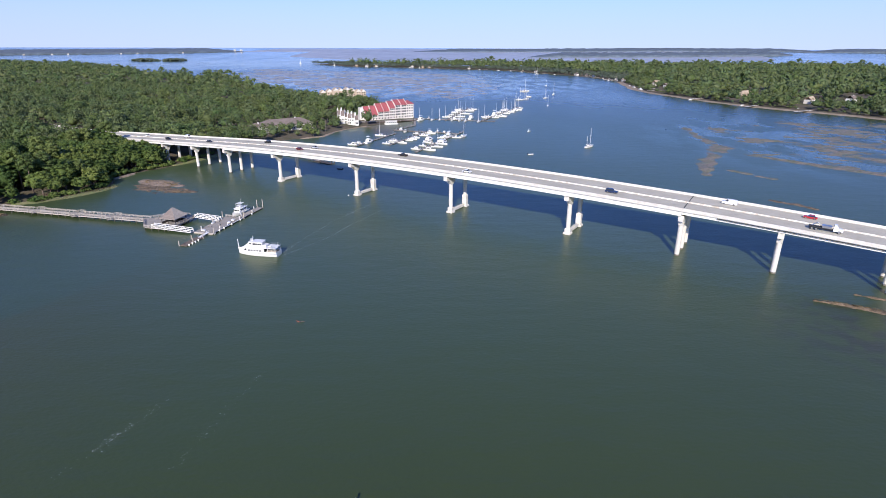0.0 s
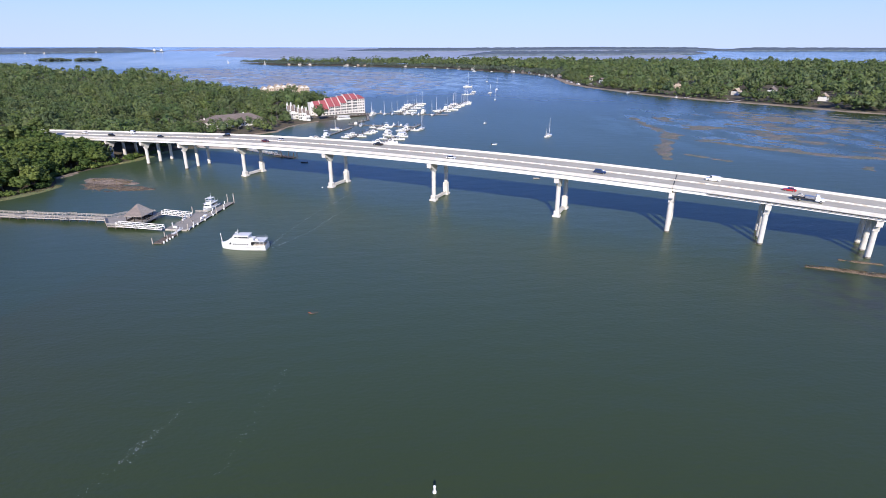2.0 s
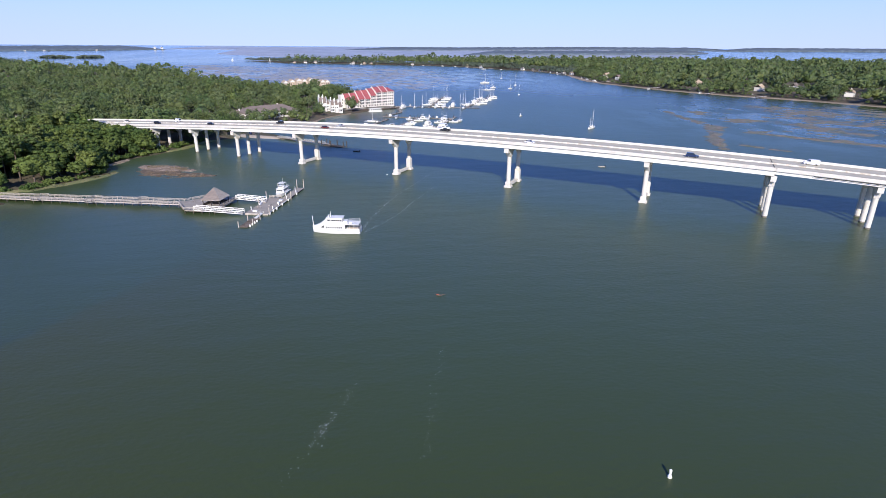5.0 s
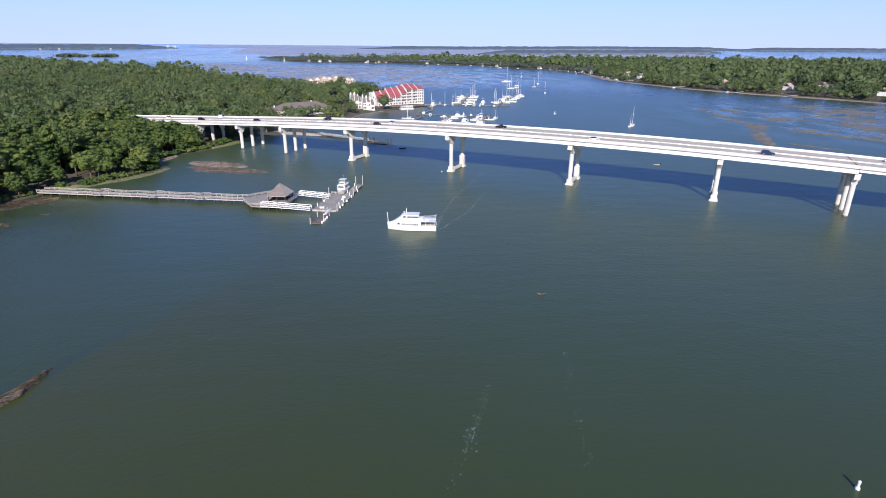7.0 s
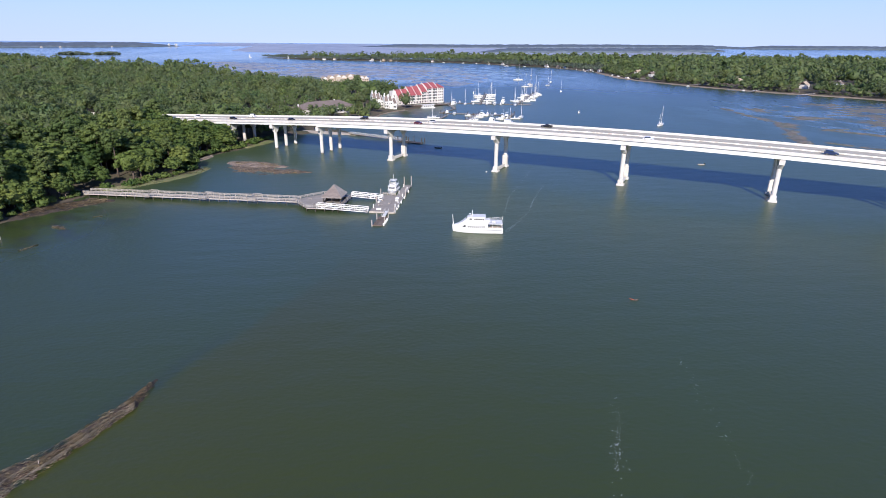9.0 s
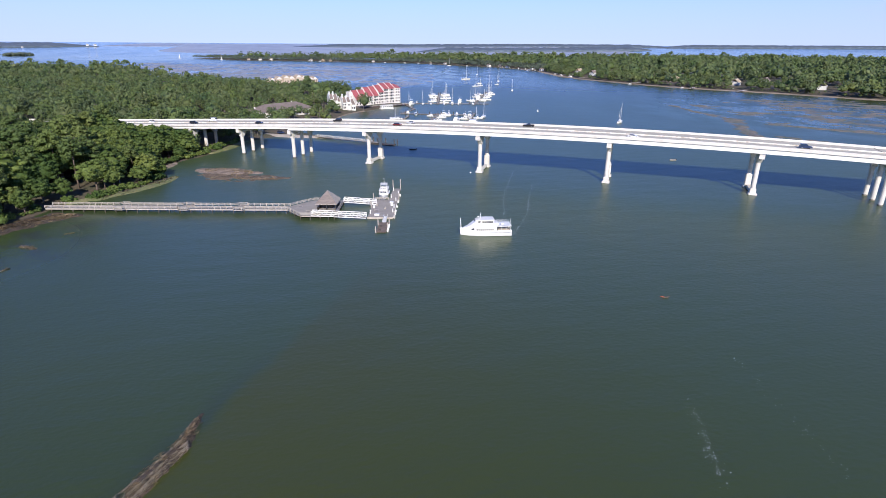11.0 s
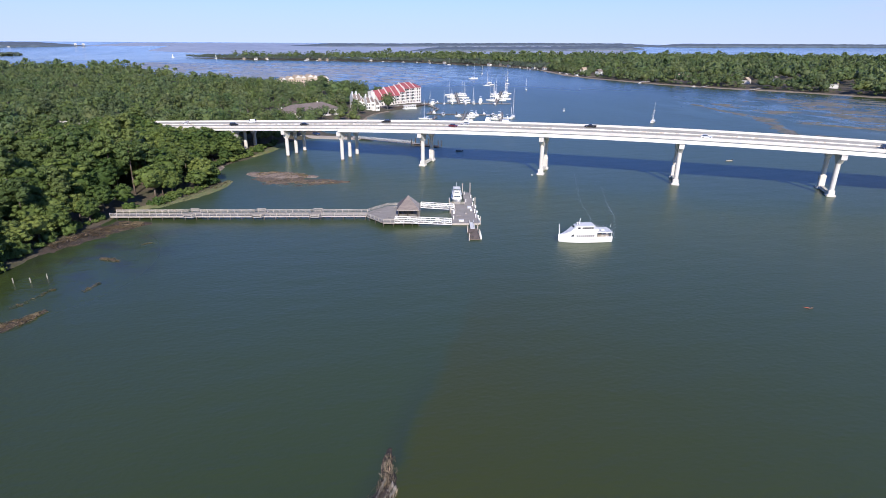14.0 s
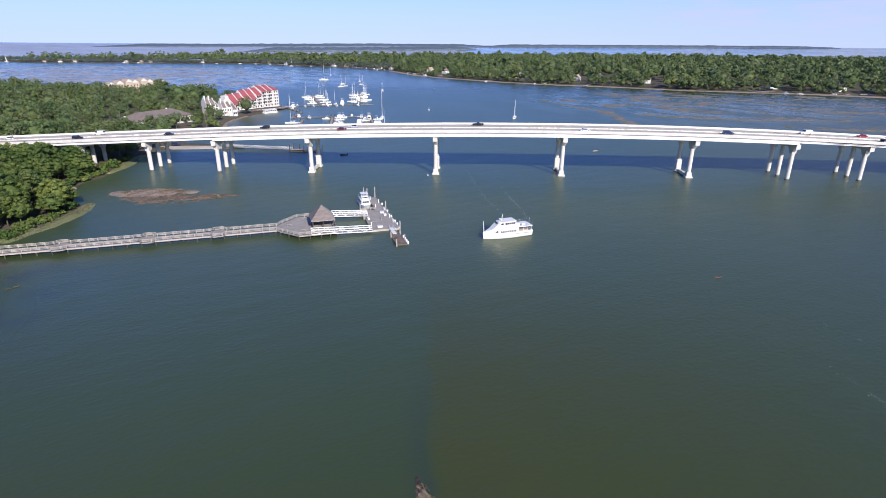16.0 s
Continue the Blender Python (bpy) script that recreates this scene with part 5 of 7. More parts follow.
def cabin_shape(x0, x1, half, z0, z1, rake_front=0.6, rake_back=0.15, inset=0.12, nose=0.75):
    low = [(x0, -half), (x1 - 0.35, -half), (x1, -half * nose), (x1, half * nose), (x1 - 0.35, half), (x0, half)]
    high = [(x0 + rake_back, -half + inset), (x1 - 0.35 - rake_front, -half + inset), (x1 - rake_front, -half * nose + inset), (x1 - rake_front, half * nose - inset), (x1 - 0.35 - rake_front, half - inset), (x0 + rake_back, half - inset)]
    mid = [((a + c) / 2 * 0.2 + c * 0.8, (b + d) / 2 * 0.2 + d * 0.8) for (a, b), (c, d) in zip(low, high)]
    return Shape().loft([[(x, y, z0) for x, y in low], [(x, y, z0 + (z1 - z0) * 0.9) for x, y in mid], [(x * 0.995 + 0.005 * x0, y * 0.94, z1) for x, y in high]])


def pane(parent, x0, x1, y, z0, z1, side, slant=0.0):
    part("window", Shape().bevel_box(x0, x1, min(y, y + side * 0.035), max(y, y + side * 0.035), z0, z1, 0.012), M["glass"], parent, "dark window")


def build_ferry():
    """Waterline length 17 m, stern at the origin, stem along +x."""
    stern, stem = Vector((-68.0, 199.6)), Vector((-84.9, 202.0))
    way = stem - stern
    t = thing("tour_ferry", "white two-deck tour ferry under way on the creek", "ferry", pose(stern.x, stern.y, 0, 0, 0, math.degrees(math.atan2(way.y, way.x))))
    part("hull", hull_shape(17.0, 5.3, 1.5, 0.75, 0.9, 0.6, 18), M["hull"], t, "white hull with a raised bow")
    for side in (-1, 1):
        part("rub_rail", Shape().loft([[(0.05, side * 2.42, 1.28), (0.05, side * 2.50, 1.34), (0.05, side * 2.42, 1.40)], [(7.8, side * 2.64, 1.42), (7.8, side * 2.71, 1.48), (7.8, side * 2.64, 1.54)]]), M["steel"], t)
        part("bulwark", Shape().loft([[(5.2, side * 2.50, 1.45), (5.2, side * 2.58, 1.45), (5.2, side * 2.58, 2.15), (5.2, side * 2.50, 2.15)], [(0.1, side * 2.34, 1.45), (0.1, side * 2.42, 1.45), (0.1, side * 2.42, 2.15), (0.1, side * 2.34, 2.15)]]), M["hull"], t)
    line_at = lambda z, line: [(a, -p, z) for a, p in line] + [(a, p, z) for a, p in reversed(line)]
    cabin = part("main_cabin", Shape().loft([line_at(1.5, ((5.2, 2.40), (11.6, 2.40), (13.4, 1.95), (15.4, 0.7))), line_at(2.6, ((5.2, 2.39), (11.5, 2.39), (13.3, 1.92), (15.0, 0.7))), line_at(3.5, ((5.2, 2.36), (11.4, 2.36), (13.1, 1.88), (14.3, 0.9)))]), M["hull"], t, "white main cabin with a row of windows")
    for k in range(9):
        for side in (-1, 1):
            pane(cabin, 6.2 + k * 0.66, 6.58 + k * 0.66, side * 2.375, 2.12, 2.82, side)
    for side in (-1, 1):
        part("bow_opening", Shape().add([(12.6, side * 2.13, 2.3), (13.7, side * 1.86, 2.3), (12.7, side * 2.08, 3.2), (12.6, side * 2.19, 2.3), (13.7, side * 1.92, 2.3), (12.7, side * 2.13, 3.2)],
             [(0, 1, 2), (5, 4, 3), (0, 3, 4, 1), (1, 4, 5, 2), (2, 5, 3, 0)]), M["glass"], cabin)
    part("foredeck", Shape().loft([[(16.3, -0.35, 2.2), (16.3, 0.35, 2.2), (16.3, 0.35, 2.55), (16.3, -0.35, 2.55)], [(14.2, -1.2, 2.2), (14.2, 1.2, 2.2), (14.2, 1.2, 3.3), (14.2, -1.2, 3.3)], [(12.3, -1.5, 3.0), (12.3, 1.5, 3.0), (12.3, 1.5, 4.9), (12.3, -1.5, 4.9)]]), M["hull"], t, "white sloping foredeck")
    part("stern_rail", Shape().bevel_box(0.05, 0.13, -2.34, 2.34, 1.5, 2.15, 0.02), M["hull"], t)
    part("aft_deck", Shape().bevel_box(0.15, 5.25, -2.25, 2.25, 1.3, 1.55, 0.02), M["teak"], t)
    part("aft_bulkhead", Shape().bevel_box(5.12, 5.19, -2.2, 2.2, 1.56, 3.45, 0.02), M["glass"], t, "dark aft bulkhead with glazed doors")
    part("aft_bench", Shape().bevel_box(0.8, 4.4, -0.9, 0.9, 1.55, 2.0, 0.04), M["teak"], t)
    part("upper_deck", Shape().prism([(0.2, -2.45), (11.4, -2.52), (13.0, -2.0), (14.0, -1.0), (14.0, 1.0), (13.0, 2.0), (11.4, 2.52), (0.2, 2.45)], 3.502, 3.68), M["hull"], t, "white upper deck over the open stern")
    for x in (0.5, 2.0, 3.6):
        for side in (-1, 1):
            part("stanchion", Shape().tube((x, side * 2.33, 2.1), (x, side * 2.33, 3.52), 0.07, seg=6), M["white"], t)
    saloon = part("upper_saloon", cabin_shape(6.1, 10.2, 1.75, 3.68, 5.55, 0.1, 0.05, 0.08, 0.95), M["hull"], t, "white upper saloon")
    for k in range(5):
        for side in (-1, 1):
            pane(saloon, 6.35 + k * 0.74, 6.98 + k * 0.74, side * 1.71, 4.55, 5.2, side)
    pilot = part("wheelhouse", cabin_shape(10.1, 12.9, 1.6, 3.68, 5.5, 0.8, 0.0, 0.1, 0.6), M["hull"], t, "white rounded wheelhouse")
    for side in (-1, 1):
        pane(pilot, 10.5, 11.4, side * 1.53, 4.6, 5.15, side)
    for k in range(3):
        part("windscreen", Shape().bevel_box(-0.02, 0.03, -0.24, 0.24, -0.25, 0.25, 0.01), M["glass"], pilot, m=pose(12.42, -0.56 + 0.56 * k, 5.08, 0, -26, 0))
    part("house_roof", Shape().bevel_box(5.9, 10.7, -1.95, 1.95, 5.552, 5.72, 0.06), M["hull"], t, "white overhanging saloon roof")
    part("engine_casing", Shape().bevel_box(4.5, 6.05, -1.5, 1.5, 3.682, 4.5, 0.12), M["hull"], t)
    for side in (-1, 1):
        rail_line = Shape()
        for z in (4.05, 4.45):
            rail_line.tube((0.4, side * 2.38, z), (4.6, side * 2.38, z), 0.025, seg=6)
        for x in (0.4, 1.45, 2.5, 3.55, 4.6):
            rail_line.tube((x, side * 2.38, 3.68), (x, side * 2.38, 4.45), 0.025, seg=6)
        part("upper_rail", rail_line, M["steel"], t)
    part("mast", Shape().tube((10.6, 0, 5.6), (10.3, 0, 7.7), 0.18, 0.08).tube((10.45, -0.8, 6.9), (10.45, 0.8, 6.9), 0.06), M["mast"], t)
    part("radar", Shape().lathe([(0.1, 0), (0.42, 0.05), (0.42, 0.2), (0.1, 0.28)], 12), M["hull"], t, m=pose(11.2, 0, 6.2))
    part("radar_post", Shape().tube((11.2, 0, 5.45), (11.2, 0, 6.22), 0.12), M["mast"], t)
    part("life_raft", Shape().lathe([(0.05, -0.6), (0.3, -0.55), (0.3, 0.55), (0.05, 0.6)], 10), M["white"], t, m=pose(3.2, 1.2, 3.98, 0, 90, 0))
    part("bow_staff", Shape().tube((16.8, 0, 2.2), (17.1, 0, 6.0), 0.15, 0.11, 8), M["mast"], t, "tall white bow staff")
    part("stern_staff", Shape().tube((0.3, 0, 3.68), (0.1, 0, 5.7), 0.06, 0.05, 6), M["mast"], t)


def build_cruiser(name, label, length, m, group="marina boats", bridge_deck=True, canvas=False):
    t = thing(name, label, "motor boat", m, group)
    beam = length * 0.33
    part("hull", hull_shape(length, beam, length * 0.095, 0.55, 0.9), M["hull"], t, "white hull")
    d = length * 0.095
    cabin = part("cabin", cabin_shape(length * 0.22, length * 0.72, beam * 0.38, d, d + length * 0.14, length * 0.08, 0.1), M["hull"], t)
    for side in (-1, 1):
        pane(cabin, length * 0.27, length * 0.55, side * beam * 0.37, d + length * 0.06, d + length * 0.11, side)
    part("windscreen", Shape().bevel_box(-0.02, 0.03, -beam * 0.25, beam * 0.25, -length * 0.04, length * 0.03, 0.01), M["glass"], cabin, m=pose(length * 0.69, 0, d + length * 0.09, 0, -35, 0))
    part("cockpit_floor", Shape().bevel_box(length * 0.03, length * 0.21, -beam * 0.38, beam * 0.38, d * 0.9, d * 1.04, 0.01), M["teak"], t)
    if bridge_deck:
        part("fly_bridge", cabin_shape(length * 0.3, length * 0.56, beam * 0.30, d + length * 0.14, d + length * 0.20, 0.3, 0.1), M["hull"], t)
        part("hard_top", Shape().bevel_box(length * 0.27, length * 0.52, -beam * 0.32, beam * 0.32, d + length * 0.32, d + length * 0.335, 0.02), M["canvas" if canvas else "hull"], t)
        for x in (0.29, 0.5):
            for side in (-1, 1):
                part("stanchion", Shape().tube((length * x, side * beam * 0.27, d + length * 0.19), (length * x, side * beam * 0.28, d + length * 0.322), 0.04, seg=6), M["steel"], t)
    part("antenna", Shape().tube((length * 0.42, beam * 0.2, d + length * 0.16), (length * 0.38, beam * 0.22, d + length * 0.55), 0.035, 0.02, 5), M["mast"], t)
    part("bow_rail", Shape().tube((length * 0.97, 0, d * 1.55 + 0.6), (length * 0.6, beam * 0.42, d * 1.2 + 0.6), 0.03, seg=5).tube((length * 0.97, 0, d * 1.55 + 0.6), (length * 0.6, -beam * 0.42, d * 1.2 + 0.6), 0.03, seg=5)
         .tube((length * 0.6, beam * 0.42, d), (length * 0.6, beam * 0.42, d * 1.2 + 0.6), 0.03, seg=5).tube((length * 0.6, -beam * 0.42, d), (length * 0.6, -beam * 0.42, d * 1.2 + 0.6), 0.03, seg=5), M["steel"], t)
    return t


def build_sailboat(label, length, mast, m, group="moored sailboats", ketch=False, cover=True):
    t = thing("sailboat", label, "sailboat", m, group)
    beam = length * 0.29
    part("hull", hull_shape(length, beam, length * 0.085, 0.45, 0.62), M["hull"], t, "white hull")
    d = length * 0.085
    cabin = part("cabin", cabin_shape(length * 0.3, length * 0.66, beam * 0.30, d * 0.98, d + length * 0.055, 0.5, 0.1), M["hull"], t)
    for side in (-1, 1):
        pane(cabin, length * 0.36, length * 0.55, side * beam * 0.285, d + length * 0.018, d + length * 0.04, side)
    part("cockpit", Shape().bevel_box(length * 0.06, length * 0.28, -beam * 0.22, beam * 0.22, d * 0.98, d * 1.12, 0.02), M["teak"], t)
    for k, (x, h) in enumerate(((0.57, mast),) + (((0.16, mast * 0.62),) if ketch else ())):
        part("mast", Shape().tube((length * x, 0, d), (length * x - 0.1, 0, h), 0.14, 0.09, 8), M["mast"], t)
        part("boom", Shape().tube((length * x, 0, d + 1.5), (length * x - length * 0.34 * (1 - 0.45 * k), 0, d + 1.4), 0.08, seg=6), M["mast"], t)
        if cover:
            part("sail_cover", Shape().tube((length * x - 0.2, 0, d + 1.66), (length * x - length * 0.32 * (1 - 0.45 * k), 0, d + 1.55), 0.2, 0.12, 7), M["canvas" if k == 0 and length < 11 else "white"], t)
        part("spreader", Shape().tube((length * x, -beam * 0.3, h * 0.6), (length * x, beam * 0.3, h * 0.6), 0.04, seg=5), M["mast"], t)
        stays = Shape().tube((length * x - 0.1, 0, h * 0.97), (length * (0.98 if k == 0 else x - 0.02), 0, d * 1.3), 0.022, seg=4)
        for side in (-1, 1):
            stays.tube((length * x - 0.1, 0, h * 0.95), (length * x, side * beam * 0.46, d), 0.02, seg=4)
        part("rigging", stays, M["steel"], t)
    return t


def build_skiff(label, length, m, group="small boats", console=True, mat="hull"):
    t = thing("skiff", label, "small boat", m, group)
    beam = length * 0.36
    part("hull", hull_shape(length, beam, length * 0.11, 0.4, 0.9, 0.3), M[mat], t)
    part("floor", Shape().bevel_box(length * 0.05, length * 0.72, -beam * 0.34, beam * 0.34, length * 0.09, length * 0.112, 0.01), M["teak"], t)
    if console:
        part("console", Shape().bevel_box(length * 0.42, length * 0.55, -beam * 0.16, beam * 0.16, length * 0.11, length * 0.30, 0.03), M["hull"], t)
        part("tee_top", Shape().bevel_box(length * 0.32, length * 0.58, -beam * 0.26, beam * 0.26, length * 0.42, length * 0.435, 0.01), M["white"], t)
        part("tee_top_frame", Shape().tube((length * 0.45, -beam * 0.2, length * 0.11), (length * 0.45, -beam * 0.2, length * 0.422), 0.03, seg=5).tube((length * 0.45, beam * 0.2, length * 0.11), (length * 0.45, beam * 0.2, length * 0.422), 0.03, seg=5), M["steel"], t)
    part("outboard", Shape().bevel_box(-0.45, 0.02, -0.22, 0.22, 0.1, length * 0.11 + 0.45, 0.06), M["rubber"], t)
    return t


build_ferry()


def build_launch(m):
    """A stout trawler-like launch, bow along +x."""
    t = thing("launch", "stout white cabin launch moored at the floating dock", "motor boat", m, "landing boats")
    part("hull", hull_shape(12.0, 4.4, 1.2, 0.6, 0.92), M["hull"], t, "white hull")
    cabin = part("cabin", cabin_shape(2.2, 8.6, 1.75, 1.2, 3.1, 0.35, 0.1), M["hull"], t, "white deckhouse")
    for side in (-1, 1):
        for k in range(4):
            pane(cabin, 2.8 + 1.2 * k, 3.6 + 1.2 * k, side * 1.70, 2.1, 2.75, side)
    for k in range(3):
        part("windscreen", Shape().bevel_box(-0.02, 0.03, -0.36, 0.36, -0.3, 0.3, 0.01), M["glass"], cabin, m=pose(8.42, -0.84 + 0.84 * k, 2.5, 0, -11, 0))
    part("boat_deck", Shape().bevel_box(1.6, 8.5, -1.9, 1.9, 3.102, 3.24, 0.04), M["hull"], t)
    upper = part("fly_bridge", cabin_shape(4.2, 7.4, 1.3, 3.24, 4.3, 0.3, 0.1), M["hull"], t, "white flying bridge")
    part("bridge_glass", Shape().bevel_box(-0.02, 0.03, -0.95, 0.95, -0.2, 0.2, 0.01), M["glass"], upper, m=pose(7.25, 0, 3.95, 0, -14, 0))
    part("awning", Shape().bevel_box(3.2, 6.9, -1.45, 1.45, 5.2, 5.28, 0.02), M["white"], t)
    for x in (3.4, 6.7):
        for side in (-1, 1):
            part("stanchion", Shape().tube((x, side * 1.25, 3.24), (x, side * 1.3, 5.2), 0.05, seg=6), M["mast"], t)
    for side in (-1, 1):
        part("bow_rail", Shape().tube((11.6, 0.1 * side, 2.55), (8.2, side * 1.85, 2.2), 0.035, seg=5).tube((8.2, side * 1.85, 1.4), (8.2, side * 1.85, 2.2), 0.035, seg=5), M["mast"], t)
        part("deck_rail", Shape().tube((1.7, side * 1.8, 4.0), (4.2, side * 1.8, 4.0), 0.035, seg=5).tube((1.7, side * 1.8, 3.24), (1.7, side * 1.8, 4.0), 0.035, seg=5), M["mast"], t)
    part("cockpit_floor", Shape().bevel_box(0.4, 2.1, -1.7, 1.7, 1.1, 1.26, 0.02), M["teak"], t)
    part("mast", Shape().tube((4.4, 0, 3.24), (4.2, 0, 7.4), 0.08, 0.05, 6), M["mast"], t)


# the launch at the finger of the floating dock
build_launch(DOCK @ pose(-1.0, 37.2, 0, 0, 0, 270))
# moored out in the creek
build_sailboat("white two-masted sailboat at anchor", 12.5, 15.5, pose(108.5, 449.0, 0, 0, 0, 48), ketch=True)
for x, y, length, mast, turn in ((121, 1038, 17, 27, 5), (190, 1186, 10, 17, 60), (169, 968, 13, 21, 70), (130, 780, 10, 15, 75), (108, 880, 10, 15, 20), (142, 900, 9, 14, 30), (238, 1690, 14, 22, 20), (96, 868, 11, 19, 10)):
    build_sailboat("white sailboat on a mooring in the creek", length, mast, pose(x, y, 0, 0, 0, turn))
build_cruiser("motor_boat", "white motor boat on a mooring", 9.0, pose(118, 921, 0, 0, 0, 15), "moored boats", False)
build_skiff("small white runabout under way", 6.0, pose(74.8, 541, 0, 0, 0, 240))
build_skiff("small white open boat adrift in the creek", 4.5, pose(57.5, 418, 0, 0, 0, 10), console=False)
build_skiff("low dark rowing boat under the bridge", 4.0, pose(-74, 360, 0, 0, 0, 170), console=False, mat="dark_timber")
build_skiff("low tan fishing skiff behind the bridge", 3.5, pose(63.6, 303, 0, 0, 0, 175), console=False, mat="teak")

# ---- the marina ----
FINGERS = [((-80, 449), (-54, 521), 2.2), ((-53, 455), (-24, 533), 2.2), ((-29, 423), (10, 535), 2.2), ((-58, 540), (4, 520), 2.4), ((-42, 632), (46, 611), 2.4), ((-8, 618), (20, 744), 2.2), ((28, 606), (88, 762), 2.4), ((-44, 632), (-40, 575), 2.4), ((-58, 540), (-40, 575), 2.2)]
DOCK_PILE = Shape().lathe([(0.16, -2.5), (0.15, 2.6), (0.02, 2.85)], 7).mesh("support_pile", M["dark_timber"])


def build_finger(a, b, w, z=0.0):
    a, b = Vector(a), Vector(b)
    length, ang = (b - a).length, math.degrees(math.atan2(b.y - a.y, b.x - a.x))
    t = thing("marina_dock", "grey floating marina dock with dark piles", "dock", pose(a.x, a.y, z, 0, 0, ang), "marina docks")
    part("deck", Shape().bevel_box(0, length, -w / 2, w / 2, 0.35, 0.55, 0.03), M["pale_timber" if z else "decking"], t)
    part("float", Shape().box(0.1, length - 0.1, -w / 2 + 0.15, w / 2 - 0.15, -0.3, 0.348), M["dark_timber"], t)
    k = 4.0
    while k < length:
        for side in (-1, 1):
            part("support_pile", DOCK_PILE, None, t, m=pose(k, side * (w / 2 + 0.2), 0))
        k += 11.0
    return t


for a, b, w in FINGERS:
    build_finger(a, b, w)


def berth_boats():
    rng = np.random.RandomState(5)
    named = [("sport", -24, 472, 14, 62), ("cruiser", -74, 462, 13, 70), ("cruiser", -39, 612, 13, 60), ("cruiser", 46, 655, 16, 68), ("sport", 18, 628, 14, 70), ("cat", -12, 462, 15, 68), ("cruiser", -2, 505, 13, 250)]
    for kind, x, y, length, turn in named:
        if kind == "cat":
            build_cruiser("catamaran", "broad white sailing catamaran berthed in the marina", length, pose(x, y, 0, 0, 0, turn) @ Matrix.Diagonal((1, 1.5, 0.85, 1)), "marina boats", False)
        else:
            build_cruiser("motor_yacht", "white motor yacht with a flying bridge in its berth", length, pose(x, y, 0, 0, 0, turn), "marina boats", True)
    for a, b, w in FINGERS[:3] + FINGERS[3:7]:
        a, b = Vector(a), Vector(b)
        way = (b - a).normalized()
        side_way = Vector((-way.y, way.x))
        k, length = 6.0, (b - a).length
        while k < length - 4:
            for side in (-1, 1):
                if rng.rand() < (0.66 if a.y < 500 else 0.52):
                    continue
                p = a + way * k + side_way * side * (w / 2 + 0.6)
                turn = math.degrees(math.atan2(side_way.y * side, side_way.x * side)) + 6 * rng.normal()
                kind, size = rng.rand(), 6.5 + 4 * rng.rand()
                m = pose(p.x, p.y, 0, 0, 0, turn)
                sails = 0.12 if a.y < 580 else 0.5
                if kind < sails:
                    build_sailboat("white sailboat berthed stern-to at a marina dock", size + 2.0, (size + 2.0) * 1.45, m, "berthed sailboats")
                elif kind < sails + 0.2:
                    build_skiff("small white open motor boat at a marina dock", 6.0 + rng.rand() * 2, m, "berthed small boats")
                else:
                    build_cruiser("motor_boat", "white cabin cruiser berthed at a marina dock", size, m, "marina boats", rng.rand() < 0.5, rng.rand() < 0.3)
            k += 7.5


berth_boats()
# two tall masts at the outer end
build_sailboat("large white two-masted sailboat at the outer dock", 17, 24, pose(77, 716, 0, 0, 0, 72), "berthed sailboats", ketch=True)
build_sailboat("white sailboat with a tall mast by the bridge", 13, 24, pose(6, 497, 0, 0, 0, 60), "berthed sailboats")
build_sailboat("white sailboat at the outer dock", 13, 19, pose(66, 718, 0, 0, 0, 72), "berthed sailboats")


def gable_roof(x0, x1, y0, y1, z, rise, over=0.4):
    """A ridge along x."""
    ym = (y0 + y1) / 2
    return Shape().loft([[(x, y0 - over, z), (x, ym, z + rise), (x, y1 + over, z), (x, y1 + over, z + 0.22), (x, ym, z + rise + 0.25), (x, y0 - over, z + 0.22)] for x in (x0 - over, x1 + over)])


def hip_roof(x0, x1, y0, y1, z, rise, over=0.6):
    run = min(x1 - x0, y1 - y0) / 2 + over
    x0, x1, y0, y1 = x0 - over, x1 + over, y0 - over, y1 + over
    ym = (y0 + y1) / 2
    return Shape().loft([[(x0, y0, z), (x1, y0, z), (x1, y1, z), (x0, y1, z)], [(x0, y0, z + 0.2), (x1, y0, z + 0.2), (x1, y1, z + 0.2), (x0, y1, z + 0.2)],
                         [(x0 + run, ym - 0.1, z + rise), (x1 - run, ym - 0.1, z + rise), (x1 - run, ym + 0.1, z + rise), (x0 + run, ym + 0.1, z + rise)]])


def front_windows(parent, xs, zs, y, w=1.3, h=1.5):
    for z in zs:
        for x in xs:
            part("window", Shape().bevel_box(x - w / 2, x + w / 2, y - 0.05, y + 0.02, z, z + h, 0.015), M["glass"], parent)


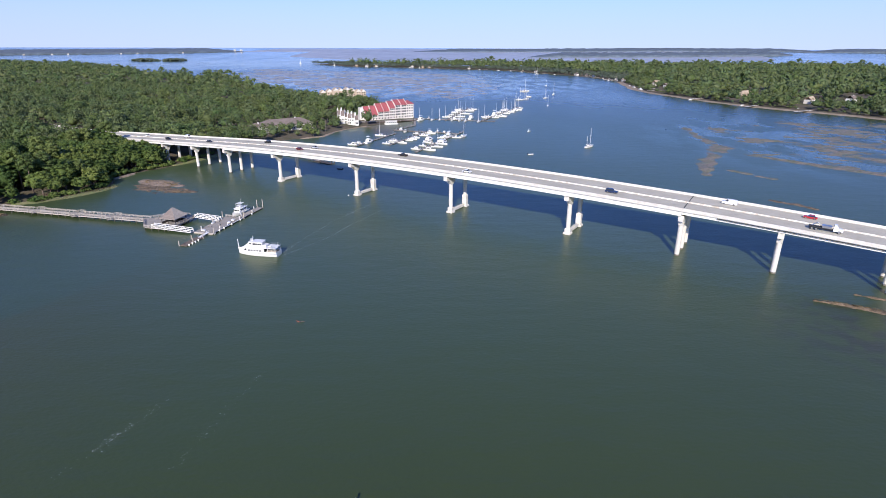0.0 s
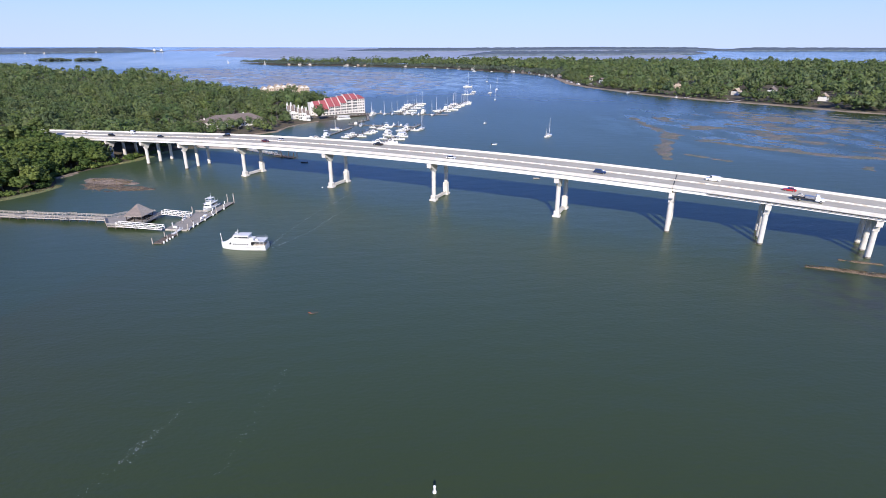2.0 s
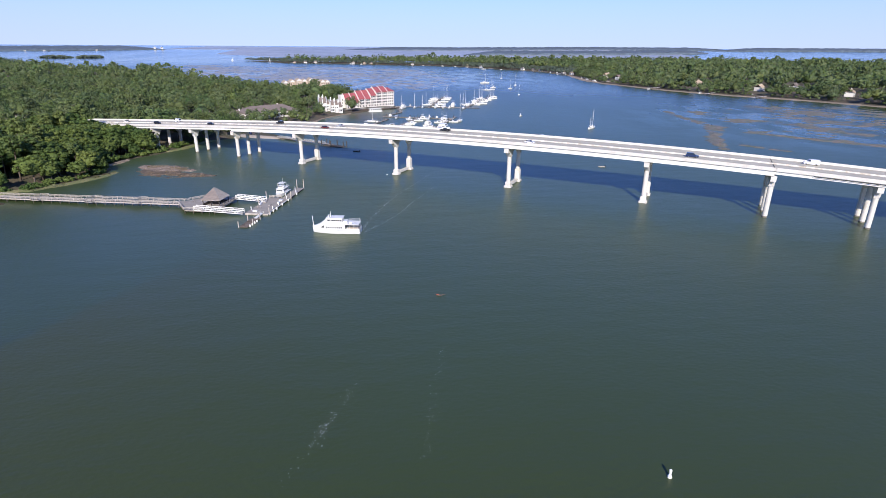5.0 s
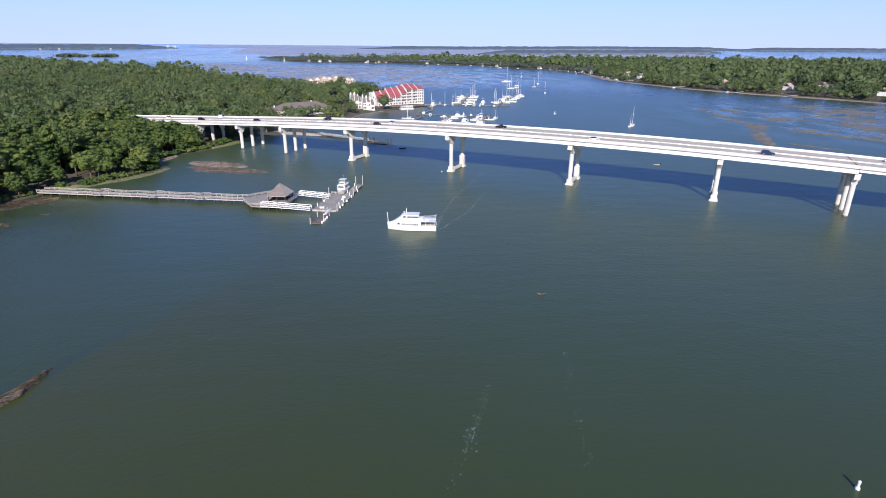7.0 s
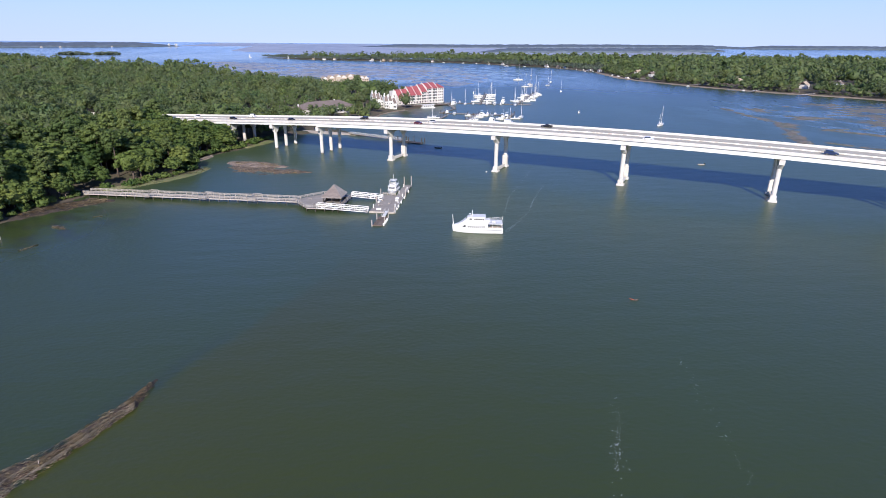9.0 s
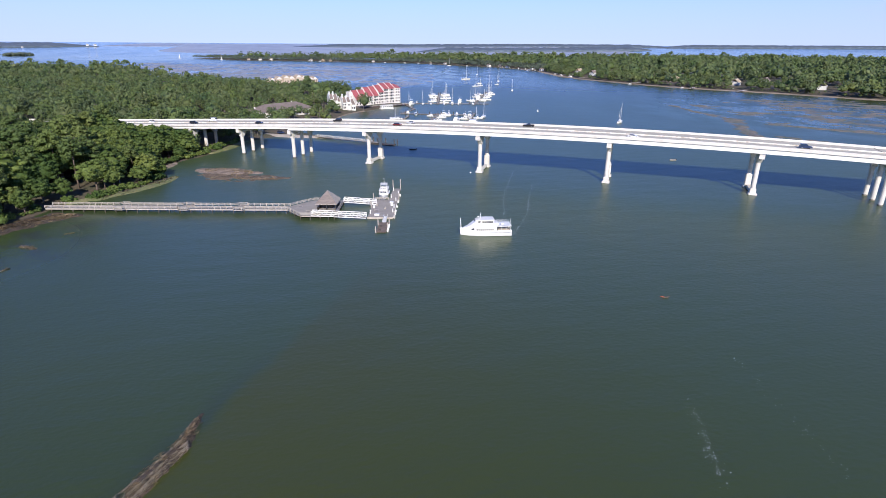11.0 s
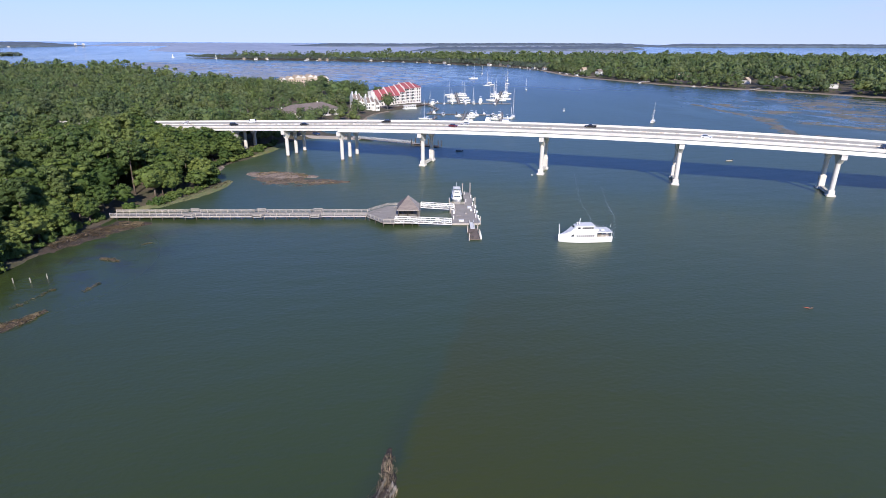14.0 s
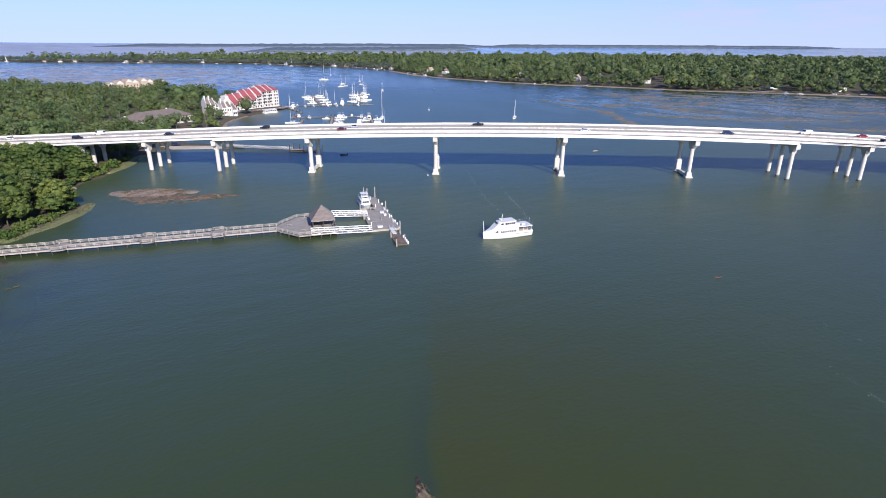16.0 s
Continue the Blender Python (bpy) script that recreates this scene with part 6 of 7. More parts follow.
def build_apartments():
    """A stepped row of bays, each with its own red pitched roof between white fin walls, rising towards the east end."""
    t = thing("apartment_building", "white waterfront apartment building with stepped red roofs", "apartment building", pose(-95, 600, 1.4, 0, 0, 29))
    bays = [(0.0, 0, 2, 8.6), (7.4, 0, 2, 9.0), (14.8, 1.5, 3, 8.0), (22.2, 2.5, 3, 8.4), (29.6, 3.5, 4, 6.6), (37.0, 5.0, 5, 5.0), (44.4, 5.5, 5, 5.2)]
    for x, y, storeys, rise in bays:
        h = storeys * 2.95
        w, depth = 7.1, 15.0
        wall = part("wall", Shape().box(x, x + w, y, y + depth, -1.0, h), M["stucco"], t)
        front_windows(wall, (x + 1.6, x + 5.5), [0.8 + 2.95 * k for k in range(storeys)], y, 1.2, 1.6)
        for k in range(1, storeys):
            bal = part("balcony", Shape().bevel_box(x + 2.5, x + 4.7, y - 1.3, y - 0.002, 2.95 * k, 2.95 * k + 0.18, 0.03).bevel_box(x + 2.5, x + 4.7, y - 1.3, y - 1.2, 2.95 * k + 0.18, 2.95 * k + 1.1, 0.02), M["white"], wall)
            part("balcony_door", Shape().box(x + 2.7, x + 4.5, y - 0.06, y + 0.02, 2.95 * k + 0.2, 2.95 * k + 2.3), M["glass"], wall)
        part("roof", Shape().loft([[(x + 0.1, y - 0.5, h), (x + 0.1, y + depth * 0.62, h + rise), (x + 0.1, y + depth + 0.4, h + 0.4), (x + 0.1, y + depth + 0.4, h + 0.1), (x + 0.1, y + depth * 0.62, h + rise - 0.4), (x + 0.1, y - 0.5, h - 0.3)],
                                   [(x + w - 0.1, y - 0.5, h), (x + w - 0.1, y + depth * 0.62, h + rise), (x + w - 0.1, y + depth + 0.4, h + 0.4), (x + w - 0.1, y + depth + 0.4, h + 0.1), (x + w - 0.1, y + depth * 0.62, h + rise - 0.4), (x + w - 0.1, y - 0.5, h - 0.3)]]),
             M["red_roof"], t, "red metal roof")
        for fx in (x - 0.18, x + w - 0.02):
            part("fin_wall", Shape().loft([[(fx, y - 0.7, -1), (fx, y - 0.7, h + 0.6), (fx, y + depth * 0.62, h + rise + 0.7), (fx, y + depth + 0.5, h + 1.0), (fx, y + depth + 0.5, -1)],
                                           [(fx + 0.22, y - 0.7, -1), (fx + 0.22, y - 0.7, h + 0.6), (fx + 0.22, y + depth * 0.62, h + rise + 0.7), (fx + 0.22, y + depth + 0.5, h + 1.0), (fx + 0.22, y + depth + 0.5, -1)]]), M["stucco"], t)
    end = 51.5
    h = 5 * 2.95
    side = part("end_wall", Shape().box(end, end + 9.0, 7.0, 21.0, -1, h), M["stucco"], t)
    front_windows(side, (end + 1.6, end + 4.4, end + 7.2), [0.8 + 2.95 * k for k in range(5)], 7.0)
    for k in range(5):
        for y in (9.5, 13.5, 17.5):
            part("window", Shape().box(end + 8.98, end + 9.05, y - 0.7, y + 0.7, 0.8 + 2.95 * k, 2.4 + 2.95 * k), M["glass"], side)
    part("roof", hip_roof(end, end + 9.0, 7.0, 21.0, h, 4.2, 0.5), M["red_roof"], t, "red metal hip roof")
    tower = part("stair_tower", Shape().box(-4.2, -0.3, 5, 11, -1, 13.5), M["stucco"], t, "white stair tower")
    front_windows(tower, (-2.2,), (2, 5, 8), 5.0, 1.0, 1.2)


def build_condos():
    """Two stepped blocks of narrow units: steep grey shed roofs between white fin walls, each fin crowned by a chimney."""
    t = thing("townhouse_row", "white stepped townhouses with tall chimneys by the water", "townhouses", pose(-121.5, 566, 1.4, 0, 0, 12) @ Matrix.Diagonal((0.72, 1, 1, 1)))
    units = ((4.4, 10.5, 9.4, 4.8, 5.0), (9.6, 9.4, 8.2, 5.0, 5.8), (14.8, 10.2, 7.0, 3.6, 4.2), (18.8, 2.6, 6.6, 4.8, 5.4), (24.0, 0.8, 7.2, 4.4, 4.4), (28.8, -2.2, 5.0, 4.6, 4.8))
    for k, (x, y, h, w, rise) in enumerate(units):
        depth = 11.0 + 1.5 * (k % 3)
        wall = part("wall", Shape().box(x, x + w, y, y + depth, -1, h), M["white"], t)
        front_windows(wall, (x + w * 0.27, x + w * 0.74), [0.8 + 2.8 * j for j in range(int(h / 2.8))], y, 1.1 + 0.2 * (k % 2), 1.5)
        mid, top = y + depth * (0.45 + 0.08 * (k % 3)), h + rise
        part("roof", Shape().loft([[(fx, y - 0.3, h), (fx, mid, top - 0.8), (fx, y + depth, h + 0.5), (fx, y + depth, h + 0.2), (fx, mid, top - 1.1), (fx, y - 0.3, h - 0.3)] for fx in (x + 0.05, x + w - 0.05)]), M["grey_roof"], t, "steep weathered shingle roof")
        for fx in (x - 0.2, x + w - 0.15):
            part("fin_wall", Shape().loft([[(px, y - 0.8, -1), (px, y - 0.8, h + 0.7), (px, mid - 1.0, top), (px, mid + 1.2, top), (px, y + depth + 0.3, h + 1.0), (px, y + depth + 0.3, -1)] for px in (fx, fx + 0.35)]), M["white"], t)
        part("chimney", Shape().bevel_box(x + 0.3, x + 1.7, mid - 1.1, mid + 0.5, h, top + 1.3 + 0.5 * (k % 2), 0.08).bevel_box(x + 0.2, x + 1.8, mid - 1.2, mid + 0.6, top + 1.0, top + 1.25, 0.05), M["white"], t)
        if k % 3 != 1:
            part("balcony", Shape().bevel_box(x + 0.4, x + w - 0.4, y - 1.5, y - 0.002, 2.9, 3.1, 0.03).bevel_box(x + 0.4, x + w - 0.4, y - 1.5, y - 1.4, 3.1, 4.0, 0.02), M["white"], t)
        else:
            part("porch", Shape().bevel_box(x + 0.2, x + w - 0.2, y - 2.4, y - 0.85, -0.8, 2.7, 0.05), M["stucco"], t)


def build_house(name, label, m, w, d, h, rise, wall_mat, roof_mat, storeys=2, hip=True, group="shore houses"):
    t = thing(name, label, "house", m, group)
    wall = part("wall", Shape().box(-w / 2, w / 2, -d / 2, d / 2, -1, h), M[wall_mat], t)
    n = max(2, int(w / 3.2))
    front_windows(wall, [-w / 2 + w * (k + 0.5) / n for k in range(n)], [0.8 + 2.8 * k for k in range(storeys)], -d / 2)
    part("roof", (hip_roof if hip else gable_roof)(-w / 2, w / 2, -d / 2, d / 2, h, rise), M[roof_mat], t)
    part("door", Shape().box(-0.5, 0.5, -d / 2 - 0.06, -d / 2 + 0.02, 0.0, 2.1), M["glass"], wall)
    part("chimney", Shape().bevel_box(w * 0.2, w * 0.2 + 0.9, -0.5, 0.5, h, h + rise + 0.8, 0.05), M[wall_mat], t)
    return t


build_apartments()
build_condos()
build_house("clubhouse", "low white building with a broad weathered grey roof", pose(-162, 530, 2.6, 0, 0, 40), 52, 20, 4.6, 5.2, "stucco", "grey_roof", 1)
build_house("clubhouse_wing", "white wing with a grey roof among the trees", pose(-184, 512, 2.0, 0, 0, 35), 10, 9, 5.2, 3.0, "stucco", "grey_roof", 2)


def build_tan_row():
    """Pale gabled units stepped along the far edge of the wood."""
    t = thing("tan_apartments", "tan gabled apartment row rising above the treetops", "apartment building", pose(-184, 822, 5.0, 0, 0, 24))
    for k, (x, y, h, w) in enumerate(((-9, 6, 8.0, 8), (0, 4, 9.5, 8), (8.5, 0, 11.0, 8), (17, 3, 10.0, 8), (25.5, -1, 11.5, 8), (34, 2, 10.0, 8), (42.5, 0, 8.5, 8), (51, 3, 8.0, 7))):
        wall = part("wall", Shape().box(x, x + w, y, y + 13, -2, h), M["tan_wall"], t)
        front_windows(wall, (x + w * 0.3, x + w * 0.7), (0.8, 3.6, 6.2), y, 1.2, 1.5)
        part("gable", Shape().loft([[(x + 0.05, y - 0.02, h), (x + w / 2, y - 0.02, h + 3.2), (x + w - 0.05, y - 0.02, h)], [(x + 0.05, y + 0.3, h), (x + w / 2, y + 0.3, h + 3.2), (x + w - 0.05, y + 0.3, h)]]), M["stucco"], t)
        part("roof", Shape().loft([[(x - 0.3, y + 0.31, h - 0.2), (x + w / 2, y + 0.31, h + 3.2), (x + w + 0.3, y + 0.31, h - 0.2), (x + w + 0.3, y + 0.31, h + 0.1), (x + w / 2, y + 0.31, h + 3.55), (x - 0.3, y + 0.31, h + 0.1)],
                                   [(x - 0.3, y + 13.4, h - 0.2), (x + w / 2, y + 13.4, h + 3.2), (x + w + 0.3, y + 13.4, h - 0.2), (x + w + 0.3, y + 13.4, h + 0.1), (x + w / 2, y + 13.4, h + 3.55), (x - 0.3, y + 13.4, h + 0.1)]]), M["tan_roof"], t)


build_tan_row()


def build_quay():
    t = thing("quay_boardwalk", "timber quay boardwalk in front of the apartments", "quay", pose(-96, 592, 0, 0, 0, 24))
    part("deck", Shape().bevel_box(-6, 58, -7.5, -2.5, 1.3, 1.55, 0.03), M["brown_deck"], t)
    k = -5
    while k < 58:
        part("support_pile", DOCK_PILE, None, t, m=pose(k, -7.3, -1.2))
        part("post", POST, None, t, m=pose(k, -7.4, 1.55))
        k += 4
    part("rail", Shape().bevel_box(-6, 58, -7.45, -7.33, 2.45, 2.58, 0.02), M["white"], t)
    boat = thing("houseboat", "white flat-roofed houseboat tied to the quay", "houseboat", pose(-66, 586, 0, 0, 0, 20))
    part("hull", Shape().bevel_box(-7, 7, -2.4, 2.4, -0.3, 0.8, 0.15), M["hull"], boat)
    house = part("house", Shape().bevel_box(-5.8, 5.8, -2.0, 2.0, 0.8, 3.2, 0.05), M["white"], boat)
    front_windows(house, (-4.4, -2.2, 0, 2.2, 4.4), (1.5,), -2.0, 1.4, 1.0)
    part("roof", Shape().bevel_box(-6.6, 6.6, -2.5, 2.5, 3.202, 3.4, 0.05), M["hull"], boat)


build_quay()


def build_ramp():
    """A sandy boat ramp and fishing pier on the far side of the bridge."""
    bar("sand_spit", [(-172, 436, 7), (-150, 426, 6), (-131, 417, 3.5), (-122, 410, 1.0)], 1.0, 1.5, M["sand"], "pale sandy boat ramp beside the bridge", 0.2, 10.0)
    t = thing("fishing_pier", "long pale railed fishing pier ending in dark piles", "pier", pose(-133, 416, 0, 0, 0, math.degrees(math.atan2(-34, 41))))
    part("deck", Shape().bevel_box(0, 53, -1.2, 1.2, 0.9, 1.1, 0.03), M["decking"], t)
    for side in (-1.15, 1.15):
        part("rail", Shape().bevel_box(0, 45, side - 0.06, side + 0.06, 2.0, 2.15, 0.02).bevel_box(0, 45, side - 0.05, side + 0.05, 1.5, 1.6, 0.02), M["white"], t, "white painted rail")
        for k in range(24):
            part("post", POST, None, t, m=pose(k * 1.95, side, 1.1))
    for k in range(8):
        for side in (-1.0, 1.0):
            part("support_pile", DOCK_PILE, None, t, m=pose(3 + k * 6, side, -1.8))
    for x, y in ((45, -2.5), (45, 2.5), (54, -3.0), (54, 3.0), (50, 0), (62, 0.5), (63, 2.5)):
        part("dolphin", Shape().lathe([(0.3, -2.5), (0.28, 3.6), (0.05, 4.0)], 9), M["dark_timber"], t, "dark mooring pile", m=pose(x, y, 0))
    part("end_float", Shape().bevel_box(46, 62, -2.2, 2.6, -0.2, 0.5, 0.05), M["dark_timber"], t)


build_ramp()

# ---- the shore across the creek ----
for a, b, w in (((372.7, 891), (463, 926), 4.0), ((358, 1054), (405, 1068), 5), ((371, 1086), (392, 1108), 7), ((366, 1150), (398, 1160), 7), ((370, 1195), (396, 1204), 5), ((517, 725), (530, 705), 3),
                ((545, 698), (553, 680), 3), ((571, 686), (573, 668), 2.5), ((583, 544), (598, 515), 3), ((642, 465), (647, 446), 3.5), ((660, 440), (686, 430), 3), ((398, 770), (425, 792), 3), ((430, 712), (462, 730), 3)):
    t = build_finger(a, b, w, 1.3)
    tagged(t, "pale private dock reaching out from the wooded shore", "dock", "shore docks")
SHORE_HOUSES = [(467, 917, 25, 28, "tan_wall", "tan_roof", "large tan house with a pale roof among trees"), (504, 806, 30, 14, "stucco", "tan_roof", "white house half hidden by trees"),
                (577, 828, 35, 16, "white", "grey_roof", "white house with a grey roof among trees"), (600, 778, 30, 15, "white", "grey_roof", "white gabled house set back in the trees"),
                (566, 708, 40, 17, "white", "tan_roof", "pale house with a tan roof on the wooded shore"), (686, 479, 60, 18, "white", "grey_roof", "white house on the wooded shore"),
                (640, 545, 50, 13, "white", "grey_roof", "white house by the marsh"), (418, 1182, 15, 14, "stucco", "tan_roof", "pale house behind a private dock"), (410, 1100, 15, 13, "white", "grey_roof", "white house behind the boat docks")]
for x, y, turn, w, wall, roof, label in SHORE_HOUSES:
    build_house("house", label, pose(x, y, 2.4, 0, 0, turn), w * 0.88, 10, 5.8, 4.2, wall, roof, 2, hip=w > 20)
for x, y, length, turn in ((357, 1084, 13, 100), (380, 1465, 11, 70), (386, 1425, 12, 80), (388, 1400, 9, 100), (390, 1369, 10, 75), (362, 1142, 11, 100), (364, 1186, 10, 60), (404, 798, 7, 20), (458, 757, 7, 20), (512, 715, 8, 110), (524, 700, 8, 115),
                           (604, 500, 8, 120), (613, 485, 8, 125), (638, 455, 9, 100), (366, 884, 7, 20)):
    build_cruiser("motor_boat", "white motor boat tied up along the wooded shore", length, pose(x, y, 0, 0, 0, turn), "shore boats", False)


def build_strand():
    """Houses, docks and boats along the long wooded strand that closes the bay."""
    rng = np.random.RandomState(61)
    line = RIGHT_LAND[1:10]
    for (x0, y0), (x1, y1) in zip(line, line[1:]):
        length = math.hypot(x1 - x0, y1 - y0)
        ux, uy = (x1 - x0) / length, (y1 - y0) / length
        k = 20.0
        while k < length - 12:
            x, y = x0 + ux * k, y0 + uy * k
            turn, back = math.degrees(math.atan2(uy, ux)), 10 + 8 * rng.rand()
            if rng.rand() < 0.6:
                wall = ("white", "stucco", "tan_wall")[rng.randint(0, 3)]
                hx, hy, w = x - uy * back, y + ux * back, 7 + 5 * rng.rand()
                build_house("house", {"white": "white", "stucco": "cream", "tan_wall": "tan"}[wall] + " waterside house in front of the trees", pose(hx, hy, 1.6, 0, 0, turn), w, 7, 3.2, 2.6, wall, ("grey_roof", "tan_roof")[rng.randint(0, 2)], 1 + rng.randint(0, 2), False, "strand houses")
                STRAND_SPOTS.append((hx, hy, 7.0))
            if rng.rand() < 0.45:
                t = build_finger((x - uy * 4, y + ux * 4), (x + uy * 16, y - ux * 16), 3.0, 1.0)
                tagged(t, "pale private dock reaching out from the wooded shore", "dock", "shore docks")
            if rng.rand() < 0.4:
                build_cruiser("motor_boat", "white motor boat tied up along the wooded shore", 8 + 3 * rng.rand(), pose(x + uy * 15 + ux * 5, y - ux * 15 + uy * 5, 0, 0, 0, turn), "shore boats", False)
            k += 30 + 25 * rng.rand()


STRAND_SPOTS = []
build_strand()
for x, y, turn in ((-686, 2533, 20), (-488, 2349, 150)):
    t = build_sailboat("white sailboat out in the bay", 12, 18, pose(x, y, 0, 0, 0, turn), "bay boats")
    part("sail", Shape().loft([[(6.6, -0.04, 2.8), (2.4, -0.04, 2.8), (6.4, -0.04, 16.5)], [(6.6, 0.04, 2.8), (2.4, 0.04, 2.8), (6.4, 0.04, 16.5)]]), M["hull"], t, "white mainsail")
for x, y in ((-2430, 3220), (-2330, 3310), (-2270, 3360), (-2060, 3540), (-1990, 3600), (-1790, 3790)):
    r = math.hypot(x - MID[0], y - MID[1])
    far_x, far_y = MID[0] + (x - MID[0]) * (1 - 12 / r), MID[1] + (y - MID[1]) * (1 - 12 / r)
    build_house("house", "white waterside house far across the bay", pose(far_x, far_y, float(sheet_height(np.array(r))), 0, 0, 40), 9, 7, 2.6, 2, "white", "tan_roof", 1, False, "far bay houses")

# ---- traffic on the bridge ----
WHEEL = Shape().lathe([(0.12, -0.12), (0.33, -0.11), (0.34, 0.0), (0.33, 0.11), (0.12, 0.12)], 12).mesh("wheel", M["rubber"])
RIM = Shape().lathe([(0.02, 0.10), (0.2, 0.125), (0.02, 0.14)], 10).mesh("rim", M["steel"])


def wheels(t, axles, half, scale=1.0):
    for x in axles:
        for side in (-1, 1):
            w = part("wheel", WHEEL, None, t, m=pose(x, side * half, 0.34 * scale, -90 * side, 0, 0) @ Matrix.Diagonal((scale, scale, scale, 1)))
            part("rim", RIM, None, w)


def build_car(label, paint, m, kind="car"):
    """Front along +x, wheels on z = 0."""
    tall, length = {"car": (1.45, 4.6), "suv": (1.8, 4.9), "van": (2.2, 5.6), "pickup": (1.8, 5.6)}[kind]
    t = thing(kind if kind != "suv" else "car", label, {"pickup": "pickup truck", "suv": "car"}.get(kind, kind), m, "traffic")
    half, nose = 0.92, 0.58 * tall
    low = [[(x, -w, z0), (x, w, z0), (x, w, z1), (x, w * 0.93, z1 + 0.05), (x, -w * 0.93, z1 + 0.05), (x, -w, z1)] for x, w, z0, z1 in
           ((-length / 2, half * 0.88, 0.4, nose - 0.08), (-length / 2 + 0.3, half, 0.28, nose), (length / 2 - 1.3, half, 0.28, nose), (length / 2 - 0.25, half * 0.95, 0.28, nose * 0.84), (length / 2, half * 0.8, 0.4, nose * 0.72))]
    part("body", Shape().loft(low), PAINT[paint], t)
    back, front = {"car": (-1.75, 1.05), "suv": (-2.3, 1.0), "van": (-2.75, 1.55), "pickup": (-0.7, 1.1)}[kind]
    rake = 0.75 if kind != "van" else 0.5
    cab = lambda x0, x1, w, z: [(x0, -w, z), (x1, -w, z), (x1, w, z), (x0, w, z)]
    part("cabin_glass", Shape().loft([cab(back, front, half * 0.93, nose), cab(back + (0.5 if kind == "car" else 0.12), front - rake, half * 0.8, tall - 0.05)]), M["glass"], t)
    part("roof", Shape().loft([cab(back + (0.45 if kind == "car" else 0.1), front - rake + 0.05, half * 0.82, tall - 0.06), cab(back + (0.6 if kind == "car" else 0.2), front - rake - 0.1, half * 0.76, tall)]), PAINT[paint], t)
    if kind == "van":
        for side in (-1, 1):
            part("side_panel", Shape().loft([[(-2.76, side * 0.865, nose), (0.5, side * 0.865, nose), (0.5, side * 0.80, tall - 0.08), (-2.66, side * 0.80, tall - 0.08)], [(-2.76, side * 0.88, nose), (0.5, side * 0.88, nose), (0.5, side * 0.82, tall - 0.08), (-2.66, side * 0.82, tall - 0.08)]]), PAINT[paint], t)
    if kind == "pickup":
        part("load_bed", Shape().bevel_box(-length / 2 + 0.1, -0.8, -half * 0.85, half * 0.85, nose - 0.3, nose + 0.07, 0.03), M["rubber"], t)
    for side in (-1, 1):
        part("headlight", Shape().bevel_box(length / 2 - 0.12, length / 2 - 0.02, side * 0.6 - 0.15, side * 0.6 + 0.15, 0.62, 0.78, 0.02), M["hull"], t)
        part("tail_light", Shape().bevel_box(-length / 2 - 0.01, -length / 2 + 0.06, side * 0.7 - 0.1, side * 0.7 + 0.1, 0.7, 0.9, 0.02), PAINT["red"], t)
    wheels(t, (-length * 0.3, length * 0.31), half - 0.06)
    return t


def build_truck(label, m):
    t = thing("truck", label, "truck", m, "traffic")
    part("chassis", Shape().box(-5.0, 4.4, -0.45, 0.45, 0.6, 0.9), M["joint"], t)
    cab = part("cab", Shape().loft([[(2.2, -1.2, 0.7), (3.6, -1.2, 0.7), (3.6, 1.2, 0.7), (2.2, 1.2, 0.7)], [(2.2, -1.2, 1.9), (3.6, -1.2, 1.9), (3.6, 1.2, 1.9), (2.2, 1.2, 1.9)], [(2.3, -1.05, 2.9), (3.2, -1.05, 2.9), (3.2, 1.05, 2.9), (2.3, 1.05, 2.9)]]), PAINT["white"], t, "white cab")
    part("bonnet", Shape().bevel_box(3.602, 5.1, -0.95, 0.95, 0.7, 1.75, 0.12), PAINT["white"], t)
    part("windscreen", Shape().bevel_box(-0.02, 0.03, -0.95, 0.95, -0.35, 0.4, 0.01), M["glass"], cab, m=pose(3.44, 0, 2.38, 0, -21, 0))
    part("load_bed", Shape().bevel_box(-5.0, 2.0, -1.2, 1.2, 0.95, 1.25, 0.04), M["joint"], t, "dark roll-off frame")
    part("hoist_arm", Shape().tube((-4.2, 0, 1.3), (-2.6, 0, 2.7), 0.18).tube((-2.6, 0, 2.7), (-1.0, 0, 1.3), 0.15), M["steel"], t)
    part("load", Shape().bevel_box(-1.2, 1.8, -1.1, 1.1, 1.25, 2.1, 0.05), M["steel"], t)
    wheels(t, (-4.0, -2.7, 4.0), 1.05, 1.5)


def on_road(s, b, forward=True):
    """A place on the road; forward: towards the right-hand end of the bridge."""
    slope = (road_z(s + 0.5) - road_z(s - 0.5))
    tilt = -math.degrees(math.atan(slope))
    m = pose(BRIDGE_C[0], BRIDGE_C[1], 0, 0, 0, BRIDGE_TURN) @ pose(s, b + road_b(s), road_z(s) + 0.005)
    return m @ pose(0, 0, 0, 0, tilt, 0) if forward else m @ pose(0, 0, 0, 0, tilt, 0) @ pose(0, 0, 0, 0, 0, 180)


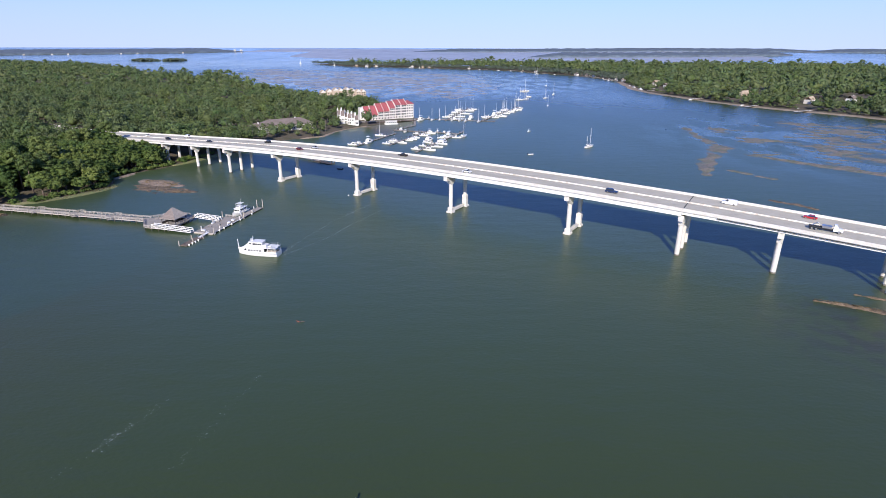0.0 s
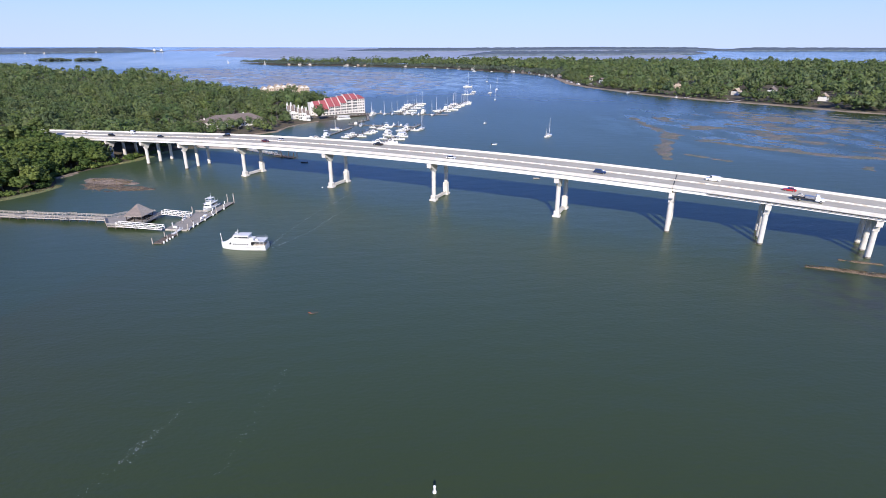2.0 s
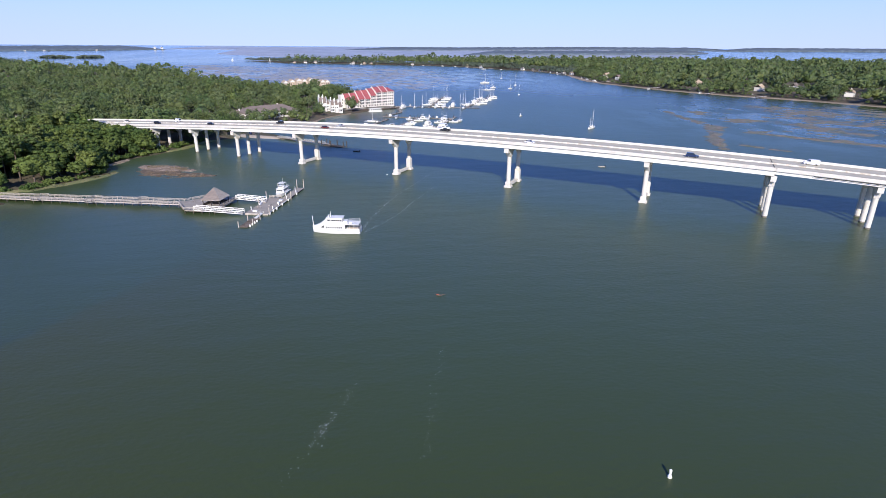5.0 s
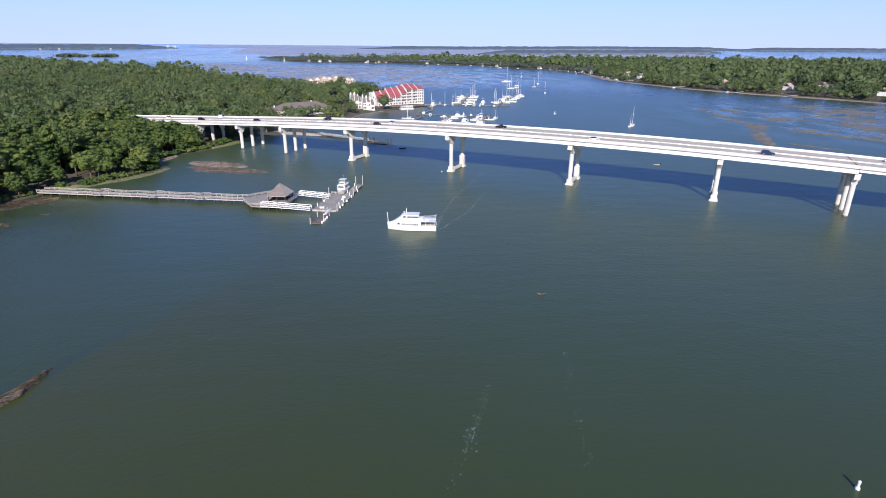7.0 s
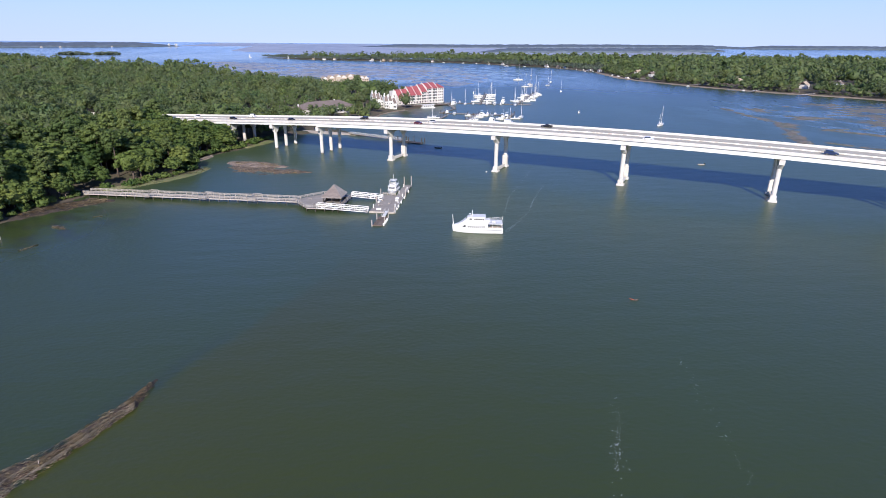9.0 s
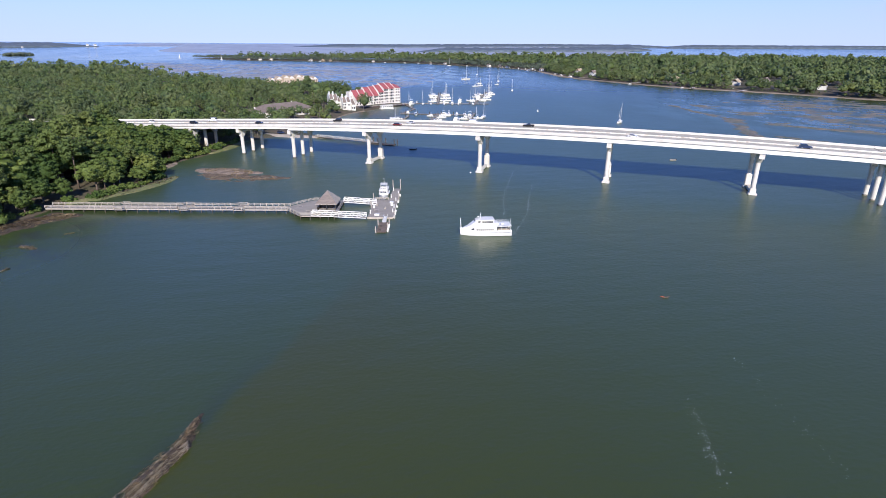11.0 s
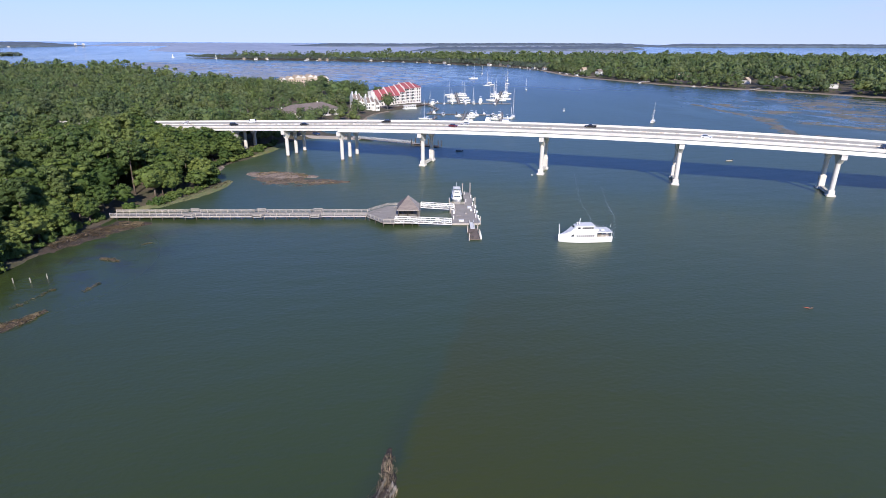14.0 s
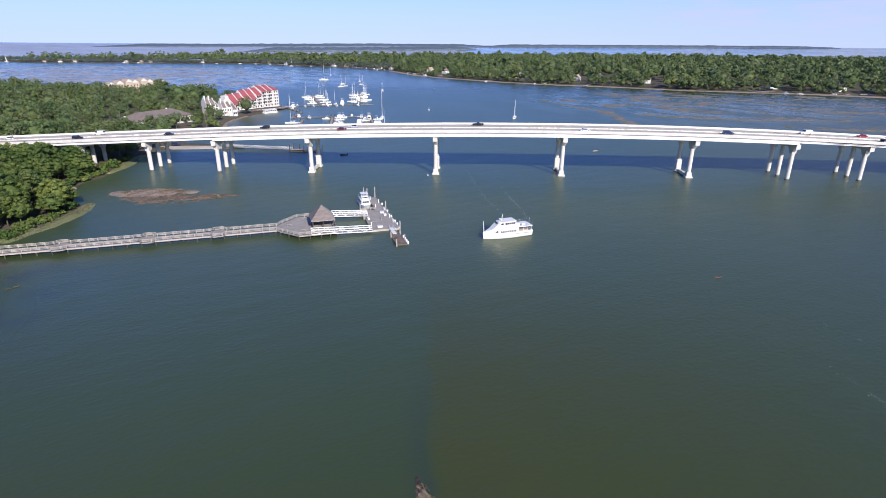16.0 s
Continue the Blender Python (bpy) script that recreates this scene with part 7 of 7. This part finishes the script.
TRAFFIC = [("suv", "black", -118, 7.8, False, "black sport utility car on the bridge"), ("pickup", "black", -10, 8.5, False, "black pickup on the bridge"), ("car", "silver", -72, 3.6, False, "silver car on the bridge"),
           ("van", "white", 151.5, 8.2, False, "white delivery van on the bridge"), ("car", "red", 179, 8.2, False, "red car on the bridge"), ("car", "black", -162, -3.8, True, "black car on the bridge"),
           ("van", "white", -205, 8.0, False, "white van on the bridge"), ("car", "dark_red", -76, -4.2, True, "dark red car on the bridge"), ("suv", "dark_blue", 108, -4.4, True, "dark blue car on the bridge"),
           ("suv", "black", -208, -4.6, True, "black car on the bridge"), ("car", "white", 40, -7.9, True, "white car on the bridge"), ("car", "white", -250, 4.2, False, "white car on the bridge")]
for kind, paint, s, b, forward, label in TRAFFIC:
    build_car(label, paint, on_road(s, b, forward), kind)
build_truck("white-cabbed roll-off truck on the bridge", on_road(183.5, -5.6, True))
build_car("dark blue car parked by the ramp under the bridge", "dark_blue", pose(-157, 432, 1.15, 0, 0, -28), "suv")

# ---- afloat in the creek ----
buoy = thing("channel_buoy", "small white channel marker buoy", "buoy", pose(-16.6, 75.6, 0))
part("float", Shape().lathe([(0.05, -0.3), (0.33, -0.2), (0.35, 0.25), (0.3, 0.4), (0.2, 0.45)], 14), M["hull"], buoy)
part("column", Shape().lathe([(0.19, 0.45), (0.19, 1.15), (0.24, 1.2), (0.22, 1.45), (0.03, 1.6)], 12), M["hull"], buoy)
crab = thing("drifting_branch", "rusty brown drift branch floating in the creek", "driftwood", pose(-45.3, 144.6, 0))
for k, (turn, length) in enumerate(((10, 1.6), (150, 1.3), (200, 1.0), (300, 0.9))):
    part("limb", Shape().tube((0, 0, 0.08), (length * math.cos(radians(turn)), length * math.sin(radians(turn)), 0.22), 0.14, 0.05, 7), M["orange"] if k == 1 else M["bark"], crab)
ball = solid("mooring_ball", Shape().lathe([(0.05, -0.3), (0.35, -0.15), (0.42, 0.1), (0.3, 0.35), (0.05, 0.45)], 12), M["hull"], "white mooring ball beside a bridge pier", "mooring ball", pose(-57.5, 292.5, 0))


def flecks(name, label, lines, count, spread, size, seed):
    """Loose flecks of foam strewn along lines on the water."""
    rng = np.random.RandomState(seed)
    verts, tris = [], []
    for line in lines:
        for k in range(count):
            u = rng.rand() * (len(line) - 1)
            i = int(u)
            (x0, y0), (x1, y1) = line[i], line[i + 1]
            x, y = x0 + (x1 - x0) * (u - i) + spread * rng.normal(), y0 + (y1 - y0) * (u - i) + spread * rng.normal()
            r, a = size * (0.4 + rng.rand()), rng.rand() * 6.28
            base = len(verts)
            verts += [(x + r * (0.5 + 0.7 * rng.rand()) * math.cos(a + j * 1.2566), y + r * (0.5 + 0.7 * rng.rand()) * math.sin(a + j * 1.2566), 0.035) for j in range(5)]
            tris += [(base, base + 1, base + 2), (base, base + 2, base + 3), (base, base + 3, base + 4)]
    return tagged(new(name, tri_mesh(name, verts, tris, M["foam"])), label, "foam", kind="stuff")


flecks("foam_drift", "thin drifting line of foam flecks on the water", [[(-76, 80), (-72, 90), (-68, 100), (-66, 106)], [(-54, 84), (-52, 95), (-49, 108), (-48, 118)]], 58, 0.5, 0.09, 3)
flecks("foam_clump", "drifting clump of foam flecks", [[(-72.5, 88), (-70.5, 94)]], 26, 0.6, 0.11, 4)
flecks("ferry_wake", "white bubbling wake lines behind the ferry", [[(-67.8, 202.2), (-64.6, 216), (-57, 242), (-46, 268), (-36, 291)], [(-67.3, 199.0), (-61.5, 208), (-53, 223), (-47, 239), (-36, 264)]], 330, 0.3, 0.12, 5)

flecks("runabout_wake", "faint spreading wake of a small boat", [[(75, 545), (79, 560), (88, 590), (104, 630)], [(75, 545), (74, 562), (76, 600), (84, 650)]], 260, 1.3, 0.13, 6)

# ---- woods ----
def plant_woods():
    rng = np.random.RandomState(12)
    taken = plant_near()
    X, Y, D = scatter(np.random.RandomState(11), LEFT_LAND, 7.6, 3.2, -360, -110, 175, 470)
    free = np.array([(round(float(x), 2), round(float(y), 2)) not in taken for x, y in zip(X, Y)])
    X2, Y2, D2 = scatter(rng, LEFT_LAND, 10.0, 3.2, -560, -60, 100, 760)
    other = ~((X2 > -360) & (X2 < -110) & (Y2 > 175) & (Y2 < 470))
    X, Y = np.concatenate([X[free], X2[other]]), np.concatenate([Y[free], Y2[other]])
    ok = (np.arctan2(Y - 40, X + 150) < 2.62) & bridge_clear(X, Y, 17) & clear_of_houses(X, Y, CLEARINGS)
    plant_stuff("woodland", "dense mixed green woodland on the near peninsula", X[ok], Y[ok], rng, 0, 1.0, left_height)
    far_side = (X - BRIDGE_C[0]) * BRIDGE_U[1] - (Y - BRIDGE_C[1]) * BRIDGE_U[0] < -20
    plant_trunks("woodland_stems", "slender pale pine stems among the trees", X[ok & far_side][::2], Y[ok & far_side][::2], rng, left_height)
    X, Y, D = scatter(rng, LEFT_LAND, 14.0, 6.0, -2300, -100, 420, 2300)
    ok = ~((X > -560) & (X < -60) & (Y < 760)) & bridge_clear(X, Y, 14) & clear_of_houses(X, Y, CLEARINGS) & (X * 0.72 + Y > 120) & (np.arctan2(Y - 30, X + 90) < 2.45)
    ok &= Y < 1050
    plant_stuff("woodland_beyond", "dense green woodland along the peninsula", X[ok], Y[ok], rng, 1, 0.98, left_height)
    X, Y, D = scatter(rng, LEFT_LAND, 29.0, 8.0, -2300, -100, 1040, 2300)
    ok = np.arctan2(Y - 30, X + 90) < 2.45
    plant_stuff("woodland_distant", "dense green woodland at the far end of the peninsula", X[ok], Y[ok], rng, 2, 1.3, left_height)
    view = lambda x, y: (np.hypot(x, y) < 2900) & (y > 0.45 * x - 60) & clear_of_houses(x, y, RIGHT_CLEARINGS)
    X, Y, D = scatter(rng, RIGHT_LAND, 10.8, 6.0, -660, 1500, 100, 2600)
    ok = view(X, Y) & (D < 64)
    near = ok & (Y < 1350)
    plant_stuff("woodland_far_shore", "green woodland lining the shore across the creek", X[near], Y[near], rng, 1, 1.0, right_height)
    # the strand's foliage colour has aerial haze painted in
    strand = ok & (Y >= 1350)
    plant_stuff("woodland_strand", "woodland on the long strand across the bay, haze in its colour", X[strand], Y[strand], rng, 1, 1.0, right_height, "leaf_hazed")
    X, Y, D = scatter(rng, RIGHT_LAND, 7.5, 6.0, -100, 700, 240, 1300)
    ok = view(X, Y) & (D < 17)
    plant_stuff("shore_bushes", "low bushes along the shore across the creek", X[ok], Y[ok], rng, 1, 0.42, right_height)
    X, Y, D = scatter(rng, RIGHT_LAND, 29.0, 60.0, -660, 2600, 100, 2600)
    ok = view(X, Y) & (np.hypot(X, Y) < 2500)
    plant_stuff("woodland_behind_shore", "wooded land behind the far shore", X[ok], Y[ok], rng, 2, 1.6, right_height)


def plant_shrubs():
    """Bushes that hang over the water's edge."""
    rng = np.random.RandomState(21)
    kinds = []
    for k in range(4):
        v, f = broad_crown(np.random.RandomState(300 + k), 3.4, 2.6, 12, ICO1, 26, 0.34)
        v[:, 2] -= 0.9
        kinds.append(tri_mesh("foliage", v, f, M["leaf"]))
    shore = LEFT_LAND[2:18]
    for (x0, y0), (x1, y1) in zip(shore, shore[1:]):
        n = max(1, int(math.hypot(x1 - x0, y1 - y0) / 2.6))
        for k in range(n):
            u = (k + rng.rand()) / n
            x, y = x0 + (x1 - x0) * u - 2.2 - 4.5 * rng.rand(), y0 + (y1 - y0) * u + 1.0 * rng.normal()
            if math.hypot(x + 230, y - 264) < 5.5:
                continue
            z = float(left_height(np.array([x]), np.array([y]))[0])
            size = 0.55 + 0.75 * rng.rand()
            t = thing("shrub", "low green shrub at the water's edge", "shrub", pose(x, y, max(z, 0.0) - 0.1, 0, 0, rng.rand() * 360) @ Matrix.Diagonal((size, size, size * (0.8 + 0.5 * rng.rand()), 1)), "shore shrubs")
            part("foliage", kinds[rng.randint(0, 4)], None, t)
            part("stem", SHRUB_STEM, None, t)


SHRUB_STEM = Shape().tube((0, 0, -0.2), (0.1, 0.05, 0.9), 0.09, 0.05, 6).tube((0, 0, 0.1), (-0.5, 0.3, 1.1), 0.06, 0.03, 5).mesh("stem", M["bark"])
RIGHT_CLEARINGS = [(x - 6.2 * k, y - 9.2 * k, 18.0 - k if w > 20 else 14.0 - 0.5 * k) for x, y, _, w, *_ in SHORE_HOUSES for k in range(8)] + STRAND_SPOTS
plant_woods()
plant_shrubs()
